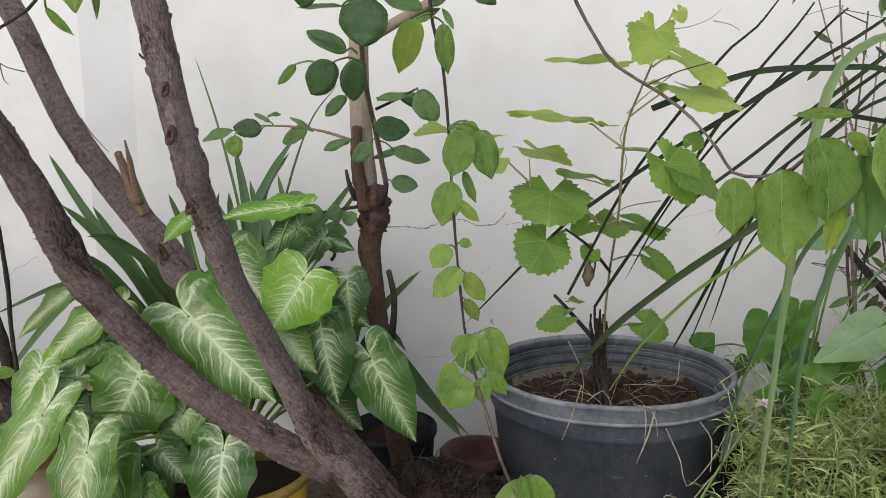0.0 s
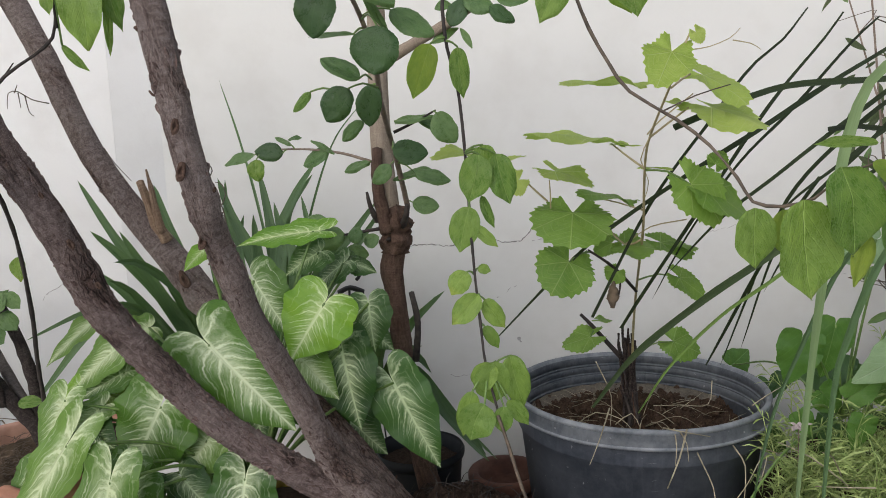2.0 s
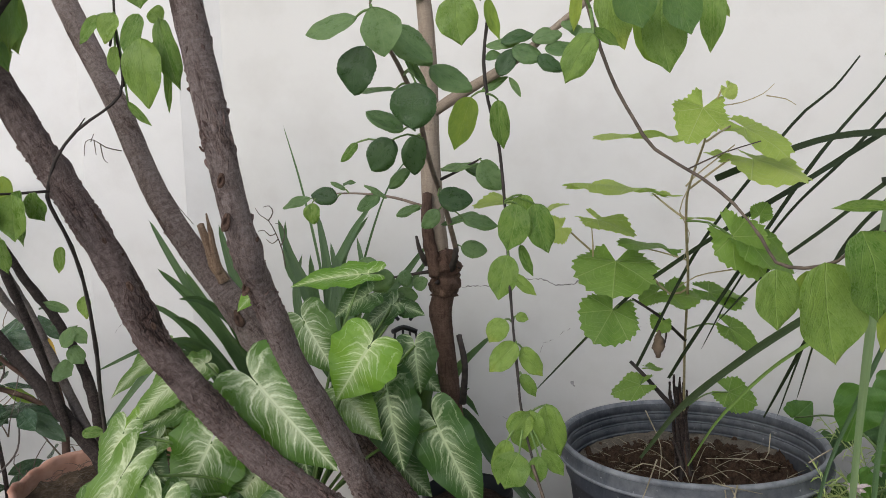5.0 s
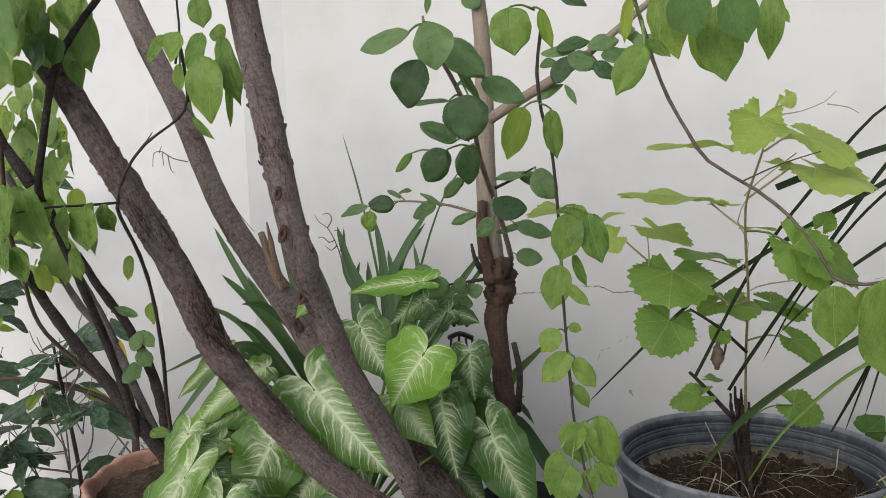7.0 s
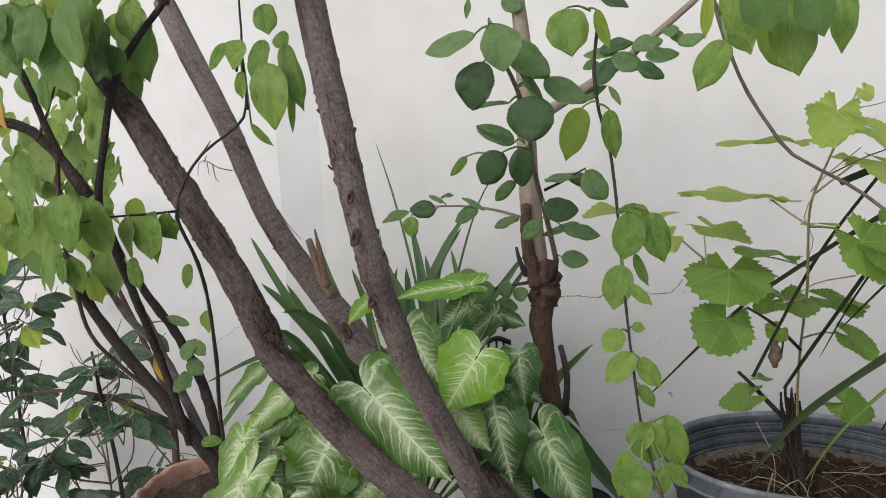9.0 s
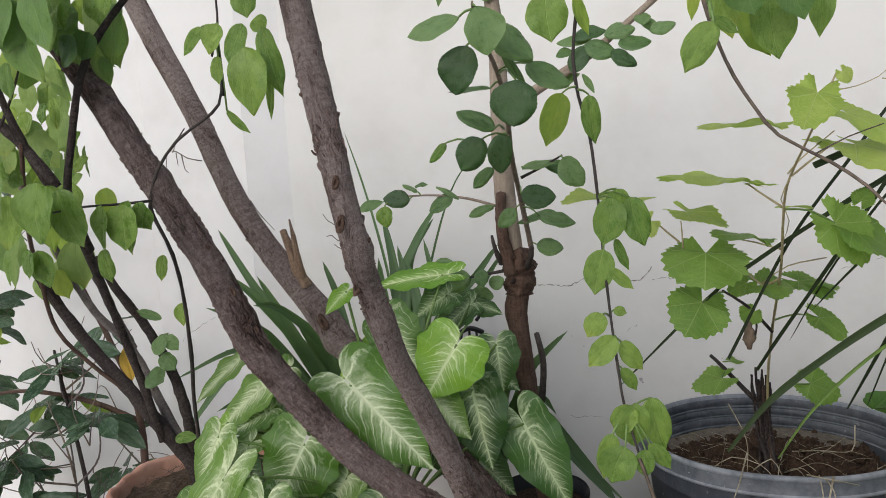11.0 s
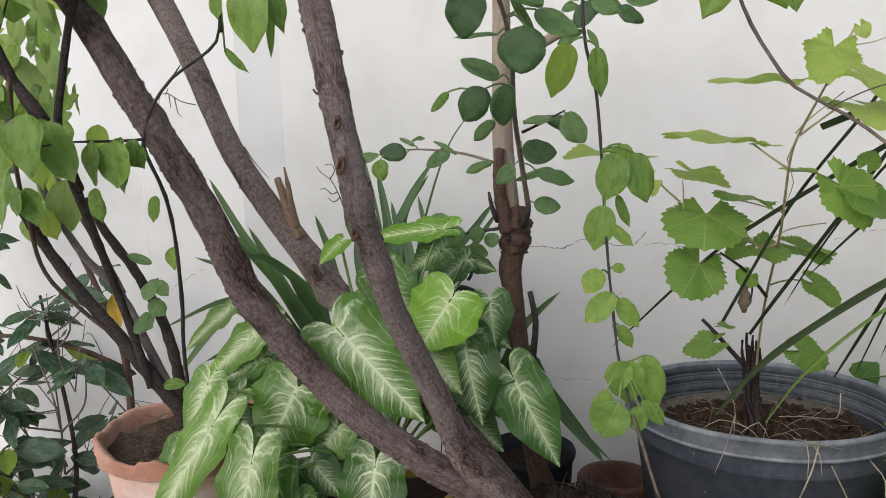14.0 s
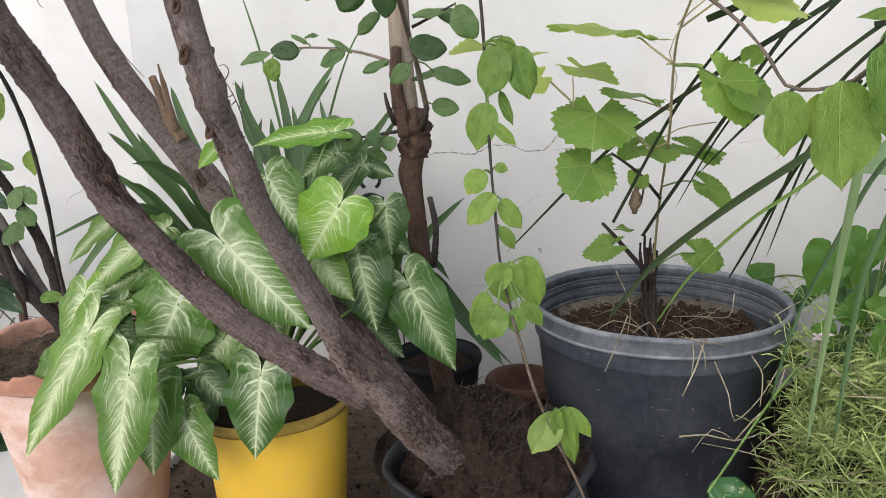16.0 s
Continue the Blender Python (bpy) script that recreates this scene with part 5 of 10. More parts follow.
def twiggy_corner():
    """A thin shrub with limp hanging leaves in the corner by the wall."""
    rnd = random.Random(9)
    ob = thing("wilted_shrub", (0.98, 1.50, 0), "half-wilted thin shrub with limp hanging leaves by the wall", "shrub")
    stem(ob, [(1.15, 1.42, 0.20), (0.98, 1.44, 0.36), (0.86, 1.46, 0.47), (0.76, 1.50, 0.60)], (0.014, 0.006), BARK_DARK, "branch")
    for i in range(22):
        x = 0.80 + 0.019 * i + rnd.uniform(-0.03, 0.03)
        y = 1.50 + rnd.uniform(-0.12, 0.14)
        top = Vector((x + rnd.uniform(-0.10, 0.10), y, rnd.uniform(0.62, 1.25)))
        foot = Vector((1.0 + rnd.uniform(-0.16, 0.16), 1.48, 0.05))
        mid = foot.lerp(top, 0.5) + Vector((rnd.uniform(-0.07, 0.07), 0, 0))
        stem(ob, [foot, mid, top], (0.0045, 0.0013), (TWIG_PALE, TWIG_TAN, TWIG_TAN)[i % 3])
        for k in range(19):
            s = rnd.uniform(0.15, 1.0)
            c = (foot.lerp(mid, s * 2) if s < 0.5 else mid.lerp(top, s * 2 - 1)) + Vector((rnd.uniform(-0.07, 0.07), rnd.uniform(-0.05, 0.03), 0))
            tip = c + Vector((rnd.uniform(-0.04, 0.04), rnd.uniform(-0.02, 0.02), -rnd.uniform(0.012, 0.050)))
            leaf(ob, "oval", c, tip, rnd.uniform(0.006, 0.017), 0.1, rnd.uniform(-0.6, 0.6), DRY_GREEN if rnd.random() < 0.6 else ZIZ_LEAF)
        for k in range(4):
            c = mid.lerp(top, rnd.uniform(-0.4, 1))
            stem(ob, [c, c + Vector((rnd.uniform(-0.08, 0.08), -0.01, rnd.uniform(-0.02, 0.06))), c + Vector((rnd.uniform(-0.09, 0.09), -0.02, rnd.uniform(-0.09, 0.06)))], (0.0012, 0.0005), TWIG_TAN, "twig", 5)
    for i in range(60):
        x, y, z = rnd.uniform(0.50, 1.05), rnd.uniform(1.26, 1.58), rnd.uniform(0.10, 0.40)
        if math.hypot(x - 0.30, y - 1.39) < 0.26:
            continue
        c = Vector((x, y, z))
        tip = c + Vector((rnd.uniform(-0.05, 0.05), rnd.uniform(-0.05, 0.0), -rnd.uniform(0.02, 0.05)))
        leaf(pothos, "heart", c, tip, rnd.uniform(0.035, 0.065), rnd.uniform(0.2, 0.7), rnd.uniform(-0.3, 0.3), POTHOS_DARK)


def umbrella_plants():
    """Dark glossy whorled plants in the far corner."""
    rnd = random.Random(21)
    for px, py, count, lo, hi, spread in [(-1.14, 1.38, 13, 0.04, 0.60, 0.14), (-1.50, 1.48, 16, 0.14, 0.95, 0.24), (-1.27, 1.22, 7, 0.02, 0.28, 0.13), (-1.40, 1.30, 11, 0.05, 0.46, 0.20)]:
        ob = thing("umbrella_plant", (px, py, 0), "dark glossy umbrella plant with whorls of drooping oval leaves", "houseplant", "umbrella plants in the corner")
        main = [Vector((px, py, 0)), Vector((px + 0.03, py, 0.2)), Vector((px - 0.02, py, hi * 0.9))]
        stem(ob, main, (0.007, 0.003), BARK_DARK)
        for i in range(count):
            z = lo + (hi - lo) * (i + rnd.random()) / count
            hub = Vector((px + rnd.uniform(-spread, spread), py + rnd.uniform(-0.16, 0.14), z))
            foot = Vector((px, py, max(0.02, z - rnd.uniform(0.08, 0.25))))
            stem(ob, [foot, foot.lerp(hub, 0.55) + Vector((rnd.uniform(-0.03, 0.03), 0, -0.02)), hub], (0.0026, 0.0014), BARK_GREY if i % 3 else TWIG_PALE)
            n = rnd.randint(5, 8)
            for k in range(n):
                a = 2 * math.pi * k / n + rnd.uniform(-0.3, 0.3)
                d = Vector((math.cos(a), math.sin(a), rnd.uniform(-0.75, 0.10))).normalized()
                l = rnd.uniform(0.055, 0.110)
                leaf(ob, "oval", hub + d * 0.016, hub + d * (0.016 + l), l * rnd.uniform(0.36, 0.50), rnd.uniform(0.25, 0.85), 0.0, RUBBER_LEAF if rnd.random() < 0.90 else BOUG_YELLOW)
            for k in range(2):
                e = hub + Vector((rnd.uniform(-0.12, 0.12), rnd.uniform(-0.05, 0.05), rnd.uniform(-0.05, 0.10)))
                stem(ob, [foot.lerp(hub, 0.6), foot.lerp(e, 0.7), e], (0.0016, 0.0008), (TWIG_TAN, TWIG_PALE)[k % 2], "twig", 5)
        if px == -1.14:
            stem(ob, [(-0.985, 1.42, 0.0), (-0.992, 1.42, 0.21), (-0.997, 1.42, 0.40), (-1.05, 1.42, 0.55), (-1.12, 1.42, 0.70)], (0.0105, 0.0045), BARK_RED, "trunk", 10, label="brown woody trunk")
            stem(ob, [(-0.996, 1.42, 0.37), (-1.10, 1.40, 0.42), (-1.24, 1.38, 0.45), (-1.36, 1.36, 0.44)], (0.0065, 0.0035), BARK_RED, "branch")
            for k in range(7):
                c = Vector((-0.992, 1.42, rnd.uniform(0.05, 0.34)))
                e = c + Vector((rnd.uniform(-0.22, 0.05), rnd.uniform(-0.06, 0.05), rnd.uniform(-0.02, 0.14)))
                stem(ob, [c, c.lerp(e, 0.5) + Vector((0, 0, rnd.uniform(-0.03, 0.03))), e, e + Vector((rnd.uniform(-0.12, 0.03), -0.01, rnd.uniform(-0.06, 0.08)))], (0.0020, 0.0007), (TWIG_PALE, TWIG_TAN)[k % 2], "twig", 5)
            leaf(ob, "oval", (-0.985, 1.38, 0.545), (-0.975, 1.38, 0.470), 0.030, 0.1, 0.2, DRY_YELLOW)


def litter():
    """Straws and crumbs on the soil of the big pot, and over its rim."""
    rnd = random.Random(33)
    pieces = []
    for i in range(70):
        a, r = rnd.uniform(0, 6.28), 0.170 * math.sqrt(rnd.random())
        p = Vector((0.30 + r * math.cos(a), 1.39 + r * math.sin(a), 0.292 + rnd.uniform(0, 0.012)))
        d = Vector((rnd.gauss(0, 1), rnd.gauss(0, 1), rnd.gauss(0.05, 0.18))).normalized()
        l = rnd.uniform(0.02, 0.085)
        pieces.append(tube([p, p + d * l * 0.5 + Vector((rnd.uniform(-0.006, 0.006), rnd.uniform(-0.006, 0.006), 0.004)), p + d * l], [rnd.choice((0.0003, 0.0004, 0.0008)), 0.0002], 4, 0.012))
    for i in range(6):
        a = rnd.uniform(0, 6.28)
        p = Vector((0.30 + 0.02 * math.cos(a), 1.38 + 0.02 * math.sin(a), 0.29))
        pieces.append(tube([p, p + Vector((0.06 * math.cos(a), 0.06 * math.sin(a), 0.03)), p + Vector((0.12 * math.cos(a), 0.12 * math.sin(a), 0.005))], [0.0007, 0.0004], 4, 0.012))
    V, F, U = join(pieces)
    tagged(part("straw_litter", mesh_of("straw_litter", V, F, U), STRAW, None), "dry straw and root fibres scattered on the soil", "straw", "", "stuff")
    pieces = []
    for i in range(2200):
        a, r = rnd.uniform(0, 6.28), 0.195 * math.sqrt(rnd.random())
        s = rnd.uniform(0.001, 0.0105) * rnd.uniform(0.2, 1)
        p = Vector((0.30 + r * math.cos(a), 1.39 + r * math.sin(a), 0.286 + 0.006 * noise.noise(Vector((r * 20, a, 0)))))
        pieces.append(tube([p, p + Vector((rnd.uniform(-s, s), rnd.uniform(-s, s), s))], [s, s * 0.6], 6, 0.02, 0.9, 230))
    V, F, U = join(pieces)
    tagged(part("soil_clods", mesh_of("soil_clods", V, F, U), POT_SOIL, None), "crumbled soil clods in the black pot", "soil", "", "stuff")


# Darker copy of the heart leaf: shade low by the wall put into its green.
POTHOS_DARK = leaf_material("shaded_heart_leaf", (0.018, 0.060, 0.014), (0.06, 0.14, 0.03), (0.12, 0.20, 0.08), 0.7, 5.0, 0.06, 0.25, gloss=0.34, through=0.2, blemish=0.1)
DRY_GREEN = leaf_material("limp_grey_green_leaf", (0.030, 0.040, 0.022), (0.10, 0.12, 0.06), (0.12, 0.13, 0.08), 0.8, 5.0, 0.05, 0.2, gloss=0.5, through=0.2, blemish=0.4)

# ---- the plants ----
clay_pot((-0.628, 1.070), 0.390, 0.150, 0.086, 0.392)
pot("bucket_pot", (-0.322, 1.070), 0.287, 0.116, 0.094, 0.287, YELLOW_PLASTIC, "yellow plastic bucket pot with a dirty split rim", 0.003, 0.012, 0.014, EARTH, 0.014, 0.003, DIRTY_RIM, 0.80, 0.10)
# Earth disc added inside to stand in for the empty pot's dark inner shade.
pot("small_terracotta_pot", (0.052, 1.56), 0.122, 0.082, 0.055, 0.122, TERRACOTTA_DARK, "small dark terracotta pot with a thick rounded rim", 0.010, 0.024, 0.070, EARTH, 0.010, 0.018)
pot("black_pot", (-0.122, 1.470), 0.212, 0.092, 0.070, 0.235, DARK_PLASTIC, "small black plastic pot of earth behind the jujube trunk", 0.006, 0.016, 0.03, EARTH, 0.006, 0.004)

tree = thing("forked_tree", (-0.065, 1.03, 0.15), "forked tree with three bare grey-brown trunks, rough bark", "tree")
FRONT_LINE = [(0.038, 1.120, 0.059), (-0.019, 1.060, 0.171), (-0.057, 1.030, 0.232), (-0.096, 1.000, 0.289), (-0.131, 0.965, 0.358), (-0.163, 0.945, 0.406), (-0.180, 0.913, 0.468), (-0.197, 0.880, 0.533), (-0.219, 0.822, 0.627), (-0.231, 0.770, 0.721), (-0.233, 0.730, 0.790), (-0.263, 0.710, 1.003), (-0.265, 0.695, 1.055), (-0.266, 0.675, 1.124)]
FRONT_RADII = [0.0334, 0.0330, 0.0305, 0.0274, 0.0243, 0.0204, 0.0174, 0.0161, 0.0150, 0.0150, 0.0150, 0.0157, 0.0151, 0.0139]
LOW_LINE = [(-0.152, 0.975, 0.348), (-0.200, 0.955, 0.379), (-0.256, 0.945, 0.419), (-0.310, 0.935, 0.463), (-0.368, 0.925, 0.527), (-0.434, 0.893, 0.632), (-0.463, 0.869, 0.724), (-0.504, 0.854, 0.813), (-0.545, 0.838, 0.895), (-0.584, 0.827, 0.974), (-0.606, 0.822, 1.011), (-0.643, 0.806, 1.090), (-0.674, 0.785, 1.179)]
LOW_RADII = [0.0246, 0.0210, 0.0190, 0.0191, 0.0196, 0.0205, 0.0203, 0.0193, 0.0183, 0.0180, 0.0179, 0.0166, 0.0150]
BACK_LINE = [(-0.04, 1.085, 0.172), (-0.076, 1.1, 0.224), (-0.121, 1.115, 0.272), (-0.17, 1.125, 0.332), (-0.218, 1.13, 0.39), (-0.378, 1.14, 0.557), (-0.431, 1.14, 0.627), (-0.47, 1.14, 0.679), (-0.522, 1.145, 0.745), (-0.579, 1.15, 0.836), (-0.644, 1.16, 0.982), (-0.712, 1.17, 1.112), (-0.764, 1.18, 1.214)]
BACK_RADII = [0.0259, 0.0255, 0.0243, 0.0229, 0.0213, 0.0218, 0.0248, 0.0222, 0.0201, 0.0193, 0.0186, 0.0196, 0.0189]
trunk_front = stem(tree, FRONT_LINE, FRONT_RADII, BARK_FINE, "trunk", seg=36, step=0.006, rough=0.075, lump=38.0, knots=((0.62, 3.4, 0.22, 0.016), (0.70, 3.9, 0.25, 0.013), (0.45, 4.4, 0.18, 0.012), (0.33, 3.2, 0.16, 0.012)), label="rough grey-brown trunk leaning forward")
trunk_low = stem(tree, LOW_LINE, LOW_RADII, BARK, "trunk", seg=36, step=0.006, rough=0.075, lump=38.0, knots=((0.45, 4.2, 0.2, 0.014), (0.65, 4.6, 0.2, 0.016), (0.3, 4.0, 0.18, 0.012)), label="curved low trunk sweeping sideways")
trunk_back = stem(tree, BACK_LINE, BACK_RADII, BARK_FINE, "trunk", seg=24, step=0.009, rough=0.05, lump=38.0, knots=((0.44, 1.0, 0.5, 0.018), (0.42, 4.2, 0.3, 0.016)), label="slimmer trunk behind with a broken side stub")
stem(trunk_back, [(-0.457, 1.12, 0.7), (-0.46, 1.112, 0.738), (-0.461, 1.105, 0.77), (-0.463, 1.1, 0.796)], [0.006, 0.0051, 0.0034, 0.0013], RAW_WOOD, "splinter", seg=8, step=0.006, rough=0.3, label="torn splinter of raw wood")
stem(trunk_back, [(-0.455, 1.13, 0.685), (-0.467, 1.125, 0.715), (-0.475, 1.12, 0.749), (-0.482, 1.115, 0.779)], [0.0103, 0.0086, 0.0073, 0.0055], RAW_WOOD, "stub", seg=10, step=0.008, rough=0.25, label="snapped side branch showing raw tan wood")
bark_ridges(trunk_front, FRONT_LINE, FRONT_RADII, BARK_RED_GREY, 2600, 60)
bark_ridges(trunk_low, LOW_LINE, LOW_RADII, BARK_RED_GREY, 2600, 61)
bark_ridges(trunk_back, BACK_LINE, BACK_RADII, BARK_RED_GREY, 1100, 62)
for trunk, line, radii, count, seed in ((trunk_front, FRONT_LINE, FRONT_RADII, 9, 5), (trunk_low, LOW_LINE, LOW_RADII, 11, 6), (trunk_back, BACK_LINE, BACK_RADII, 6, 7)):
    spurs(trunk, line, radii, count, seed)
knot(trunk_front, (-0.235, 0.707, 0.794), (0.426, -0.904, -0.034), (0.25, 0, 1), 0.0034, BARK_RED)
knot(trunk_front, (-0.234, 0.700, 0.835), (0.427, -0.9, -0.09), (0.25, 0, 1), 0.0028, BARK_RED)
knot(trunk_front, (-0.237, 0.748, 0.724), (0.406, -0.912, 0.06), (0.25, 0, 1), 0.0032, BARK_RED)
knot(trunk_front, (-0.175, 0.895, 0.495), (0.269, -0.915, 0.3), (0.25, 0, 1), 0.0029, BARK_RED)
knot(trunk_front, (-0.156, 0.935, 0.402), (0.233, -0.897, 0.376), (0.25, 0, 1), 0.0035, BARK_RED)
knot(trunk_low, (-0.428, 0.835, 0.716), (0.54, -0.839, 0.057), (-0.5, 0, 1), 0.0025, BARK_RED)
knot(trunk_low, (-0.403, 0.840, 0.667), (0.516, -0.849, 0.11), (-0.5, 0, 1), 0.0019, BARK_RED)
knot(trunk_low, (-0.450, 0.824, 0.773), (0.563, -0.826, -0.004), (-0.5, 0, 1), 0.0016, BARK_RED)
knot(trunk_back, (-0.423, 1.11, 0.627), (0.407, -0.902, 0.146), (-0.4, 0, 1), 0.0051, BARK_RED)
for way, thick in (((0.020, -0.050, -0.075), 0.013), ((0.075, -0.012, -0.055), 0.015), ((-0.075, -0.020, -0.105), 0.010), ((0.060, 0.050, -0.030), 0.012)):
    foot = Vector((-0.048, 1.035, 0.224))
    stem(tree, [foot, foot + Vector(way) * 0.5 + Vector((0, 0, 0.006)), foot + Vector(way)], (thick * 1.5, thick * 0.5), BARK_FINE, "root", seg=14, step=0.006, rough=0.25, label="thick root running into the earth")
tree_pot()
root_clods((-0.020, 1.045, 0.205))

jujube = thing("jujube_tree", (-0.097, 1.36, 0.18), "young jujube tree with a pruned knotty trunk and round glossy leaves", "tree")
stem(jujube, [(-0.079, 1.36, 0.131), (-0.098, 1.345, 0.225), (-0.121, 1.335, 0.392), (-0.131, 1.335, 0.499), (-0.138, 1.335, 0.594), (-0.132, 1.335, 0.641)], [0.0239, 0.0211, 0.0189, 0.0184, 0.0184, 0.0204], BARK_RED, "trunk", seg=20, step=0.01, rough=0.035, lump=50.0, knots=((0.92, 1.0, 0.3, 0.02),), label="dark reddish-brown lower trunk")
stem(jujube, [(-0.132, 1.335, 0.631), (-0.129, 1.333, 0.667), (-0.129, 1.33, 0.694), (-0.137, 1.33, 0.714)], [0.0224, 0.0285, 0.0264, 0.0152], BARK_RED, "knot", seg=28, step=0.004, rough=0.42, lump=70.0, label="swollen knotted pruning scar")
stem(jujube, [(-0.138, 1.335, 0.677), (-0.141, 1.33, 0.73), (-0.147, 1.33, 0.811), (-0.147, 1.325, 0.912), (-0.144, 1.32, 1.01), (-0.145, 1.32, 1.107), (-0.155, 1.32, 1.222)], [0.0184, 0.0193, 0.0188, 0.0177, 0.0161, 0.0141, 0.0121], BARK_TAN, "trunk", seg=18, step=0.012, rough=0.04, lump=40.0, label="smooth tan upper trunk")
stem(jujube, [(-0.141, 1.31, 0.67), (-0.152, 1.305, 0.741), (-0.153, 1.305, 0.786), (-0.151, 1.305, 0.815)], [0.013, 0.011, 0.01, 0.0095], BARK_RED, "stub", seg=10, step=0.008, rough=0.2)
scar = random.Random(14)
for k in range(11):
    a = scar.uniform(-2.9, 0.2)
    p = Vector((-0.131 + 0.024 * math.cos(a), 1.333 + 0.024 * math.sin(a), scar.uniform(0.652, 0.712)))
    out = Vector((math.cos(a), math.sin(a), scar.uniform(-0.2, 0.8))) * scar.uniform(0.005, 0.012)
    stem(jujube, [p, p + out * 0.6, p + out], (scar.uniform(0.003, 0.006), 0.0014), (BARK_RED, TWIG)[k % 2], "spur", 7, 0.004, 0.5)
stem(jujube, [(-0.157, 1.31, 0.69), (-0.165, 1.29, 0.717), (-0.168, 1.28, 0.742)], (0.006, 0.0024), TWIG, "twig")
stem(jujube, [(-0.114, 1.315, 0.68), (-0.103, 1.29, 0.702), (-0.1, 1.28, 0.718)], (0.007, 0.0039), TWIG, "twig")
stem(jujube, [(-0.101, 1.31, 0.438), (-0.093, 1.3, 0.508), (-0.102, 1.3, 0.564)], (0.0065, 0.005), TWIG, "stub")
stem(jujube, [(-0.103, 1.31, 0.712), (-0.106, 1.22, 0.795), (-0.102, 1.08, 0.865), (-0.092, 0.97, 0.92), (-0.09, 0.88, 0.955), (-0.097, 0.83, 0.983), (-0.1, 0.79, 1.006), (-0.099, 0.78, 1.014)], (0.0049, 0.0012), TWIG_PALE, "branch")
stem(jujube, [(-0.159, 1.335, 0.79), (-0.216, 1.335, 0.809), (-0.279, 1.335, 0.819), (-0.34, 1.335, 0.821)], (0.003, 0.0015), TWIG_PALE, "twig")
stem(jujube, [(-0.096, 1.14, 0.836), (-0.066, 1.13, 0.848), (-0.032, 1.13, 0.865)], (0.0026, 0.0013), TWIG, "twig")
stem(jujube, [(-0.147, 1.31, 0.677), (-0.189, 1.29, 0.673), (-0.238, 1.28, 0.666)], (0.0035, 0.0014), TWIG, "twig")
stem(jujube, [(-0.141, 1.32, 0.957), (-0.067, 1.3, 0.993), (-0.004, 1.28, 1.022), (0.052, 1.275, 1.059), (0.131, 1.26, 1.115), (0.205, 1.25, 1.172)], [0.0109, 0.0093, 0.0087, 0.0062, 0.0052, 0.0042], BARK_TAN, "branch", seg=10)
leaf(jujube, "oval", (-0.114, 0.78, 1), (-0.172, 0.78, 0.988), 0.029, 0.35, 0, ZIZ_LEAF, (-0.099, 0.78, 1.006))
leaf(jujube, "oval", (-0.095, 0.77, 1.006), (-0.085, 0.77, 0.957), 0.0446, 0.2, 0, ZIZ_LEAF, (-0.099, 0.78, 1.01))
leaf(jujube, "round", (-0.086, 0.81, 0.995), (-0.041, 0.81, 0.956), 0.0373, 0.3, 0, ZIZ_LEAF, (-0.098, 0.83, 0.986))
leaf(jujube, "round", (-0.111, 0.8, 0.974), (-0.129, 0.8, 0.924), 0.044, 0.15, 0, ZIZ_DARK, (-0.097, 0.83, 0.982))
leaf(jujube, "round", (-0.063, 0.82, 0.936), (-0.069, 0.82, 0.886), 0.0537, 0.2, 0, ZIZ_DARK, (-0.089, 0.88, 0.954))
leaf(jujube, "oval", (-0.099, 0.88, 0.938), (-0.151, 0.88, 0.939), 0.0197, 0.6, 0, ZIZ_LEAF, (-0.089, 0.9, 0.947))
leaf(jujube, "round", (-0.054, 0.86, 0.959), (-0.006, 0.86, 0.932), 0.0359, 0.45, 0, ZIZ_LEAF, (-0.09, 0.88, 0.956))
leaf(jujube, "oval", (-0.082, 0.84, 0.976), (-0.053, 0.84, 0.93), 0.0106, 0.3, 0, ZIZ_LEAF, (-0.093, 0.84, 0.978))
leaf(jujube, "round", (-0.104, 0.93, 0.895), (-0.151, 0.93, 0.922), 0.0264, 0.35, 0, ZIZ_LEAF, (-0.097, 0.97, 0.897))
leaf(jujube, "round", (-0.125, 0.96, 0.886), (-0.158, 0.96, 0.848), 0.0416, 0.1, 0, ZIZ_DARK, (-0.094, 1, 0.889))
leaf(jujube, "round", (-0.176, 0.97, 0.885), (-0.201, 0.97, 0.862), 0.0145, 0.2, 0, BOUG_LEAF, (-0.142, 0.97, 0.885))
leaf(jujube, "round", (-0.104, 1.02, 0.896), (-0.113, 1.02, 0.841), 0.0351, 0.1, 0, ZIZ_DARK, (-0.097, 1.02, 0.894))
leaf(jujube, "round", (-0.128, 1.06, 0.851), (-0.159, 1.06, 0.825), 0.0206, 0.2, 0, ZIZ_LEAF, (-0.108, 1.08, 0.859))
leaf(jujube, "round", (-0.377, 1.335, 0.813), (-0.436, 1.335, 0.8), 0.0241, 0.4, 0, ZIZ_LEAF, (-0.357, 1.335, 0.817))
leaf(jujube, "round", (-0.324, 1.33, 0.814), (-0.376, 1.33, 0.82), 0.036, 0.2, 0, ZIZ_DARK, (-0.318, 1.335, 0.82))
leaf(jujube, "round", (-0.373, 1.33, 0.805), (-0.373, 1.33, 0.765), 0.032, 0.2, 0, BOUG_LEAF, (-0.359, 1.335, 0.819))
leaf(jujube, "round", (-0.308, 1.33, 0.828), (-0.335, 1.33, 0.844), 0.018, 0.7, 0, ZIZ_LEAF, (-0.303, 1.335, 0.82))
leaf(jujube, "round", (-0.313, 1.33, 0.837), (-0.289, 1.33, 0.843), 0.016, 0.6, 0, ZIZ_LEAF)
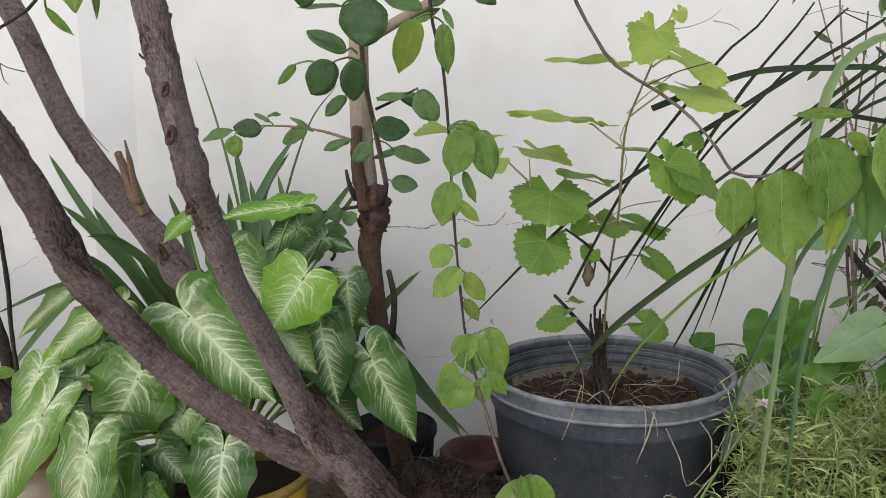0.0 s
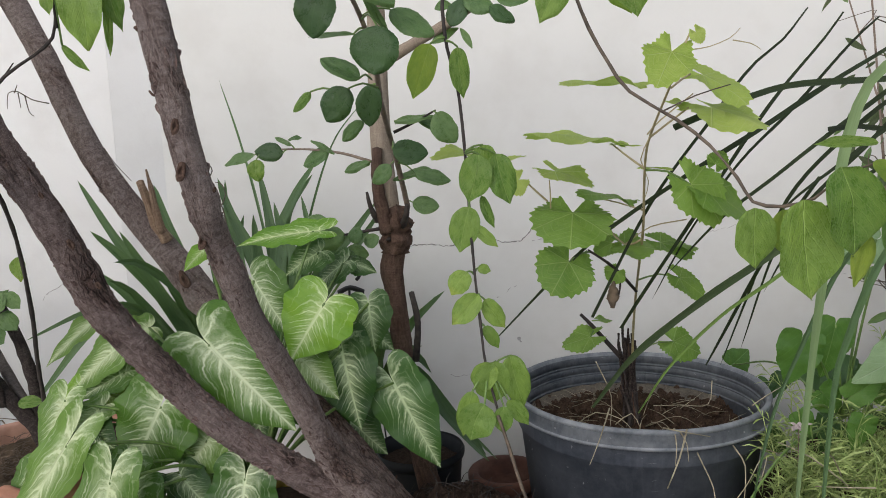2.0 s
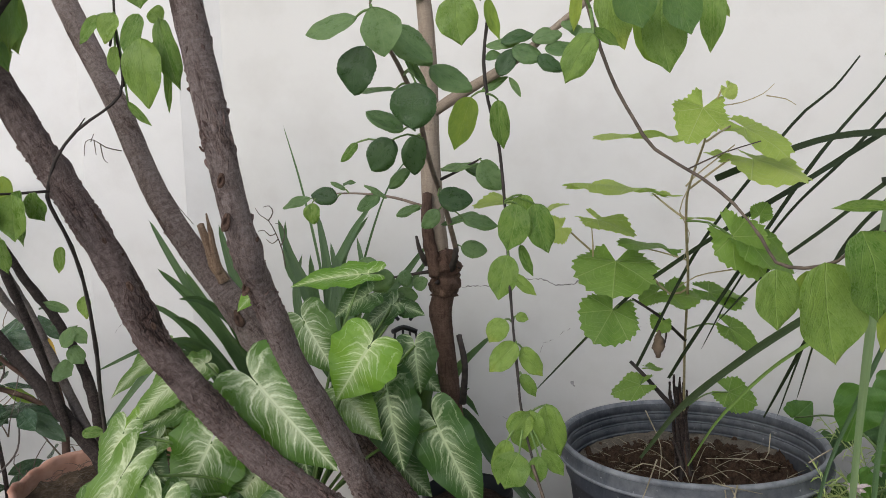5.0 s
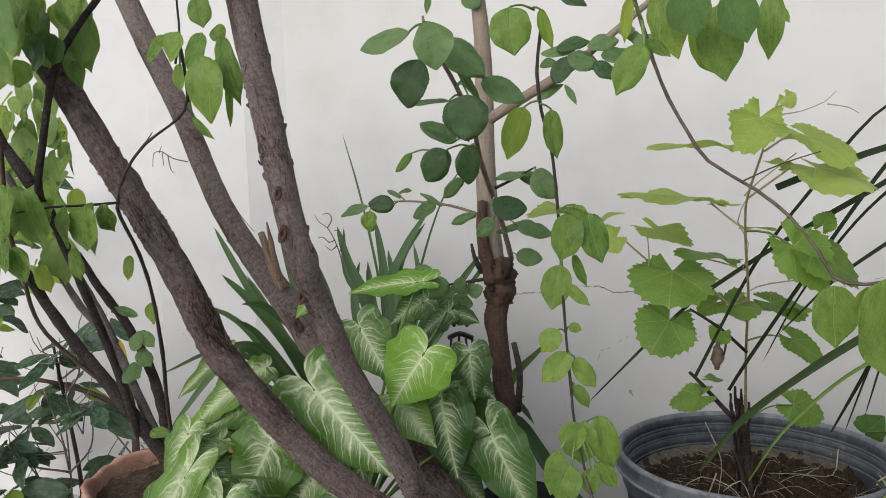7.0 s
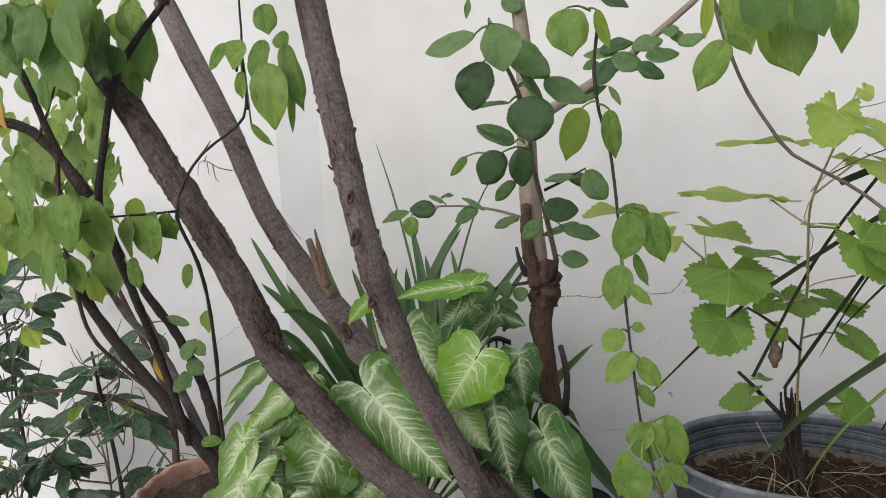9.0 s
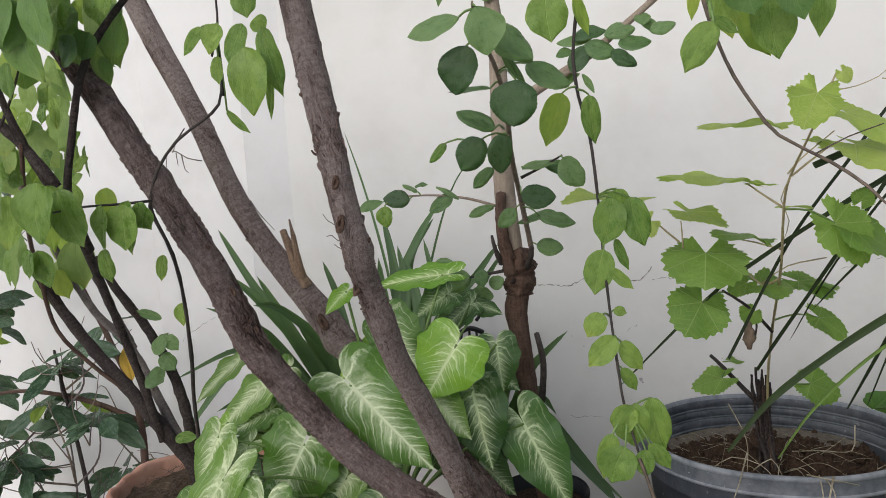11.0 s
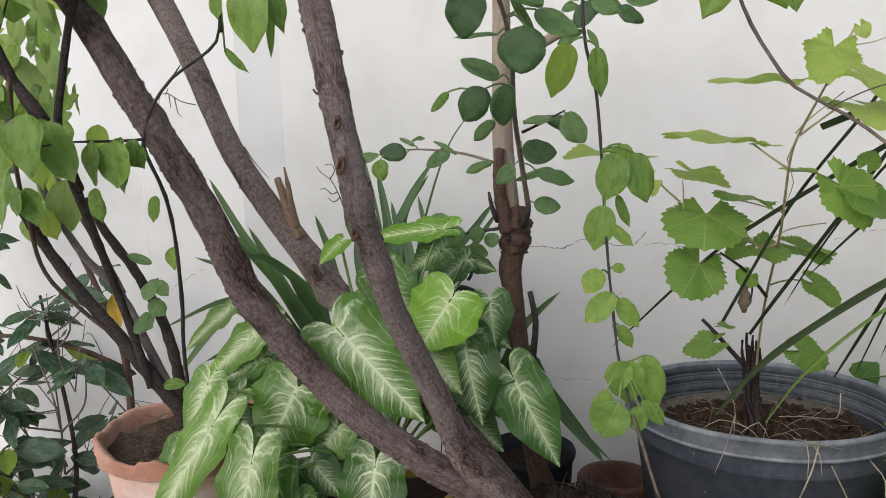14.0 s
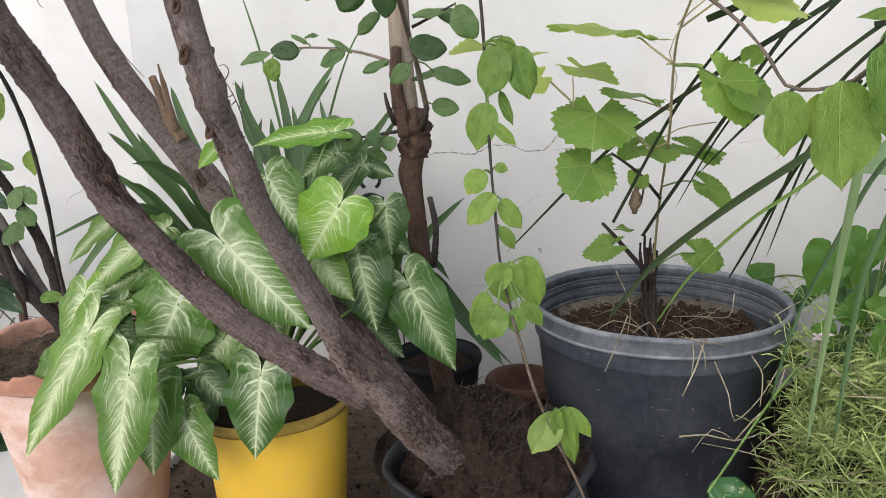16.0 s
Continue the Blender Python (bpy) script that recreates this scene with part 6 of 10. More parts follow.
leaf(jujube, "round", (-0.244, 1.33, 0.814), (-0.29, 1.33, 0.792), 0.034, 0.35, 0, ZIZ_LEAF, (-0.237, 1.335, 0.813))
leaf(jujube, "round", (-0.169, 1.325, 0.793), (-0.216, 1.325, 0.782), 0.0239, 0.5, 0, ZIZ_LEAF, (-0.162, 1.335, 0.791))
leaf(jujube, "round", (-0.272, 1.33, 0.835), (-0.229, 1.33, 0.814), 0.014, 0.7, 0, ZIZ_LEAF)
leaf(jujube, "round", (-0.094, 1.1, 0.812), (-0.043, 1.1, 0.805), 0.0379, 0.15, 0, ZIZ_DARK, (-0.102, 1.18, 0.814))
leaf(jujube, "round", (-0.094, 1.13, 0.852), (-0.036, 1.13, 0.861), 0.0203, 0.5, 0, ZIZ_LEAF, (-0.07, 1.13, 0.846))
leaf(jujube, "round", (-0.031, 1.12, 0.861), (-0.002, 1.12, 0.818), 0.0386, 0.2, 0, ZIZ_LEAF, (-0.036, 1.13, 0.863))
leaf(jujube, "round", (-0.06, 1.15, 0.856), (-0.006, 1.15, 0.833), 0.0259, 0.5, 0, ZIZ_LEAF)
leaf(jujube, "round", (-0.08, 1.24, 0.773), (-0.021, 1.24, 0.76), 0.028, 0.4, 0, ZIZ_LEAF, (-0.104, 1.22, 0.79))
leaf(jujube, "round", (-0.092, 1.29, 0.722), (-0.046, 1.29, 0.714), 0.033, 0.3, 0, ZIZ_LEAF, (-0.106, 1.31, 0.72))
leaf(jujube, "round", (-0.119, 1.24, 0.787), (-0.152, 1.24, 0.759), 0.028, 0.2, 0, ZIZ_LEAF, (-0.104, 1.22, 0.793))
leaf(jujube, "round", (-0.054, 1.26, 0.778), (-0.121, 1.26, 0.765), 0.0246, 0.5, 0, ZIZ_LEAF)
leaf(jujube, "round", (-0.212, 1.28, 0.674), (-0.26, 1.28, 0.652), 0.0424, 0.2, 0, ZIZ_LEAF)
leaf(jujube, "round", (-0.177, 1.27, 0.675), (-0.205, 1.27, 0.668), 0.0287, 0.2, 0, ZIZ_LEAF)
leaf(jujube, "round", (-0.18, 1.29, 0.655), (-0.154, 1.29, 0.665), 0.0272, 0.2, 0, ZIZ_LEAF)
leaf(jujube, "round", (-0.232, 1.26, 0.689), (-0.275, 1.26, 0.697), 0.0322, 0.2, 0, ZIZ_LEAF)
leaf(jujube, "round", (-0.262, 1.29, 0.673), (-0.279, 1.29, 0.639), 0.033, 0.2, 0, ZIZ_LEAF)
leaf(jujube, "round", (-0.201, 1.3, 0.638), (-0.235, 1.3, 0.607), 0.0333, 0.2, 0, ZIZ_LEAF)
leaf(jujube, "round", (-0.215, 1.31, 0.642), (-0.176, 1.31, 0.63), 0.0296, 0.2, 0, ZIZ_LEAF)
leaf(jujube, "round", (0.008, 1.26, 1.048), (0.059, 1.26, 1.03), 0.0379, 0.3, 0, ZIZ_LEAF)
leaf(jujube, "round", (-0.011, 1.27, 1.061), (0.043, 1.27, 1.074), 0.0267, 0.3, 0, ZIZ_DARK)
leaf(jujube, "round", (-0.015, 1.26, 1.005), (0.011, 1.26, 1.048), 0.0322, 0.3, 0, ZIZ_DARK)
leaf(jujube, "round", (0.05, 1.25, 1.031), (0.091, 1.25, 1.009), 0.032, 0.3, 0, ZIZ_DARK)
leaf(jujube, "round", (0.04, 1.26, 1.06), (0.089, 1.26, 1.07), 0.0303, 0.3, 0, ZIZ_LEAF)
leaf(jujube, "round", (0.061, 1.26, 1.044), (0.114, 1.26, 1.046), 0.0322, 0.3, 0, ZIZ_LEAF)
leaf(jujube, "round", (0.111, 1.25, 1.057), (0.151, 1.25, 1.067), 0.0282, 0.3, 0, ZIZ_LEAF)
leaf(jujube, "oval", (-0.038, 1.28, 1.058), (0.021, 1.28, 1.065), 0.0231, 0.3, 0, ZIZ_LEAF)
leaf(jujube, "oval", (-0.048, 1.29, 0.983), (-0.003, 1.29, 1.008), 0.0214, 0.3, 0, ZIZ_LEAF)
leaf(jujube, "oval", (0.001, 1.27, 1.003), (0.02, 1.27, 0.969), 0.0124, 0.3, 0, ZIZ_LEAF)
leaf(jujube, "oval", (0.087, 1.26, 1.079), (0.115, 1.26, 1.083), 0.0246, 0.3, 0, ZIZ_LEAF)
leaf(jujube, "oval", (-0.011, 1.3, 1.158), (0.039, 1.3, 1.136), 0.0235, 0.3, 0, ZIZ_DARK)
leaf(jujube, "oval", (0.126, 1.27, 1.056), (0.096, 1.27, 1.083), 0.021, 0.3, 0, ZIZ_LEAF)
leaf(jujube, "oval", (-0.04, 1.28, 1.036), (-0.012, 1.28, 1.044), 0.0193, 0.3, 0, ZIZ_LEAF)
leaf(jujube, "round", (-0.141, 1.3, 1.153), (-0.175, 1.3, 1.175), 0.0293, 0.25, 0, ZIZ_LEAF)
leaf(jujube, "oval", (-0.236, 1.31, 1.185), (-0.243, 1.31, 1.151), 0.0138, 0.2, 0, ZIZ_LEAF)

climber = thing("climbing_shrub", (-0.641, 1.05, 0.405), "climbing shrub with dark arching stems and drooping pointed leaves", "shrub")
stem(climber, [(-0.628, 1.05, 0.386), (-0.64, 1.05, 0.414), (-0.675, 1.05, 0.455), (-0.736, 1.04, 0.541), (-0.788, 1.03, 0.612), (-0.829, 1.02, 0.678), (-0.863, 1, 0.762), (-0.896, 0.98, 0.848)], (0.0136, 0.0067), BARK_DARK, "stem", 10, 0.009, 0.20)
stem(climber, [(-0.651, 1.06, 0.425), (-0.695, 1.07, 0.497), (-0.737, 1.08, 0.571), (-0.775, 1.09, 0.617), (-0.818, 1.09, 0.656), (-0.855, 1.08, 0.725), (-0.867, 1.05, 0.803), (-0.868, 1, 0.893)], (0.0081, 0.005), BARK_GREY, "stem", 10, 0.009, 0.20)
stem(climber, [(-0.639, 1.06, 0.421), (-0.66, 1.06, 0.54), (-0.695, 1.05, 0.63), (-0.724, 1.03, 0.692), (-0.742, 1, 0.758)], (0.0089, 0.0061), BARK_DARK, "stem", 10, 0.009, 0.20)
stem(climber, [(-0.75, 1.085, 0.599), (-0.773, 1.07, 0.669), (-0.795, 1.05, 0.737), (-0.812, 1.03, 0.793)], (0.0046, 0.0031), BARK_GREY, "stem", 10, 0.009, 0.20)
stem(climber, [(-0.618, 1.04, 0.414), (-0.597, 1, 0.538), (-0.576, 0.97, 0.598), (-0.542, 0.91, 0.698), (-0.521, 0.86, 0.764), (-0.527, 0.835, 0.816), (-0.525, 0.83, 0.836), (-0.512, 0.83, 0.871), (-0.488, 0.84, 0.906), (-0.451, 0.84, 0.927), (-0.427, 0.84, 0.945), (-0.421, 0.84, 0.972)], (0.0032, 0.0016), TWIG, "stem", rough=0.3)
stem(climber, [(-0.488, 0.84, 0.906), (-0.479, 0.845, 0.921)], (0.0013, 0.0006), TWIG, "twig")
stem(climber, [(-0.524, 0.83, 0.834), (-0.548, 0.8, 0.832), (-0.565, 0.76, 0.831), (-0.575, 0.72, 0.826)], (0.0019, 0.0011), TWIG, "twig")
stem(climber, [(-0.409, 0.8, 0.994), (-0.388, 0.78, 1.021), (-0.382, 0.77, 1.05), (-0.37, 0.75, 1.086)], (0.0015, 0.0011), TWIG, "twig")
stem(climber, [(-0.415, 0.83, 0.953), (-0.41, 0.82, 0.977), (-0.396, 0.79, 1.017)], (0.0016, 0.0012), TWIG, "twig")
stem(climber, [(-0.679, 0.91, 0.775), (-0.645, 0.84, 0.828), (-0.617, 0.8, 0.86), (-0.606, 0.8, 0.909), (-0.594, 0.8, 0.958), (-0.57, 0.79, 0.999), (-0.534, 0.78, 1.034), (-0.48, 0.77, 1.075), (-0.425, 0.76, 1.115)], (0.0052, 0.0038), BARK_DARK, "stem", 10, 0.009, 0.20)
stem(climber, [(-0.683, 1.04, 0.456), (-0.705, 1.02, 0.584), (-0.704, 0.95, 0.738), (-0.69, 0.89, 0.833), (-0.689, 0.86, 0.873), (-0.73, 0.86, 0.922), (-0.764, 0.85, 0.959), (-0.81, 0.84, 0.974), (-0.867, 0.84, 0.986)], (0.0064, 0.0071), BARK_DARK, "stem", 10, 0.009, 0.20)
stem(climber, [(-0.698, 0.9, 0.833), (-0.707, 0.87, 0.874), (-0.728, 0.85, 0.944), (-0.738, 0.83, 1.011), (-0.749, 0.81, 1.068), (-0.759, 0.8, 1.125)], (0.0062, 0.0037), BARK_DARK, "stem", 10, 0.009, 0.20)
stem(climber, [(-0.728, 1.04, 0.530), (-0.776, 1.015, 0.585), (-0.806, 0.98, 0.650), (-0.792, 0.94, 0.735), (-0.760, 0.89, 0.815), (-0.721, 0.85, 0.921)], (0.0034, 0.0030), BARK_RED, "stem")
stem(climber, [(-0.752, 0.85, 0.942), (-0.719, 0.84, 0.981), (-0.694, 0.83, 1.014)], (0.002, 0.0013), TWIG, "twig")
stem(climber, [(-0.48, 0.77, 1.075), (-0.34, 0.74, 1.34), (-0.12, 0.82, 1.46), (-0.006, 0.955, 1.152), (-0.006, 0.955, 1.071)], (0.007, 0.0035), TWIG, "stem")
stem(climber, [(-0.12, 0.82, 1.46), (0.02, 0.72, 1.40), (0.106, 0.72, 1.054), (0.113, 0.7, 0.995)], (0.006, 0.0045), TWIG, "stem")
stem(climber, [(0.004, 0.955, 1.037), (0.001, 0.955, 1.017), (-0.004, 0.955, 0.976), (0, 0.955, 0.928), (0.01, 0.957, 0.886), (0.015, 0.957, 0.836), (0.018, 0.955, 0.78), (0.02, 0.95, 0.737), (0.024, 0.935, 0.667), (0.03, 0.92, 0.598), (0.036, 0.9, 0.547), (0.05, 0.875, 0.496), (0.064, 0.865, 0.442)], (0.0024, 0.0015), TWIG, "stem", rough=0.35)
stem(climber, [(0.049, 0.87, 0.496), (0.062, 0.865, 0.456), (0.075, 0.86, 0.41), (0.101, 0.855, 0.348), (0.124, 0.85, 0.301), (0.144, 0.85, 0.249)], (0.0022, 0.0018), TWIG_TAN, "stem")
leaf(climber, "ovate", (-0.564, 0.820, 1.095), (-0.542, 0.810, 0.998), 0.0464, 0.15, 0.00, BOUG_PALE)
leaf(climber, "ovate", (-0.578, 0.830, 1.032), (-0.559, 0.820, 0.979), 0.0216, 0.30, 0.30, BOUG_PALE)
leaf(climber, "ovate", (-0.592, 0.800, 1.045), (-0.577, 0.790, 1.001), 0.0354, 0.30, 0.00, BOUG_LEAF)
leaf(climber, "ovate", (-0.574, 0.740, 1.075), (-0.569, 0.730, 1.005), 0.0417, 0.15, 0.00, BOUG_LEAF)
leaf(climber, "ovate", (-0.655, 0.760, 1.090), (-0.640, 0.750, 1.020), 0.0301, 0.20, -0.20, BOUG_LEAF)
leaf(climber, "ovate", (-0.591, 0.830, 1.092), (-0.593, 0.820, 1.058), 0.0254, 0.30, 0.00, BOUG_YELLOW)
leaf(climber, "ovate", (-0.019, 0.94, 0.932), (-0.043, 0.94, 0.868), 0.0301, 0.12, 0, BOUG_YELLOW, (-0.002, 0.945, 0.939))
leaf(climber, "ovate", (0.013, 0.95, 0.928), (0.018, 0.95, 0.867), 0.0217, 0.12, 0, BOUG_LEAF, (0, 0.945, 0.935))
leaf(climber, "ovate", (0.035, 0.93, 0.799), (0.02, 0.93, 0.741), 0.034, 0.12, 0, BOUG_LEAF, (0.018, 0.945, 0.8))
leaf(climber, "ovate", (0.04, 0.94, 0.81), (0.047, 0.94, 0.771), 0.0272, 0.12, 0, BOUG_LEAF, (0.018, 0.945, 0.802))
leaf(climber, "ovate", (0.055, 0.935, 0.799), (0.071, 0.935, 0.737), 0.0314, 0.12, 0, BOUG_LEAF, (0.019, 0.945, 0.804))
leaf(climber, "ovate", (0.036, 0.95, 0.748), (0.051, 0.95, 0.707), 0.0116, 0.12, 0, BOUG_LEAF, (0.02, 0.945, 0.751))
leaf(climber, "ovate", (0.021, 0.94, 0.736), (0.007, 0.94, 0.679), 0.033, 0.12, 0, BOUG_LEAF, (0.021, 0.945, 0.741))
leaf(climber, "ovate", (0.027, 0.94, 0.712), (0.055, 0.94, 0.685), 0.0129, 0.12, 0, BOUG_LEAF, (0.022, 0.945, 0.712))
leaf(climber, "ovate", (0.016, 0.93, 0.657), (-0.005, 0.93, 0.628), 0.0241, 0.12, 0, BOUG_LEAF, (0.024, 0.945, 0.651))
leaf(climber, "ovate", (0.029, 0.93, 0.661), (0.045, 0.93, 0.657), 0.0106, 0.12, 0, BOUG_LEAF, (0.024, 0.945, 0.651))
leaf(climber, "ovate", (0.03, 0.92, 0.63), (-0.005, 0.92, 0.593), 0.0252, 0.12, 0, BOUG_LEAF, (0.027, 0.945, 0.622))
leaf(climber, "ovate", (0.036, 0.925, 0.623), (0.061, 0.925, 0.586), 0.0211, 0.12, 0, BOUG_LEAF, (0.027, 0.945, 0.622))
leaf(climber, "ovate", (0.035, 0.92, 0.591), (0.052, 0.92, 0.562), 0.014, 0.12, 0, BOUG_LEAF, (0.03, 0.945, 0.584))
leaf(climber, "ovate", (0.048, 0.885, 0.557), (0.044, 0.885, 0.503), 0.0378, 0.12, 0, BOUG_LEAF, (0.039, 0.897, 0.541))
leaf(climber, "ovate", (0.065, 0.89, 0.562), (0.081, 0.89, 0.498), 0.0298, 0.12, 0, BOUG_LEAF, (0.039, 0.897, 0.541))
leaf(climber, "ovate", (0.046, 0.885, 0.554), (0.024, 0.885, 0.518), 0.027, 0.12, 0, BOUG_LEAF, (0.039, 0.897, 0.541))
leaf(climber, "ovate", (0.02, 0.875, 0.524), (0.007, 0.875, 0.468), 0.0227, 0.12, 0, BOUG_LEAF, (0.039, 0.897, 0.541))
leaf(climber, "ovate", (0.034, 0.87, 0.51), (0.016, 0.87, 0.465), 0.0371, 0.12, 0, BOUG_LEAF, (0.039, 0.897, 0.541))
leaf(climber, "ovate", (0.056, 0.87, 0.507), (0.055, 0.87, 0.473), 0.0199, 0.12, 0, BOUG_LEAF, (0.039, 0.897, 0.541))
leaf(climber, "ovate", (0.061, 0.875, 0.513), (0.085, 0.875, 0.481), 0.016, 0.12, 0, BOUG_LEAF, (0.039, 0.897, 0.541))
leaf(climber, "ovate", (0.1, 0.855, 0.386), (0.072, 0.855, 0.328), 0.0315, 0.1, 0.15, BOUG_PALE, (0.092, 0.858, 0.372))
leaf(climber, "ovate", (0.11, 0.86, 0.389), (0.123, 0.86, 0.31), 0.0209, 0.1, 0, BOUG_LEAF, (0.092, 0.858, 0.372))
leaf(climber, "ovate", (0.113, 0.86, 0.388), (0.142, 0.86, 0.348), 0.016, 0.1, 0, BOUG_LEAF, (0.092, 0.858, 0.372))
leaf(climber, "ovate", (0.1, 0.85, 0.392), (0.104, 0.85, 0.351), 0.0133, 0.1, 0, BOUG_LEAF, (0.092, 0.858, 0.372))
leaf(climber, "ovate", (-0.032, 0.93, 1.052), (-0.028, 0.93, 0.994), 0.0458, 0.12, 0, BOUG_LEAF, (-0.005, 0.955, 1.051))
leaf(climber, "ovate", (0.003, 0.95, 1.05), (0.017, 0.95, 1.001), 0.0142, 0.12, 0, BOUG_YELLOW, (-0.007, 0.955, 1.054))
stem(climber, [(0.112, 0.72, 1.01), (0.113, 0.72, 1), (0.129, 0.72, 0.94), (0.142, 0.715, 0.904), (0.157, 0.705, 0.873), (0.172, 0.69, 0.847), (0.207, 0.672, 0.821), (0.229, 0.655, 0.799), (0.245, 0.635, 0.773), (0.252, 0.62, 0.755), (0.268, 0.605, 0.752), (0.287, 0.595, 0.758), (0.301, 0.585, 0.774), (0.318, 0.575, 0.782)], [0.0016, 0.0016, 0.0016, 0.0016, 0.0015, 0.0015, 0.0013, 0.0013, 0.0012, 0.0012, 0.0011, 0.0011, 0.0010, 0.0009], TWIG_TAN, "stem", rough=0.45, knots=((0.12, 1.0, 0.7, 0.004), (0.26, 3.0, 0.7, 0.004), (0.41, 4.0, 0.8, 0.004), (0.58, 2.0, 0.7, 0.004), (0.72, 4.5, 0.7, 0.004), (0.86, 3.0, 0.8, 0.004)))
stem(climber, [(0.198, 0.68, 0.829), (0.23, 0.7, 0.842), (0.267, 0.73, 0.852)], (0.0007, 0.0005), TWIG_TAN, "twig")
leaf(climber, "ovate", (0.247, 0.6, 0.752), (0.249, 0.6, 0.706), 0.0287, 0.3, 0.1, BOUG_LEAF)
leaf(climber, "ovate", (0.276, 0.585, 0.758), (0.285, 0.585, 0.684), 0.0409, 0.3, 0.1, BOUG_LEAF)
leaf(climber, "ovate", (0.271, 0.612, 0.749), (0.28, 0.612, 0.712), 0.0241, 0.3, 0.1, BOUG_YELLOW)
leaf(climber, "ovate", (0.292, 0.565, 0.781), (0.308, 0.565, 0.718), 0.0401, 0.3, 0.1, BOUG_LEAF)
leaf(climber, "ovate", (0.332, 0.575, 0.773), (0.341, 0.575, 0.699), 0.0238, 0.3, 0.1, BOUG_DARK)
leaf(climber, "ovate", (0.333, 0.555, 0.788), (0.35, 0.555, 0.726), 0.0279, 0.3, 0.1, BOUG_LEAF)
leaf(climber, "ovate", (0.315, 0.57, 0.783), (0.337, 0.57, 0.768), 0.0121, 0.3, 0.1, BOUG_YELLOW)
leaf(climber, "ovate", (0.313, 0.56, 0.796), (0.272, 0.56, 0.798), 0.0071, 0.3, 0.1, BOUG_LEAF)
leaf(climber, "ovate", (0.323, 0.59, 0.732), (0.316, 0.59, 0.692), 0.015, 0.3, 0.1, BOUG_YELLOW)
leaf(climber, "ovate", (0.139, 0.78, 1.017), (0.155, 0.78, 0.949), 0.0311, 0.12, 0, BOUG_LEAF)
leaf(climber, "ovate", (0.159, 0.75, 1.008), (0.168, 0.75, 0.962), 0.0374, 0.12, -0.45, BOUG_DARK)
leaf(climber, "ovate", (0.19, 0.79, 0.998), (0.198, 0.79, 0.925), 0.0365, 0.12, 0, BOUG_LEAF)
leaf(climber, "ovate", (0.2, 0.755, 1.003), (0.213, 0.755, 0.954), 0.031, 0.12, 0, BOUG_DARK)
leaf(climber, "ovate", (0.241, 0.8, 1.008), (0.236, 0.8, 0.945), 0.021, 0.12, -0.27, BOUG_LEAF)
leaf(climber, "ovate", (0.11, 0.69, 0.988), (0.105, 0.69, 0.951), 0.0094, 0.12, -0.09, BOUG_YELLOW, (0.12, 0.7, 0.971))
leaf(climber, "ovate", (0.122, 0.68, 0.946), (0.096, 0.68, 0.907), 0.0236, 0.12, -0.09, BOUG_LEAF, (0.12, 0.7, 0.971))
leaf(climber, "ovate", (0.121, 0.69, 0.952), (0.144, 0.69, 0.937), 0.0086, 0.12, 0.09, BOUG_LEAF, (0.12, 0.7, 0.971))
leaf(climber, "ovate", (0.257, 0.85, 1.005), (0.265, 0.85, 0.987), 0.0074, 0.12, -0.45, BOUG_LEAF)
leaf(climber, "ovate", (0.177, 0.83, 0.998), (0.197, 0.83, 0.935), 0.0311, 0.12, -0.45, BOUG_YELLOW)
stem(climber, [(0.117, 0.71, 1.011), (0.167, 0.78, 1.022), (0.218, 0.8, 1.019), (0.258, 0.83, 1.011)], (0.0018, 0.0012), TWIG_TAN, "twig")
leaf(climber, "ovate", (-0.66, 0.72, 0.912), (-0.634, 0.72, 0.866), 0.0418, 0.15, -0.35, BOUG_LEAF)
leaf(climber, "ovate", (-0.628, 0.7, 0.88), (-0.638, 0.7, 0.809), 0.048, 0.15, -0.35, BOUG_LEAF)
leaf(climber, "ovate", (-0.574, 0.7, 0.86), (-0.58, 0.7, 0.792), 0.048, 0.15, -0.07, BOUG_LEAF)
leaf(climber, "ovate", (-0.576, 0.73, 0.851), (-0.549, 0.73, 0.785), 0.0372, 0.15, 0, BOUG_LEAF)
leaf(climber, "ovate", (-0.543, 0.76, 0.832), (-0.552, 0.76, 0.781), 0.0281, 0.15, -0.35, BOUG_LEAF)
leaf(climber, "ovate", (-0.516, 0.76, 0.83), (-0.519, 0.76, 0.777), 0.0388, 0.15, 0, BOUG_LEAF)
leaf(climber, "ovate", (-0.518, 0.79, 0.832), (-0.507, 0.79, 0.798), 0.0306, 0.15, -0.35, BOUG_LEAF)
leaf(climber, "ovate", (-0.698, 0.74, 0.862), (-0.715, 0.74, 0.831), 0.0325, 0.15, 0, BOUG_YELLOW)
leaf(climber, "ovate", (-0.642, 0.74, 0.875), (-0.628, 0.74, 0.861), 0.0195, 0.15, -0.35, BOUG_LEAF)
leaf(climber, "ovate", (-0.698, 0.76, 1.07), (-0.688, 0.76, 1.007), 0.0334, 0.15, -0.35, BOUG_DARK)
leaf(climber, "ovate", (-0.612, 0.72, 1.079), (-0.624, 0.72, 1.014), 0.0405, 0.15, 0, BOUG_DARK)
leaf(climber, "ovate", (-0.56, 0.7, 1.071), (-0.546, 0.7, 0.996), 0.0492, 0.15, -0.35, BOUG_DARK)
leaf(climber, "ovate", (-0.613, 0.74, 1.058), (-0.591, 0.74, 0.974), 0.0573, 0.15, -0.35, BOUG_DARK)
leaf(climber, "ovate", (-0.588, 0.78, 1.058), (-0.582, 0.78, 1.04), 0.0412, 0.15, 0, BOUG_DARK)
leaf(climber, "ovate", (-0.555, 0.76, 1.023), (-0.582, 0.76, 0.996), 0.0401, 0.15, -0.35, BOUG_DARK)
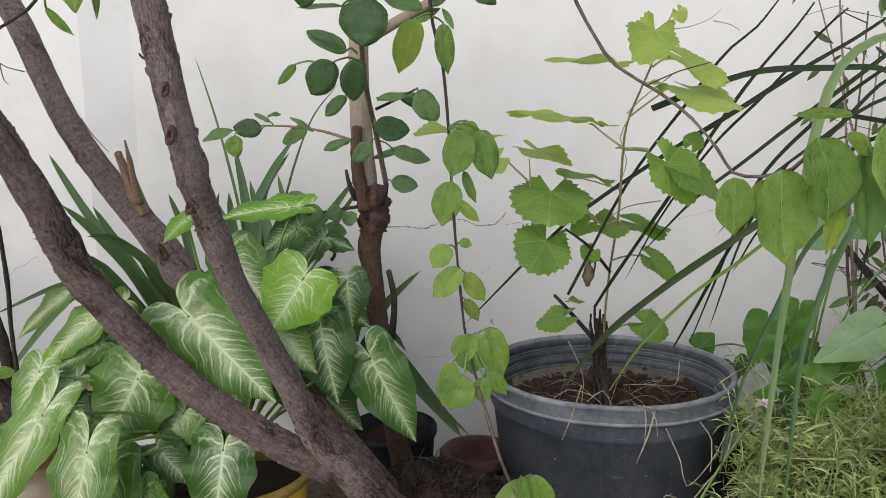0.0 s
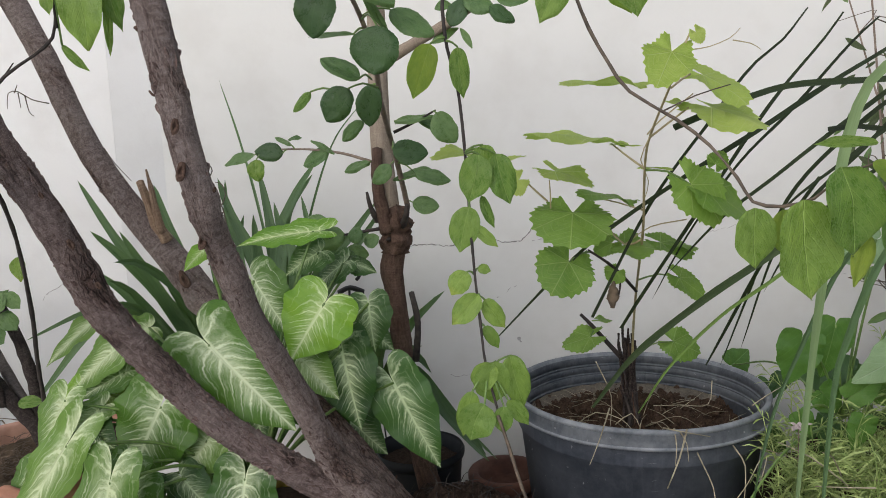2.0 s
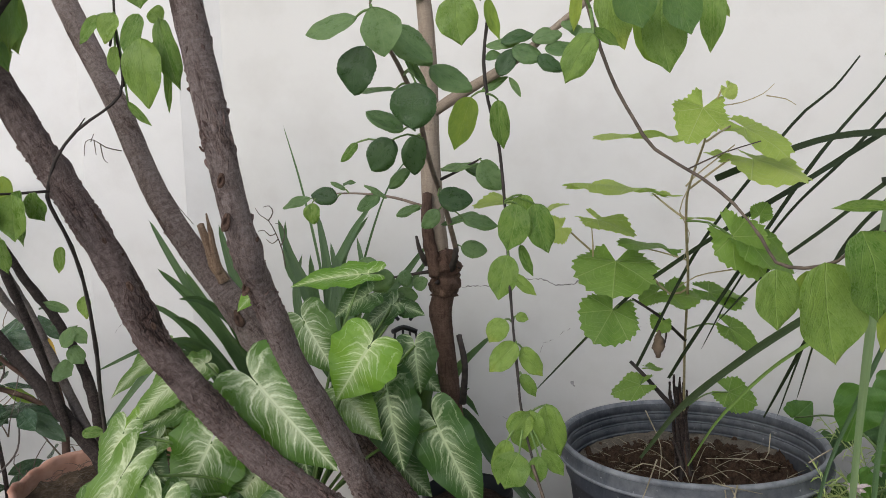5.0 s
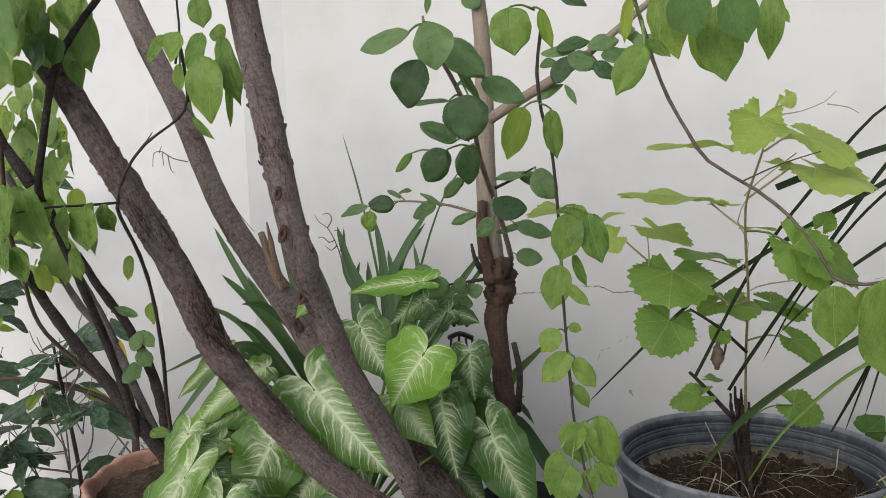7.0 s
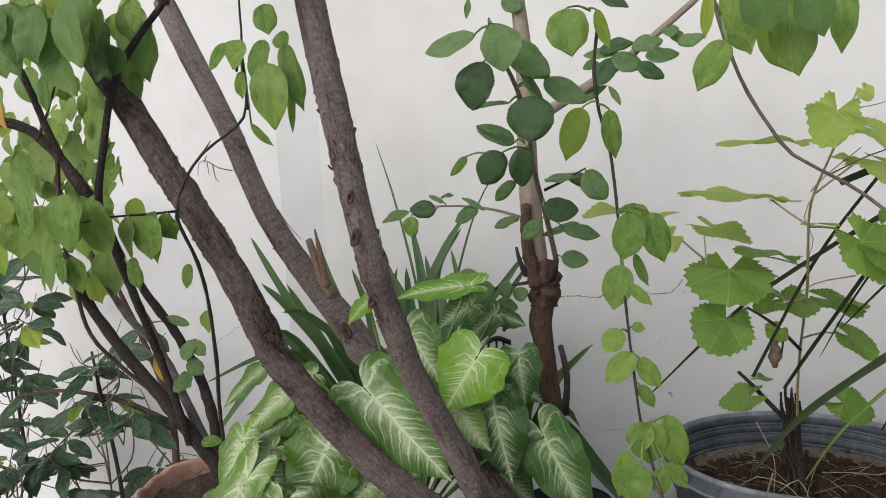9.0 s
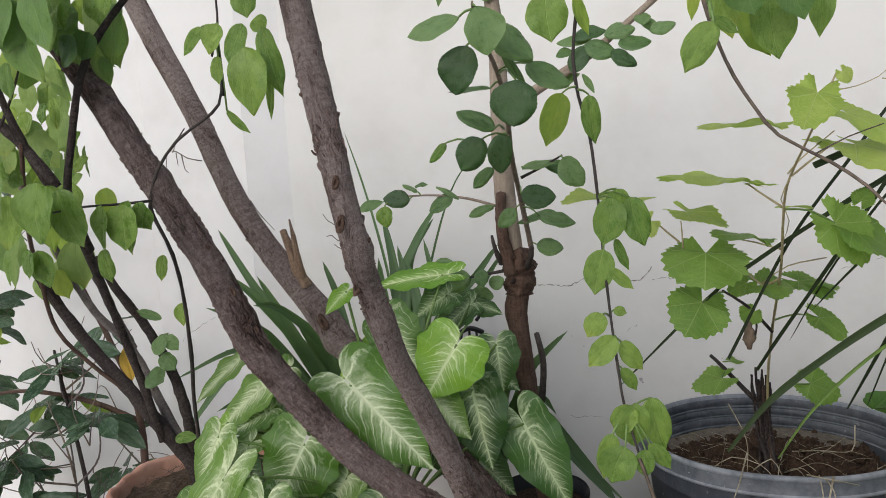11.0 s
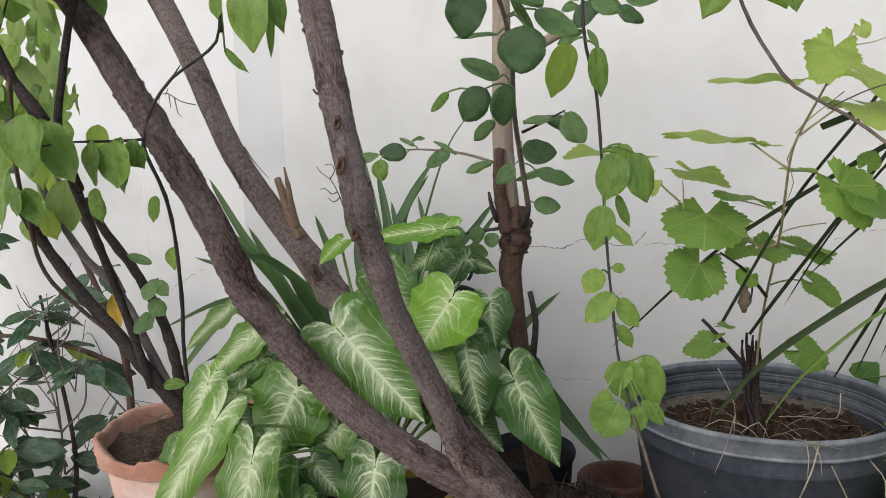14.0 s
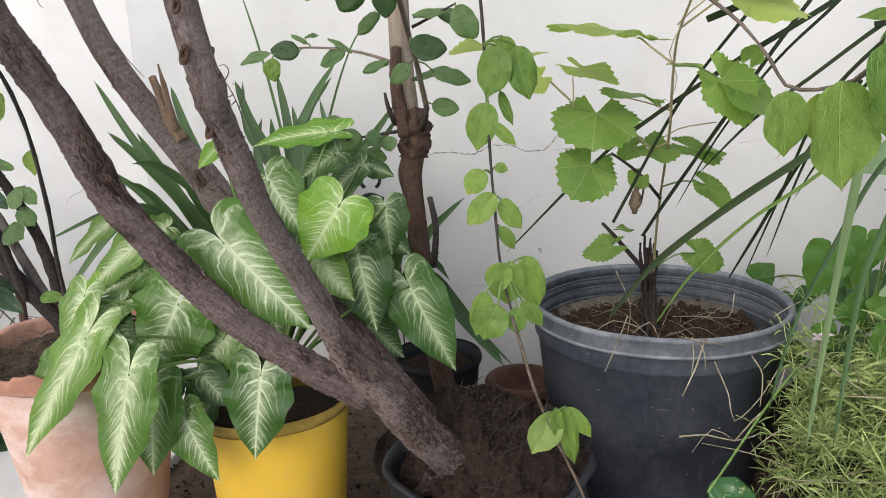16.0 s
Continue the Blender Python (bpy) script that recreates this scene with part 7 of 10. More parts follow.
leaf(climber, "ovate", (-0.543, 0.77, 1.03), (-0.558, 0.77, 1), 0.0339, 0.15, 0, BOUG_DARK)
leaf(climber, "ovate", (-0.526, 0.8, 1.068), (-0.549, 0.8, 0.999), 0.0436, 0.15, -0.35, BOUG_DARK)
leaf(climber, "ovate", (-0.552, 0.8, 1.009), (-0.545, 0.8, 0.976), 0.0155, 0.15, 0, BOUG_DARK)
leaf(climber, "ovate", (-0.704, 0.8, 1.061), (-0.708, 0.8, 1.026), 0.0155, 0.15, -0.35, BOUG_YELLOW)
leaf(climber, "ovate", (-0.705, 0.82, 1.021), (-0.706, 0.82, 0.974), 0.0173, 0.15, 0, BOUG_DARK)
leaf(climber, "ovate", (-0.704, 0.74, 0.989), (-0.694, 0.74, 0.943), 0.0234, 0.15, -0.35, DRY_YELLOW)
leaf(climber, "ovate", (-0.688, 0.74, 1.087), (-0.689, 0.74, 1.047), 0.026, 0.15, 0, BOUG_DARK)
leaf(climber, "ovate", (-0.622, 0.8, 1.094), (-0.61, 0.8, 1.05), 0.0352, 0.15, -0.35, BOUG_DARK)
leaf(climber, "ovate", (-0.571, 0.82, 1.092), (-0.584, 0.82, 1.051), 0.0289, 0.15, -0.35, BOUG_DARK)
leaf(climber, "ovate", (-0.548, 0.7, 1.048), (-0.544, 0.7, 1.078), 0.0369, 0.15, -0.35, BOUG_DARK)
leaf(climber, "ovate", (-0.746, 0.9, 0.97), (-0.763, 0.9, 0.939), 0.0238, 0.15, 0, BOUG_LEAF)
leaf(climber, "ovate", (-0.721, 0.9, 0.98), (-0.734, 0.9, 0.953), 0.0206, 0.15, -0.35, BOUG_LEAF)
leaf(climber, "ovate", (-0.723, 0.92, 0.99), (-0.725, 0.92, 0.945), 0.0178, 0.15, 0, BOUG_LEAF)
leaf(climber, "ovate", (-0.757, 0.92, 0.948), (-0.727, 0.920, 0.892), 0.0352, 0.15, 0, BOUG_PALE)
leaf(climber, "ovate", (-0.719, 0.9, 0.915), (-0.736, 0.9, 0.892), 0.0238, 0.15, -0.35, BOUG_LEAF)
leaf(climber, "ovate", (-0.678, 0.88, 0.872), (-0.671, 0.88, 0.844), 0.017, 0.15, -0.35, BOUG_LEAF)
leaf(climber, "ovate", (-0.716, 0.88, 0.867), (-0.704, 0.88, 0.89), 0.0232, 0.15, -0.35, BOUG_LEAF)
leaf(climber, "ovate", (-0.752, 0.88, 0.893), (-0.732, 0.88, 0.899), 0.0186, 0.15, -0.35, BOUG_LEAF)
leaf(climber, "ovate", (-0.727, 0.85, 0.781), (-0.732, 0.85, 0.742), 0.0299, 0.15, -0.35, BOUG_LEAF)
leaf(climber, "ovate", (-0.722, 0.86, 0.78), (-0.714, 0.86, 0.728), 0.0333, 0.15, 0, BOUG_LEAF)
leaf(climber, "ovate", (-0.766, 0.86, 0.774), (-0.773, 0.86, 0.734), 0.0197, 0.15, -0.35, BOUG_LEAF)
leaf(climber, "ovate", (-0.606, 0.84, 0.777), (-0.602, 0.84, 0.732), 0.0192, 0.15, 0, BOUG_LEAF)
leaf(climber, "ovate", (-0.757, 0.983, 0.98), (-0.785, 0.983, 0.925), 0.0426, 0.3251, 0.1307, BOUG_PALE)
leaf(climber, "ovate", (-0.808, 0.927, 0.797), (-0.834, 0.927, 0.723), 0.0445, 0.4261, -0.1785, BOUG_PALE)
leaf(climber, "ovate", (-1.052, 1.059, 0.829), (-1.076, 1.059, 0.795), 0.0264, 0.302, 0.2043, BOUG_PALE)
leaf(climber, "ovate", (-1.179, 1.175, 0.803), (-1.171, 1.175, 0.732), 0.0342, 0.2576, 0.2816, BOUG_YELLOW)
leaf(climber, "ovate", (-0.865, 1.036, 1.077), (-0.866, 1.036, 1.031), 0.0473, 0.0754, 0.474, BOUG_PALE)
leaf(climber, "ovate", (-0.858, 1.058, 0.753), (-0.865, 1.058, 0.705), 0.0328, 0.2229, -0.4649, BOUG_PALE)
leaf(climber, "ovate", (-0.854, 1.013, 1.097), (-0.885, 1.013, 1.023), 0.0516, 0.3597, -0.0285, BOUG_YELLOW)
leaf(climber, "ovate", (-0.789, 0.998, 1.068), (-0.776, 0.998, 1.020), 0.0316, 0.3878, -0.4378, BOUG_PALE)
leaf(climber, "ovate", (-0.983, 1.117, 0.831), (-1.019, 1.117, 0.802), 0.0300, 0.1011, -0.0241, BOUG_PALE)
leaf(climber, "ovate", (-0.889, 0.927, 1.042), (-0.912, 0.927, 0.981), 0.0425, 0.4917, 0.1011, BOUG_PALE)
leaf(climber, "ovate", (-0.977, 1.138, 1.038), (-0.973, 1.138, 1.003), 0.0254, 0.2542, 0.0918, BOUG_PALE)
leaf(climber, "ovate", (-0.917, 0.957, 1.102), (-0.900, 0.957, 1.060), 0.0290, 0.4006, 0.4513, BOUG_PALE)
leaf(climber, "ovate", (-0.935, 1.047, 0.949), (-0.923, 1.047, 0.901), 0.0439, 0.2427, 0.3643, BOUG_PALE)
leaf(climber, "ovate", (-0.776, 1.004, 0.788), (-0.769, 1.004, 0.711), 0.0476, 0.4999, 0.2492, BOUG_PALE)
leaf(climber, "ovate", (-0.826, 1.051, 0.916), (-0.809, 1.051, 0.872), 0.0364, 0.3028, -0.1908, BOUG_PALE)
leaf(climber, "ovate", (-0.945, 0.958, 0.866), (-0.933, 0.958, 0.828), 0.0376, 0.315, 0.1771, BOUG_PALE)
leaf(climber, "ovate", (-1.013, 1.168, 0.89), (-1.002, 1.168, 0.859), 0.0268, 0.3291, -0.4528, BOUG_PALE)
leaf(climber, "ovate", (-0.799, 1.025, 1.053), (-0.785, 1.025, 1.003), 0.0368, 0.0642, -0.4616, BOUG_PALE)
leaf(climber, "ovate", (-0.905, 1.133, 0.806), (-0.904, 1.133, 0.733), 0.0447, 0.3508, 0.0506, BOUG_YELLOW)
leaf(climber, "ovate", (-0.976, 1.12, 0.922), (-0.982, 1.120, 0.884), 0.0328, 0.4729, 0.1593, BOUG_PALE)
leaf(climber, "ovate", (-0.92, 1.101, 1.058), (-0.919, 1.101, 1.006), 0.0275, 0.3509, 0.1443, BOUG_PALE)
leaf(climber, "ovate", (-1.07, 1.124, 0.946), (-1.084, 1.124, 0.910), 0.0261, 0.3516, 0.0268, BOUG_PALE)
leaf(climber, "ovate", (-0.85, 0.982, 0.996), (-0.860, 0.982, 0.929), 0.0406, 0.1279, -0.2041, BOUG_YELLOW)
leaf(climber, "ovate", (-0.958, 1.08, 0.928), (-0.941, 1.080, 0.862), 0.0418, 0.4121, -0.0273, BOUG_PALE)
leaf(climber, "ovate", (-0.779, 1.02, 0.773), (-0.790, 1.020, 0.706), 0.0352, 0.3176, -0.0613, BOUG_PALE)
leaf(climber, "ovate", (-0.706, 0.925, 0.85), (-0.717, 0.925, 0.811), 0.0197, 0.319, -0.1498, BOUG_LEAF)
leaf(climber, "ovate", (-0.793, 1.031, 1.045), (-0.792, 1.031, 1.008), 0.0254, 0.1402, -0.4644, BOUG_PALE)
leaf(climber, "ovate", (-1.086, 1.109, 1.144), (-1.106, 1.109, 1.095), 0.0399, 0.2794, 0.0843, BOUG_PALE)
leaf(climber, "ovate", (-0.9, 1.135, 1.073), (-0.922, 1.135, 1.005), 0.0345, 0.2954, -0.3115, BOUG_YELLOW)
leaf(climber, "ovate", (-0.869, 1.045, 0.849), (-0.871, 1.045, 0.807), 0.0291, 0.2346, -0.1302, BOUG_PALE)
leaf(climber, "ovate", (-0.961, 0.994, 0.934), (-0.942, 0.994, 0.866), 0.0386, 0.2645, -0.2709, BOUG_PALE)
leaf(climber, "ovate", (-0.899, 1.172, 1.129), (-0.887, 1.172, 1.075), 0.0412, 0.2404, -0.2941, BOUG_YELLOW)
leaf(climber, "ovate", (-0.794, 0.979, 0.744), (-0.783, 0.979, 0.698), 0.0318, 0.3939, -0.1665, BOUG_YELLOW)
leaf(climber, "ovate", (-0.98, 1.167, 0.943), (-0.991, 1.167, 0.902), 0.0391, 0.0724, -0.1345, BOUG_YELLOW)
leaf(climber, "ovate", (-0.801, 1.042, 1.016), (-0.819, 1.042, 0.972), 0.0309, 0.0931, -0.0315, BOUG_PALE)
leaf(climber, "ovate", (-1.128, 1.17, 1.012), (-1.115, 1.170, 0.959), 0.0335, 0.39, -0.3853, BOUG_PALE)
leaf(climber, "ovate", (-0.873, 1.056, 0.747), (-0.890, 1.056, 0.711), 0.0249, 0.3759, -0.4934, BOUG_PALE)
leaf(climber, "ovate", (-0.876, 1.046, 0.738), (-0.870, 1.046, 0.677), 0.0431, 0.0636, -0.0643, BOUG_PALE)
leaf(climber, "ovate", (-0.861, 0.954, 0.815), (-0.853, 0.954, 0.739), 0.0503, 0.1482, 0.4046, BOUG_PALE)
leaf(climber, "ovate", (-0.808, 0.947, 0.856), (-0.840, 0.947, 0.801), 0.0320, 0.1886, -0.2249, BOUG_YELLOW)
leaf(climber, "ovate", (-0.821, 0.926, 0.955), (-0.819, 0.926, 0.915), 0.0289, 0.093, 0.3748, BOUG_PALE)
leaf(climber, "ovate", (-0.901, 1.158, 0.996), (-0.890, 1.158, 0.953), 0.0429, 0.2539, -0.4332, BOUG_YELLOW)
leaf(climber, "ovate", (-1.084, 1.122, 1.158), (-1.107, 1.122, 1.108), 0.0474, 0.1545, 0.3235, BOUG_PALE)
leaf(climber, "ovate", (-0.907, 1.025, 0.947), (-0.900, 1.025, 0.895), 0.0384, 0.1041, 0.0289, BOUG_PALE)
leaf(climber, "ovate", (-0.912, 1.133, 0.728), (-0.899, 1.133, 0.694), 0.0267, 0.0836, -0.071, BOUG_YELLOW)
leaf(climber, "ovate", (-0.878, 0.973, 1.076), (-0.862, 0.973, 1.014), 0.0425, 0.3609, -0.1148, BOUG_PALE)
leaf(climber, "ovate", (-0.915, 1.151, 0.866), (-0.901, 1.151, 0.804), 0.0332, 0.3383, -0.3394, BOUG_PALE)
leaf(climber, "ovate", (-1.097, 1.166, 0.998), (-1.071, 1.166, 0.950), 0.0252, 0.3311, -0.4576, BOUG_PALE)
leaf(climber, "ovate", (-1.121, 1.099, 0.77), (-1.131, 1.099, 0.728), 0.0419, 0.0745, 0.2761, BOUG_YELLOW)
leaf(climber, "ovate", (-0.902, 0.991, 0.989), (-0.891, 0.991, 0.942), 0.0300, 0.2979, 0.3948, BOUG_PALE)
leaf(climber, "ovate", (-1.012, 1.03, 0.97), (-1.040, 1.030, 0.903), 0.0422, 0.4234, 0.0026, BOUG_PALE)
leaf(climber, "ovate", (-0.881, 1.116, 1.081), (-0.881, 1.116, 1.046), 0.0345, 0.2306, 0.0075, BOUG_PALE)
leaf(climber, "ovate", (-0.897, 1.121, 1.059), (-0.895, 1.121, 1.003), 0.0351, 0.3899, -0.0278, BOUG_PALE)
leaf(climber, "ovate", (-0.572, 0.736, 1.116), (-0.592, 0.736, 1.049), 0.0387, 0.1419, 0.1746, BOUG_YELLOW)
leaf(climber, "ovate", (-0.509, 0.756, 1.08), (-0.513, 0.756, 1.043), 0.0245, 0.176, -0.1453, BOUG_LEAF)
leaf(climber, "ovate", (-0.615, 0.828, 1.1), (-0.623, 0.828, 1.039), 0.0374, 0.0635, -0.3938, BOUG_YELLOW)
leaf(climber, "ovate", (-0.675, 0.807, 1.12), (-0.657, 0.807, 1.066), 0.037, 0.1799, 0.0207, BOUG_YELLOW)
leaf(climber, "ovate", (-0.675, 0.747, 1.095), (-0.68, 0.747, 1.022), 0.0453, 0.0742, 0.2977, BOUG_DARK)
leaf(climber, "ovate", (-0.71, 0.816, 1.133), (-0.737, 0.816, 1.086), 0.0388, 0.0808, 0.0539, BOUG_LEAF)
leaf(climber, "ovate", (-0.614, 0.726, 1.068), (-0.622, 0.726, 1.008), 0.0501, 0.072, 0.3281, BOUG_DARK)
leaf(climber, "ovate", (-0.79, 0.86, 1.13), (-0.792, 0.86, 1.081), 0.0307, 0.1963, 0.1121, BOUG_LEAF)
leaf(climber, "ovate", (-0.594, 0.864, 1.081), (-0.586, 0.864, 1.047), 0.025, 0.3465, 0.245, BOUG_LEAF)
leaf(climber, "ovate", (-0.579, 0.781, 1.071), (-0.602, 0.781, 1.013), 0.0404, 0.3063, 0.3063, BOUG_DARK)
leaf(climber, "ovate", (-0.527, 0.778, 1.087), (-0.535, 0.778, 1.035), 0.032, 0.2509, 0.0198, BOUG_LEAF)
leaf(climber, "ovate", (-0.564, 0.818, 1.109), (-0.562, 0.818, 1.056), 0.0346, 0.1336, -0.2603, BOUG_LEAF)
leaf(climber, "ovate", (-0.629, 0.816, 1.124), (-0.62, 0.816, 1.077), 0.0333, 0.2283, 0.0504, BOUG_LEAF)
leaf(climber, "ovate", (-0.573, 0.746, 1.115), (-0.562, 0.746, 1.068), 0.0394, 0.1501, 0.3523, BOUG_LEAF)
leaf(climber, "ovate", (-0.664, 0.819, 1.128), (-0.656, 0.819, 1.058), 0.0476, 0.1702, 0.3835, BOUG_LEAF)
leaf(climber, "ovate", (-0.732, 0.868, 1.129), (-0.716, 0.868, 1.059), 0.0483, 0.2811, -0.1129, BOUG_LEAF)
leaf(climber, "ovate", (-0.566, 0.731, 1.087), (-0.552, 0.731, 1.027), 0.0386, 0.287, -0.0576, BOUG_LEAF)
leaf(climber, "ovate", (-0.695, 0.747, 0.863), (-0.715, 0.747, 0.815), 0.0282, 0.0529, 0.1774, BOUG_LEAF)
leaf(climber, "ovate", (-0.796, 0.857, 0.842), (-0.808, 0.857, 0.779), 0.0418, 0.3484, 0.3291, BOUG_LEAF)
leaf(climber, "ovate", (-0.668, 0.809, 0.848), (-0.676, 0.809, 0.795), 0.0338, 0.1385, 0.0418, BOUG_LEAF)
leaf(climber, "ovate", (-0.592, 0.785, 0.838), (-0.607, 0.785, 0.794), 0.0271, 0.0682, -0.0596, BOUG_LEAF)
leaf(climber, "ovate", (-0.618, 0.803, 0.839), (-0.632, 0.803, 0.791), 0.0338, 0.118, -0.1748, BOUG_LEAF)
leaf(climber, "ovate", (-0.633, 0.827, 0.864), (-0.644, 0.827, 0.814), 0.0329, 0.1173, 0.3413, BOUG_LEAF)
leaf(climber, "ovate", (-0.707, 0.781, 0.85), (-0.707, 0.781, 0.794), 0.0282, 0.1401, -0.2523, BOUG_YELLOW)
leaf(climber, "ovate", (-0.613, 0.759, 0.859), (-0.602, 0.759, 0.801), 0.0393, 0.1372, -0.1284, BOUG_LEAF)
leaf(climber, "ovate", (-0.673, 0.766, 0.851), (-0.684, 0.766, 0.785), 0.0404, 0.3412, 0.1575, BOUG_LEAF)
leaf(climber, "ovate", (-0.712, 0.758, 0.865), (-0.732, 0.758, 0.822), 0.0297, 0.2441, 0.0413, BOUG_LEAF)
leaf(climber, "ovate", (-0.59, 0.834, 0.855), (-0.596, 0.834, 0.791), 0.0392, 0.2778, -0.1632, BOUG_YELLOW)
leaf(climber, "ovate", (-0.518, 0.776, 0.835), (-0.527, 0.776, 0.771), 0.0382, 0.2485, -0.3655, BOUG_LEAF)
leaf(climber, "ovate", (-0.713, 0.874, 0.84), (-0.714, 0.874, 0.775), 0.0441, 0.1898, -0.3748, BOUG_YELLOW)
leaf(climber, "ovate", (-1.004, 1.069, 1.027), (-1.039, 1.069, 0.984), 0.0223, 0.0829, 0.7488, BOUG_YELLOW)
leaf(climber, "ovate", (-0.844, 0.986, 0.937), (-0.818, 0.986, 0.907), 0.0157, 0.3994, 0.616, BOUG_PALE)
leaf(climber, "ovate", (-0.913, 1.099, 0.949), (-0.941, 1.099, 0.925), 0.0200, 0.5734, -0.2052, BOUG_PALE)
leaf(climber, "ovate", (-1.083, 1.117, 0.914), (-1.127, 1.117, 0.852), 0.0209, 0.0867, 0.7387, BOUG_PALE)
leaf(climber, "ovate", (-0.878, 1.092, 0.977), (-0.847, 1.092, 0.931), 0.0293, 0.2751, -0.1543, BOUG_PALE)
leaf(climber, "ovate", (-0.771, 1.027, 0.889), (-0.808, 1.027, 0.847), 0.0268, 0.389, -0.2057, BOUG_PALE)
leaf(climber, "ovate", (-0.865, 1.133, 0.95), (-0.876, 1.133, 0.910), 0.0286, 0.1082, -0.0867, BOUG_PALE)
leaf(climber, "ovate", (-0.897, 1.085, 0.983), (-0.921, 1.085, 0.955), 0.0252, 0.5073, -0.783, BOUG_PALE)
leaf(climber, "ovate", (-0.835, 1.043, 0.989), (-0.811, 1.043, 0.941), 0.0255, 0.0515, -0.6081, BOUG_PALE)
leaf(climber, "ovate", (-0.749, 0.985, 0.967), (-0.76, 0.985, 0.932), 0.0228, 0.1227, -0.3115, BOUG_LEAF)
leaf(climber, "ovate", (-0.909, 1.036, 0.944), (-0.896, 1.036, 0.884), 0.0315, 0.4848, 0.1027, BOUG_PALE)
leaf(climber, "ovate", (-0.977, 1.026, 0.948), (-0.964, 1.026, 0.899), 0.0302, 0.4165, 0.6844, BOUG_YELLOW)
leaf(climber, "ovate", (-0.953, 1.148, 0.917), (-0.954, 1.148, 0.855), 0.0349, 0.3849, 0.468, BOUG_PALE)
leaf(climber, "ovate", (-0.938, 1.098, 1.038), (-0.974, 1.098, 1.008), 0.0187, 0.4511, -0.1427, BOUG_YELLOW)
leaf(climber, "ovate", (-0.941, 1.033, 1.011), (-0.960, 1.033, 0.947), 0.0254, 0.4211, 0.0024, BOUG_PALE)
leaf(climber, "ovate", (-0.955, 1.054, 0.982), (-0.918, 1.054, 0.936), 0.0225, 0.068, 0.7304, BOUG_PALE)
leaf(climber, "ovate", (-0.734, 0.982, 0.949), (-0.759, 0.982, 0.92), 0.0119, 0.0655, -0.1645, BOUG_LEAF)
leaf(climber, "ovate", (-0.934, 1.072, 0.983), (-0.984, 1.072, 0.912), 0.0274, 0.4024, -0.4293, BOUG_YELLOW)
leaf(climber, "ovate", (-0.889, 1.13, 0.936), (-0.893, 1.130, 0.877), 0.0316, 0.5071, -0.1729, BOUG_PALE)
leaf(climber, "ovate", (-1.063, 1.12, 0.921), (-1.026, 1.120, 0.885), 0.0238, 0.5925, -0.673, BOUG_PALE)
leaf(climber, "ovate", (-1.007, 1.147, 0.942), (-1.000, 1.147, 0.911), 0.0190, 0.1733, -0.2652, BOUG_PALE)
leaf(climber, "ovate", (-0.912, 1.147, 0.925), (-0.952, 1.147, 0.895), 0.0175, 0.5584, 0.6506, BOUG_PALE)
leaf(climber, "ovate", (-0.83, 1.025, 0.924), (-0.862, 1.025, 0.878), 0.0191, 0.1886, 0.7617, BOUG_YELLOW)
leaf(climber, "ovate", (-0.954, 1.089, 0.988), (-0.992, 1.089, 0.945), 0.0164, 0.5826, -0.5735, BOUG_YELLOW)
leaf(climber, "ovate", (-0.817, 1.037, 0.886), (-0.792, 1.037, 0.821), 0.0322, 0.3623, -0.5862, BOUG_PALE)
leaf(climber, "ovate", (-1.036, 1.107, 0.978), (-1.022, 1.107, 0.936), 0.0242, 0.3159, 0.7809, BOUG_PALE)
leaf(climber, "ovate", (-0.882, 1.065, 0.986), (-0.883, 1.065, 0.914), 0.0290, 0.1374, 0.5108, BOUG_PALE)
leaf(climber, "ovate", (-1.063, 1.094, 0.892), (-1.111, 1.094, 0.864), 0.0175, 0.3329, -0.0118, BOUG_PALE)
leaf(climber, "ovate", (-0.738, 0.997, 0.929), (-0.741, 0.997, 0.882), 0.0254, 0.5591, -0.7444, BOUG_LEAF)
leaf(climber, "ovate", (-0.726, 0.983, 0.911), (-0.753, 0.983, 0.889), 0.0159, 0.3254, 0.1311, BOUG_LEAF)
leaf(climber, "ovate", (-0.907, 1.051, 1.007), (-0.888, 1.051, 0.951), 0.0362, 0.5702, -0.7546, BOUG_PALE)
leaf(climber, "ovate", (-0.408, 0.78, 1.023), (-0.434, 0.78, 0.994), 0.0155, 0.15, 0, BOUG_LEAF, (-0.393, 0.785, 1.023))
leaf(climber, "ovate", (-0.385, 0.775, 1.023), (-0.4, 0.775, 0.991), 0.0237, 0.15, 0, BOUG_LEAF, (-0.393, 0.785, 1.023))
leaf(climber, "ovate", (-0.356, 0.775, 1.02), (-0.376, 0.775, 0.974), 0.0237, 0.15, 0, BOUG_LEAF)
leaf(climber, "ovate", (-0.35, 0.765, 0.992), (-0.351, 0.765, 0.918), 0.0386, 0.15, 0, BOUG_LEAF)
leaf(climber, "ovate", (-0.344, 0.78, 1.025), (-0.331, 0.78, 1.011), 0.0179, 0.15, 0, BOUG_LEAF)
leaf(climber, "ovate", (-0.335, 0.78, 1.015), (-0.32, 0.78, 0.938), 0.0227, 0.15, 0, BOUG_LEAF)
leaf(climber, "ovate", (-0.348, 0.79, 0.993), (-0.343, 0.79, 0.967), 0.0302, 0.15, 0, BOUG_LEAF)
leaf(climber, "ovate", (-0.396, 0.79, 0.991), (-0.399, 0.79, 0.959), 0.0133, 0.15, 0, BOUG_LEAF, (-0.393, 0.785, 1.023))
leaf(climber, "ovate", (-0.335, 0.74, 1.049), (-0.334, 0.74, 1.016), 0.0249, 0.15, 0, BOUG_LEAF)
leaf(climber, "ovate", (-0.417, 0.84, 0.936), (-0.389, 0.84, 0.907), 0.009, 0.15, 0, BOUG_LEAF, (-0.393, 0.785, 1.023))
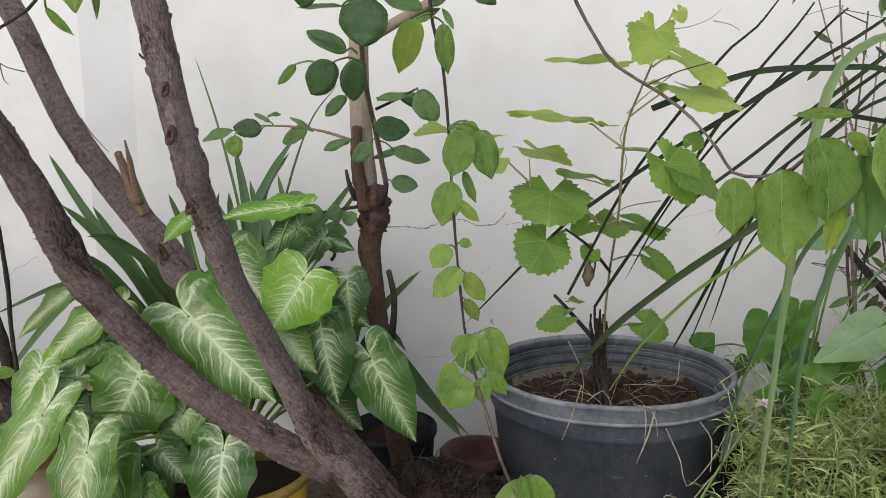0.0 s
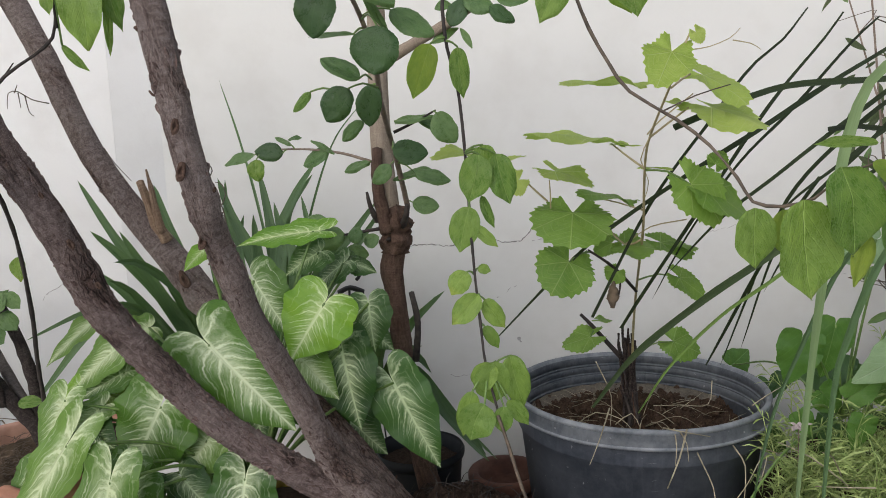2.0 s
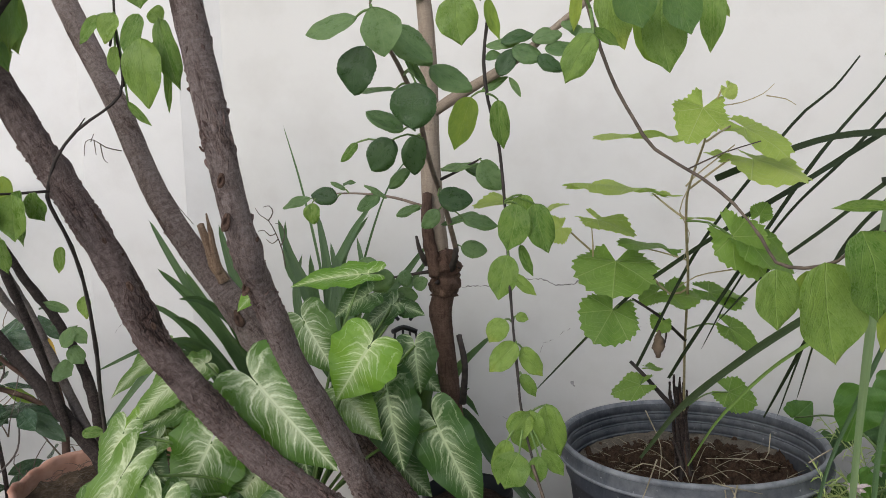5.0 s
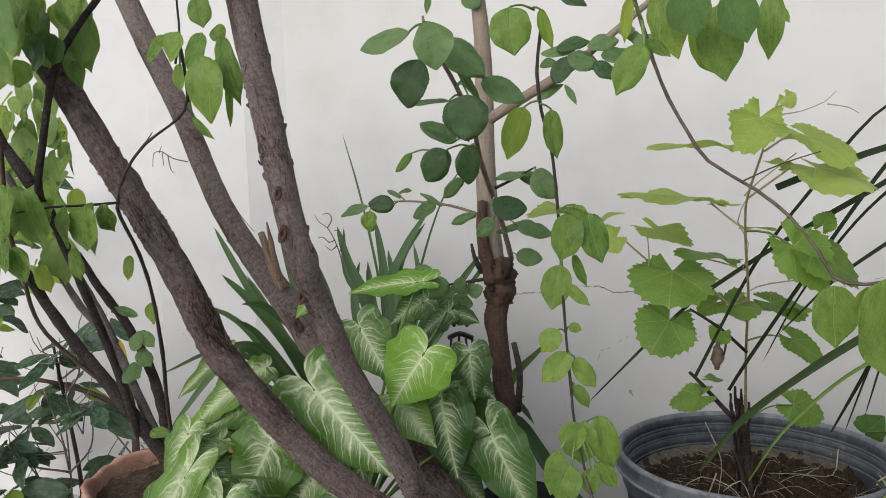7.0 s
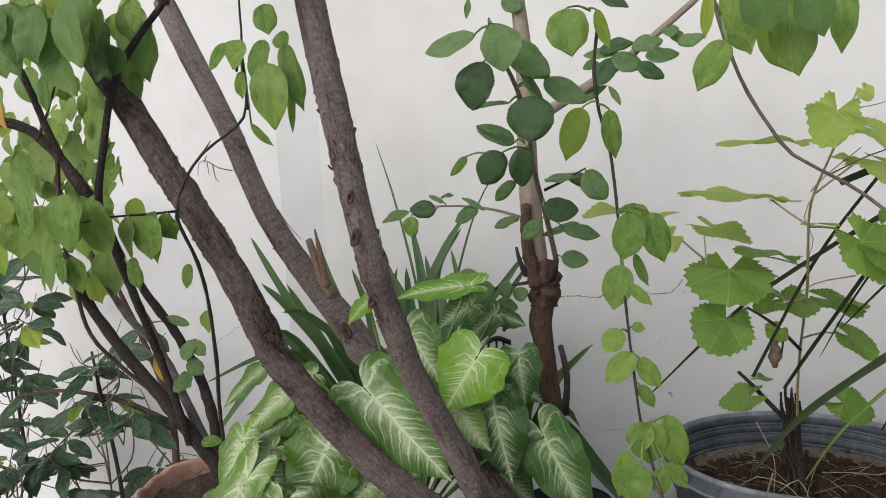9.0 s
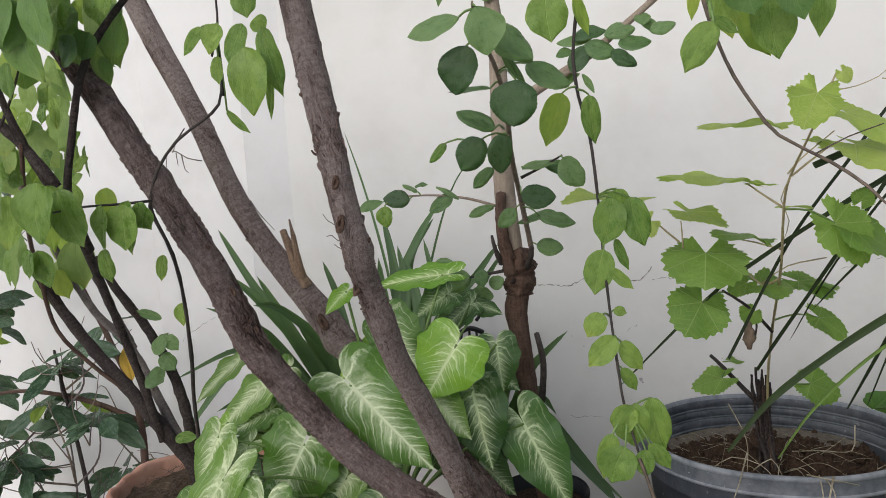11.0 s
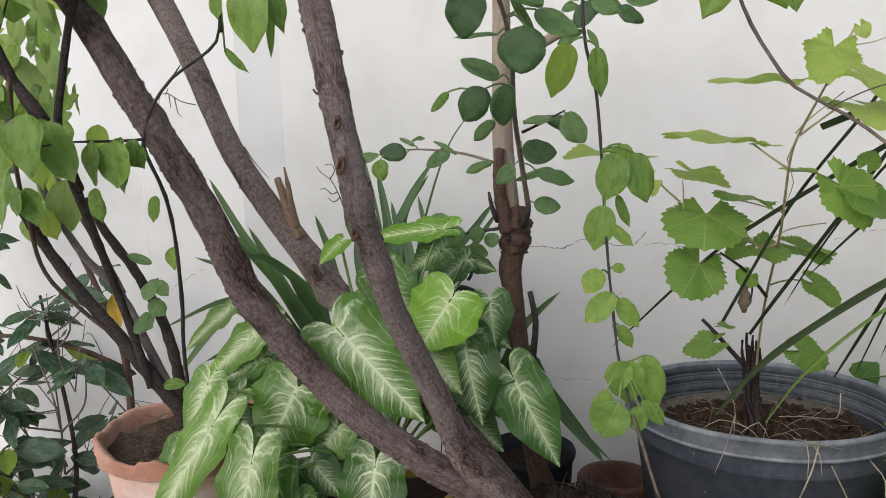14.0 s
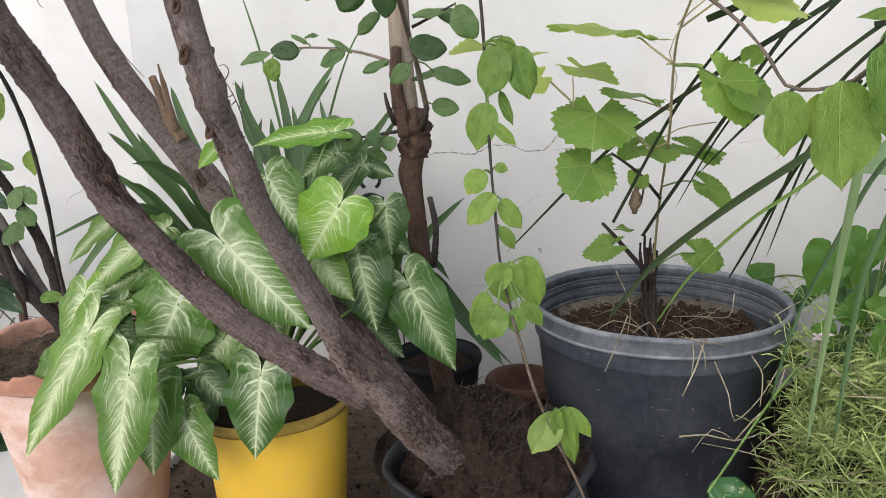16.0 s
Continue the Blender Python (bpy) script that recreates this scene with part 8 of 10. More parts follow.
leaf(climber, "ovate", (-0.337, 0.8, 0.98), (-0.343, 0.8, 0.916), 0.0098, 0.15, 0, BOUG_LEAF)
leaf(climber, "ovate", (-0.558, 0.93, 0.692), (-0.56, 0.93, 0.659), 0.0184, 0.12, 0, BOUG_LEAF)
leaf(climber, "ovate", (-0.528, 0.85, 0.765), (-0.535, 0.85, 0.731), 0.0155, 0.12, 0, BOUG_LEAF)
leaf(climber, "ovate", (-0.655, 1.03, 0.462), (-0.616, 1.03, 0.467), 0.0157, 0.3, 0, BOUG_LEAF)
leaf(climber, "ovate", (-0.638, 1, 0.66), (-0.682, 1, 0.674), 0.0122, 0.2, 0, ZIZ_LEAF)
leaf(climber, "ovate", (-0.672, 1.02, 0.602), (-0.648, 1.02, 0.634), 0.0234, 0.2, 0, ZIZ_LEAF)
leaf(climber, "ovate", (-0.649, 1.02, 0.629), (-0.63, 1.02, 0.606), 0.0203, 0.2, 0, ZIZ_LEAF)
leaf(climber, "ovate", (-0.687, 1.03, 0.572), (-0.667, 1.03, 0.554), 0.0347, 0.2, 0, ZIZ_LEAF)
leaf(climber, "ovate", (-0.663, 1.03, 0.6), (-0.645, 1.03, 0.572), 0.0252, 0.2, 0, ZIZ_LEAF)

arrowhead = thing("arrowhead_plant", (-0.335, 1.085, 0.24), "white-veined arrowhead plant spilling over its yellow pot", "houseplant")
leaf(arrowhead, "arrow", (-0.336, 0.975, 0.56), (-0.22, 0.945, 0.45), 0.1249, 0.3, 0, SYN_LEAF, (-0.323, 1.08, 0.308), stalk_radius=0.0022)
leaf(arrowhead, "arrow", (-0.203, 1.085, 0.591), (-0.253, 1.055, 0.515), 0.1094, 0.15, 0, SYN_LIME, (-0.323, 1.08, 0.308), stalk_radius=0.0022)
leaf(arrowhead, "arrow", (-0.323, 1.13, 0.62), (-0.266, 1.1, 0.543), 0.0889, 0.2, 0, SYN_LEAF, (-0.323, 1.08, 0.308), stalk_radius=0.0022)
leaf(arrowhead, "arrow", (-0.253, 1.1, 0.51), (-0.19, 1.07, 0.452), 0.0752, 0.3, 0, SYN_PALE, (-0.323, 1.08, 0.308), stalk_radius=0.0022)
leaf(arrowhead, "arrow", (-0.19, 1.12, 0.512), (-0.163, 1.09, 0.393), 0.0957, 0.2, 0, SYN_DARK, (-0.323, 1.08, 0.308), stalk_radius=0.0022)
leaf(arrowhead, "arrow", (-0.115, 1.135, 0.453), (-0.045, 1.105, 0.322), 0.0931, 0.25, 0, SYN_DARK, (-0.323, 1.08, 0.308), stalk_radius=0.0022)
leaf(arrowhead, "arrow", (-0.238, 1.18, 0.688), (-0.37, 1.18, 0.681), 0.0504, 0.5, 0, SYN_LIME, (-0.323, 1.08, 0.308), stalk_radius=0.0022)
leaf(arrowhead, "arrow", (-0.363, 1.06, 0.682), (-0.388, 1.03, 0.658), 0.0308, 0.3, 0, SYN_LIME, (-0.323, 1.08, 0.308), stalk_radius=0.0022)
leaf(arrowhead, "arrow", (-0.514, 1.08, 0.537), (-0.602, 1.05, 0.471), 0.072, 0.5, 0, SYN_PALE, (-0.323, 1.08, 0.308), stalk_radius=0.0022)
leaf(arrowhead, "arrow", (-0.546, 1.11, 0.486), (-0.574, 1.08, 0.431), 0.0702, 0.3, 0, SYN_PALE, (-0.323, 1.08, 0.308), stalk_radius=0.0022)
leaf(arrowhead, "arrow", (-0.429, 1.01, 0.462), (-0.478, 0.98, 0.363), 0.1294, 0.25, 0, SYN_LEAF, (-0.323, 1.08, 0.308), stalk_radius=0.0022)
leaf(arrowhead, "arrow", (-0.58, 1.06, 0.479), (-0.606, 1.03, 0.435), 0.0308, 0.2, 0, SYN_LIME, (-0.323, 1.08, 0.308), stalk_radius=0.0022)
leaf(arrowhead, "arrow", (-0.557, 0.99, 0.48), (-0.586, 0.96, 0.399), 0.0592, 0.3, 0, SYN_PALE, (-0.323, 1.08, 0.308), stalk_radius=0.0022)
leaf(arrowhead, "arrow", (-0.55, 1.04, 0.438), (-0.569, 1.01, 0.405), 0.0711, 0.3, 0, SYN_DARK, (-0.323, 1.08, 0.308), stalk_radius=0.0022)
leaf(arrowhead, "arrow", (-0.621, 1.2, 0.552), (-0.71, 1.17, 0.481), 0.0472, 0.5, 0, SYN_PALE, (-0.323, 1.08, 0.308), stalk_radius=0.0022)
leaf(arrowhead, "arrow", (-0.398, 1.05, 0.444), (-0.373, 1.02, 0.384), 0.0807, 0.3, 0, SYN_PALE, (-0.323, 1.08, 0.308), stalk_radius=0.0022)
leaf(arrowhead, "arrow", (-0.365, 1.16, 0.568), (-0.415, 1.13, 0.534), 0.0595, 0.4, 0, SYN_LIME, (-0.323, 1.08, 0.308), stalk_radius=0.0022)
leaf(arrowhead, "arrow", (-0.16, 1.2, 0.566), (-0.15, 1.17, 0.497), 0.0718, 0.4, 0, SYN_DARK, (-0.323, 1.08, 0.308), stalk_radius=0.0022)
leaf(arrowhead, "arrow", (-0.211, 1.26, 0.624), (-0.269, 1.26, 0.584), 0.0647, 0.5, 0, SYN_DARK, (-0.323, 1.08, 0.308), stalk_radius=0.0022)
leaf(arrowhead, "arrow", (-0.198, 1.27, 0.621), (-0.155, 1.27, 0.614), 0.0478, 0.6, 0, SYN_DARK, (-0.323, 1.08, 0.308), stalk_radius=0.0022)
leaf(arrowhead, "arrow", (-0.5, 0.895, 0.452), (-0.613, 0.865, 0.284), 0.0661, 0.2, 0, SYN_PALE, (-0.323, 1.08, 0.308), stalk_radius=0.0022)
leaf(arrowhead, "arrow", (-0.441, 0.885, 0.407), (-0.476, 0.855, 0.245), 0.0837, 0.2, 0, SYN_PALE, (-0.323, 1.08, 0.308), stalk_radius=0.0022)
leaf(arrowhead, "arrow", (-0.436, 0.93, 0.367), (-0.443, 0.9, 0.25), 0.0883, 0.2, 0, SYN_LEAF, (-0.323, 1.08, 0.308), stalk_radius=0.0022)
leaf(arrowhead, "arrow", (-0.398, 0.935, 0.322), (-0.353, 0.905, 0.242), 0.0662, 0.2, 0, SYN_LEAF, (-0.323, 1.08, 0.308), stalk_radius=0.0022)
leaf(arrowhead, "arrow", (-0.289, 0.945, 0.384), (-0.302, 0.915, 0.272), 0.0929, 0.2, 0, SYN_LEAF, (-0.323, 1.08, 0.308), stalk_radius=0.0022)
leaf(arrowhead, "arrow", (-0.371, 1.02, 0.407), (-0.399, 0.99, 0.363), 0.0793, 0.35, 0, SYN_PALE, (-0.323, 1.08, 0.308), stalk_radius=0.0022)
leaf(arrowhead, "arrow", (-0.519, 0.99, 0.407), (-0.552, 0.96, 0.385), 0.056, 0.3, 0, SYN_LEAF, (-0.323, 1.08, 0.308), stalk_radius=0.0022)
leaf(arrowhead, "arrow", (-0.554, 1.02, 0.439), (-0.498, 0.99, 0.408), 0.0661, 0.3, 0, SYN_DARK, (-0.323, 1.08, 0.308), stalk_radius=0.0022)
leaf(arrowhead, "arrow", (-0.449, 1, 0.361), (-0.481, 0.97, 0.322), 0.0728, 0.3, 0, SYN_DARK, (-0.323, 1.08, 0.308), stalk_radius=0.0022)
leaf(arrowhead, "arrow", (-0.416, 1.03, 0.313), (-0.437, 1, 0.245), 0.0584, 0.3, 0, SYN_DARK, (-0.323, 1.08, 0.308), stalk_radius=0.0022)
leaf(arrowhead, "arrow", (-0.359, 1.03, 0.359), (-0.369, 1, 0.31), 0.0584, 0.3, 0, SYN_DARK, (-0.323, 1.08, 0.308), stalk_radius=0.0022)
leaf(arrowhead, "arrow", (-0.512, 1.07, 0.495), (-0.571, 1.04, 0.468), 0.0521, 0.5, 0, SYN_LEAF, (-0.323, 1.08, 0.308), stalk_radius=0.0022)
leaf(arrowhead, "arrow", (-0.525, 1.02, 0.457), (-0.583, 0.99, 0.415), 0.0495, 0.4, 0, SYN_PALE, (-0.323, 1.08, 0.308), stalk_radius=0.0022)
leaf(arrowhead, "arrow", (-0.557, 0.96, 0.401), (-0.583, 0.93, 0.35), 0.0574, 0.35, 0, SYN_LEAF, (-0.323, 1.08, 0.308), stalk_radius=0.0022)
leaf(arrowhead, "arrow", (-0.454, 0.96, 0.4), (-0.481, 0.93, 0.342), 0.0656, 0.35, 0, SYN_LEAF, (-0.323, 1.08, 0.308), stalk_radius=0.0022)
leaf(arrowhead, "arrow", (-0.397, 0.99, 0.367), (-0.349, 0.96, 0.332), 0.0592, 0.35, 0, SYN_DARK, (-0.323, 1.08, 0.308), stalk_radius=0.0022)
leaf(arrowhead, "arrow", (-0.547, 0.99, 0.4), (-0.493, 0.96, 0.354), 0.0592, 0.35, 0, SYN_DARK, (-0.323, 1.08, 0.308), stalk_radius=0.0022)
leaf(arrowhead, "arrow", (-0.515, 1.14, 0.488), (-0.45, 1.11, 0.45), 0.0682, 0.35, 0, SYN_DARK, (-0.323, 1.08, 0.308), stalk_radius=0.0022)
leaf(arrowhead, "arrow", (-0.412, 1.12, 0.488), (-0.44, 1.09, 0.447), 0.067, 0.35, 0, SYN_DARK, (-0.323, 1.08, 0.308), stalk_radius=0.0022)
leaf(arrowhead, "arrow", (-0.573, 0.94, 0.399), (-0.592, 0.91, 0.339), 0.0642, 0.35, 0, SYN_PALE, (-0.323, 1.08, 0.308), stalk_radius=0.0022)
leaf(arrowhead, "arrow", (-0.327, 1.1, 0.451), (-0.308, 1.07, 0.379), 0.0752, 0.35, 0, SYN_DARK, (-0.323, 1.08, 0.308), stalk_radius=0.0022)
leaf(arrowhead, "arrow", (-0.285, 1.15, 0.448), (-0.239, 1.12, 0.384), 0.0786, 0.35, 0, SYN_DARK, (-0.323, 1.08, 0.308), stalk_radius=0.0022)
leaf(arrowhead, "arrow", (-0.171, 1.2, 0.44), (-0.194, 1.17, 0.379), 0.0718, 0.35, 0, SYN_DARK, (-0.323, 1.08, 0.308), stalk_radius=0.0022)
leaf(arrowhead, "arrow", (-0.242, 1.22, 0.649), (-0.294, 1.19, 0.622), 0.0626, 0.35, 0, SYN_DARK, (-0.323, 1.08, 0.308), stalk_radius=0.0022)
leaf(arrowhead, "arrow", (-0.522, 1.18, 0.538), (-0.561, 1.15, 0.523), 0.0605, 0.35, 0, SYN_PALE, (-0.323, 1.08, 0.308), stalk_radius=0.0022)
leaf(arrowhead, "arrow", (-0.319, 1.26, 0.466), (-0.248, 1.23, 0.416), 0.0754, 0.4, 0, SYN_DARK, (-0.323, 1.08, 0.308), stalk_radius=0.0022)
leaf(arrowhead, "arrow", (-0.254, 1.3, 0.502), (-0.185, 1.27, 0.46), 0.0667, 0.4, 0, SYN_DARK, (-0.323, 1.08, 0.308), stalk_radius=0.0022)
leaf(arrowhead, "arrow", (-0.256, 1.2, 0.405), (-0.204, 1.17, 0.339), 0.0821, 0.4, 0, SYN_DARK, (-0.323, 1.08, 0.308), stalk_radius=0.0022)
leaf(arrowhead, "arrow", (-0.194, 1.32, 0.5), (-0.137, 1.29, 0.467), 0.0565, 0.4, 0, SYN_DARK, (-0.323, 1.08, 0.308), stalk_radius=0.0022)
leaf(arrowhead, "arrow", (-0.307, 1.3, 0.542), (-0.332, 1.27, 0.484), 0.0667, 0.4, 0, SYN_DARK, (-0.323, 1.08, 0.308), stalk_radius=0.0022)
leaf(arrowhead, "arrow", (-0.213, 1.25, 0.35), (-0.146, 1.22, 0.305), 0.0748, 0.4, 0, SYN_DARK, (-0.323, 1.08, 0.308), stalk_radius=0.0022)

strap = thing("strap_leaf_plant", (-0.535, 1.52, 0.312), "dark green strap-leaved plant against the white wall", "houseplant", "strap-leaved plants by the wall")
blade(strap, [(-0.54, 1.5, 0.33), (-0.629, 1.5, 0.493), (-0.733, 1.5, 0.644), (-0.822, 1.52, 0.777)], 0.0329, STRAP_LEAF)
blade(strap, [(-0.54, 1.5, 0.33), (-0.597, 1.46, 0.49), (-0.678, 1.42, 0.617), (-0.736, 1.4, 0.681)], 0.0373, STRAP_LEAF)
blade(strap, [(-0.553, 1.5, 0.33), (-0.574, 1.5, 0.52), (-0.632, 1.52, 0.668), (-0.668, 1.54, 0.762)], 0.0422, STRAP_LEAF)
blade(strap, [(-0.567, 1.5, 0.316), (-0.629, 1.44, 0.456), (-0.698, 1.4, 0.51), (-0.752, 1.38, 0.531)], 0.0256, STRAP_LEAF)
blade(strap, [(-0.56, 1.5, 0.316), (-0.669, 1.42, 0.507), (-0.715, 1.36, 0.506), (-0.835, 1.33, 0.364)], 0.0306, STRAP_LEAF)
blade(strap, [(-0.56, 1.5, 0.316), (-0.633, 1.4, 0.513), (-0.696, 1.33, 0.541), (-0.807, 1.28, 0.496)], 0.0192, STRAP_LEAF)
blade(strap, [(-0.54, 1.5, 0.33), (-0.553, 1.45, 0.505), (-0.629, 1.4, 0.608), (-0.671, 1.36, 0.624)], 0.034, STRAP_LEAF)
blade(strap, [(-0.526, 1.5, 0.331), (-0.589, 1.47, 0.463), (-0.62, 1.43, 0.556), (-0.677, 1.4, 0.679)], 0.0346, STRAP_LEAF)
blade(strap, [(-0.553, 1.5, 0.33), (-0.609, 1.44, 0.456), (-0.663, 1.4, 0.56), (-0.691, 1.37, 0.588)], 0.034, STRAP_LEAF)
blade(strap, [(-0.581, 1.5, 0.315), (-0.64, 1.46, 0.425), (-0.675, 1.43, 0.493), (-0.72, 1.4, 0.461)], 0.0259, STRAP_LEAF)

strap_b = thing("strap_leaf_plant", (-0.4, 1.52, 0.396), "tall narrow strap-leaved plant leaning on the wall", "houseplant", "strap-leaved plants by the wall")
blade(strap_b, [(-0.393, 1.5, 0.426), (-0.411, 1.52, 0.596), (-0.429, 1.55, 0.692), (-0.453, 1.58, 0.779)], 0.0367, STRAP_LEAF)
blade(strap_b, [(-0.393, 1.5, 0.426), (-0.393, 1.53, 0.595), (-0.387, 1.56, 0.692), (-0.342, 1.6, 0.771)], 0.0277, STRAP_LEAF)
blade(strap_b, [(-0.4, 1.5, 0.426), (-0.408, 1.52, 0.621), (-0.377, 1.55, 0.717), (-0.331, 1.6, 0.802)], 0.0307, STRAP_LEAF)
blade(strap_b, [(-0.406, 1.5, 0.426), (-0.447, 1.5, 0.598), (-0.497, 1.52, 0.694), (-0.533, 1.55, 0.77)], 0.0362, STRAP_LEAF)
blade(strap_b, [(-0.406, 1.5, 0.426), (-0.461, 1.52, 0.595), (-0.508, 1.53, 0.668), (-0.521, 1.56, 0.767)], 0.0243, STRAP_LEAF)
blade(strap_b, [(-0.393, 1.5, 0.426), (-0.446, 1.56, 0.666), (-0.503, 1.62, 0.843), (-0.563, 1.68, 0.985)], 0.0085, STRAP_LEAF)
blade(strap_b, [(-0.375, 1.48, 0.432), (-0.36, 1.48, 0.554), (-0.37, 1.5, 0.624), (-0.394, 1.52, 0.694)], 0.0357, STRAP_LEAF)
blade(strap_b, [(-0.393, 1.5, 0.426), (-0.429, 1.5, 0.549), (-0.44, 1.5, 0.623), (-0.445, 1.5, 0.696)], 0.0358, STRAP_LEAF)
blade(strap_b, [(-0.356, 1.46, 0.438), (-0.283, 1.42, 0.589), (-0.224, 1.42, 0.658), (-0.176, 1.42, 0.719)], 0.0313, STRAP_LEAF)
blade(strap_b, [(-0.356, 1.46, 0.438), (-0.271, 1.42, 0.566), (-0.225, 1.42, 0.624), (-0.171, 1.44, 0.701)], 0.0257, STRAP_LEAF)
blade(strap_b, [(-0.374, 1.5, 0.427), (-0.324, 1.46, 0.511), (-0.264, 1.44, 0.586), (-0.232, 1.43, 0.622)], 0.0376, STRAP_LEAF)
blade(strap_b, [(-0.393, 1.5, 0.426), (-0.353, 1.55, 0.643), (-0.303, 1.62, 0.827), (-0.243, 1.68, 0.923)], 0.0073, STRAP_LEAF)
blade(strap, [(-0.526, 1.5, 0.331), (-0.568, 1.48, 0.449), (-0.6, 1.47, 0.525), (-0.627, 1.46, 0.576)], 0.0339, STRAP_LEAF)
blade(strap, [(-0.521, 1.52, 0.326), (-0.541, 1.55, 0.486), (-0.571, 1.58, 0.598), (-0.611, 1.6, 0.688)], 0.0311, STRAP_LEAF)
blade(strap, [(-0.54, 1.5, 0.33), (-0.638, 1.46, 0.463), (-0.73, 1.44, 0.576), (-0.812, 1.42, 0.615)], 0.0245, STRAP_LEAF)
blade(strap, [(-0.547, 1.5, 0.317), (-0.604, 1.44, 0.407), (-0.688, 1.4, 0.438), (-0.772, 1.36, 0.407)], 0.0261, STRAP_LEAF)
blade(strap_b, [(-0.387, 1.5, 0.427), (-0.397, 1.5, 0.55), (-0.395, 1.52, 0.633), (-0.416, 1.55, 0.717)], 0.0325, STRAP_LEAF)
blade(strap_b, [(-0.381, 1.5, 0.427), (-0.346, 1.5, 0.576), (-0.338, 1.52, 0.658), (-0.357, 1.55, 0.729)], 0.0278, STRAP_LEAF)
blade(strap_b, [(-0.406, 1.5, 0.426), (-0.468, 1.5, 0.548), (-0.486, 1.52, 0.632), (-0.478, 1.54, 0.693)], 0.0301, STRAP_LEAF)

strap_c = thing("strap_leaf_plant", (-0.196, 1.5, 0.264), "low strap-leaved plant with blades arching past the trunk", "houseplant", "strap-leaved plants by the wall")
blade(strap_c, [(-0.215, 1.47, 0.273), (-0.192, 1.42, 0.408), (-0.205, 1.4, 0.47), (-0.241, 1.38, 0.439)], 0.0406, STRAP_LEAF)
blade(strap_c, [(-0.191, 1.47, 0.275), (-0.155, 1.4, 0.382), (-0.13, 1.38, 0.433), (-0.096, 1.37, 0.449)], 0.0376, STRAP_LEAF)
blade(strap_c, [(-0.203, 1.47, 0.262), (-0.191, 1.38, 0.374), (-0.168, 1.35, 0.45), (-0.134, 1.34, 0.497)], 0.037, STRAP_LEAF)
blade(strap_c, [(-0.225, 1.46, 0.276), (-0.258, 1.4, 0.376), (-0.28, 1.4, 0.455), (-0.29, 1.4, 0.524)], 0.0405, STRAP_LEAF)
blade(strap_c, [(-0.369, 1.5, 0.403), (-0.334, 1.45, 0.512), (-0.3, 1.44, 0.585), (-0.281, 1.44, 0.643)], 0.0362, STRAP_LEAF)
blade(strap_c, [(-0.205, 1.48, 0.295), (-0.141, 1.46, 0.447), (-0.094, 1.45, 0.503), (-0.055, 1.45, 0.538)], 0.0279, STRAP_LEAF)
blade(strap_c, [(-0.199, 1.45, 0.329), (-0.124, 1.38, 0.4), (-0.059, 1.32, 0.358), (0.02, 1.28, 0.273)], 0.0337, STRAP_LEAF)
blade(strap_c, [(-0.199, 1.45, 0.329), (-0.105, 1.36, 0.396), (-0.052, 1.3, 0.344), (0.026, 1.26, 0.27)], 0.0282, STRAP_LEAF)
blade(strap_c, [(-0.199, 1.45, 0.329), (-0.097, 1.38, 0.357), (-0.018, 1.33, 0.303), (0.039, 1.3, 0.256)], 0.0156, STRAP_LEAF)
blade(strap_c, [(-0.213, 1.46, 0.325), (-0.221, 1.45, 0.469), (-0.253, 1.44, 0.517), (-0.284, 1.42, 0.485)], 0.0358, STRAP_LEAF)
blade(strap_c, [(-0.207, 1.46, 0.325), (-0.196, 1.44, 0.449), (-0.157, 1.42, 0.524), (-0.135, 1.42, 0.57)], 0.0302, STRAP_LEAF)
blade(strap_c, [(-0.213, 1.46, 0.313), (-0.25, 1.42, 0.429), (-0.28, 1.4, 0.421), (-0.311, 1.38, 0.379)], 0.0351, STRAP_LEAF)
blade(strap_c, [(-0.201, 1.46, 0.301), (-0.158, 1.42, 0.41), (-0.116, 1.4, 0.429), (-0.081, 1.38, 0.392)], 0.0297, STRAP_LEAF)
wire_hanger()

grape = thing("grape_vine", (0.295, 1.38, 0.27), "young grape vine with toothed lime-green leaves growing in the black pot", "vine")
stem(grape, [(0.291, 1.385, 0.327), (0.287, 1.38, 0.371), (0.28, 1.375, 0.413), (0.274, 1.37, 0.456)], [0.0116, 0.009, 0.0063, 0.0042], BARK_DARK, "trunk", seg=12, rough=0.3, label="cut woody stump")
stem(grape, [(0.278, 1.37, 0.326), (0.269, 1.365, 0.38), (0.264, 1.36, 0.439)], (0.0030, 0.0019), BARK_DARK, "cane", 7, 0.008, 0.45)
stem(grape, [(0.281, 1.37, 0.327), (0.276, 1.365, 0.38), (0.275, 1.36, 0.453)], (0.0030, 0.0019), BARK_DARK, "cane", 7, 0.008, 0.45)
stem(grape, [(0.291, 1.37, 0.327), (0.286, 1.365, 0.381), (0.284, 1.36, 0.449)], (0.0030, 0.0019), BARK_DARK, "cane", 7, 0.008, 0.45)
stem(grape, [(0.295, 1.37, 0.328), (0.291, 1.365, 0.381), (0.292, 1.36, 0.433)], (0.0030, 0.0019), BARK_DARK, "cane", 7, 0.008, 0.45)
stem(grape, [(0.285, 1.37, 0.327), (0.285, 1.365, 0.381), (0.289, 1.36, 0.418)], (0.0030, 0.0019), BARK_DARK, "cane", 7, 0.008, 0.45)
stem(grape, [(0.282, 1.37, 0.405), (0.248, 1.37, 0.444), (0.218, 1.365, 0.48), (0.196, 1.36, 0.504)], (0.0047, 0.0031), TWIG, "stub")
stem(grape, [(0.283, 1.37, 0.389), (0.265, 1.365, 0.436), (0.263, 1.36, 0.468)], (0.0034, 0.0022), BARK_DARK, "stub", 7, 0.008, 0.5)
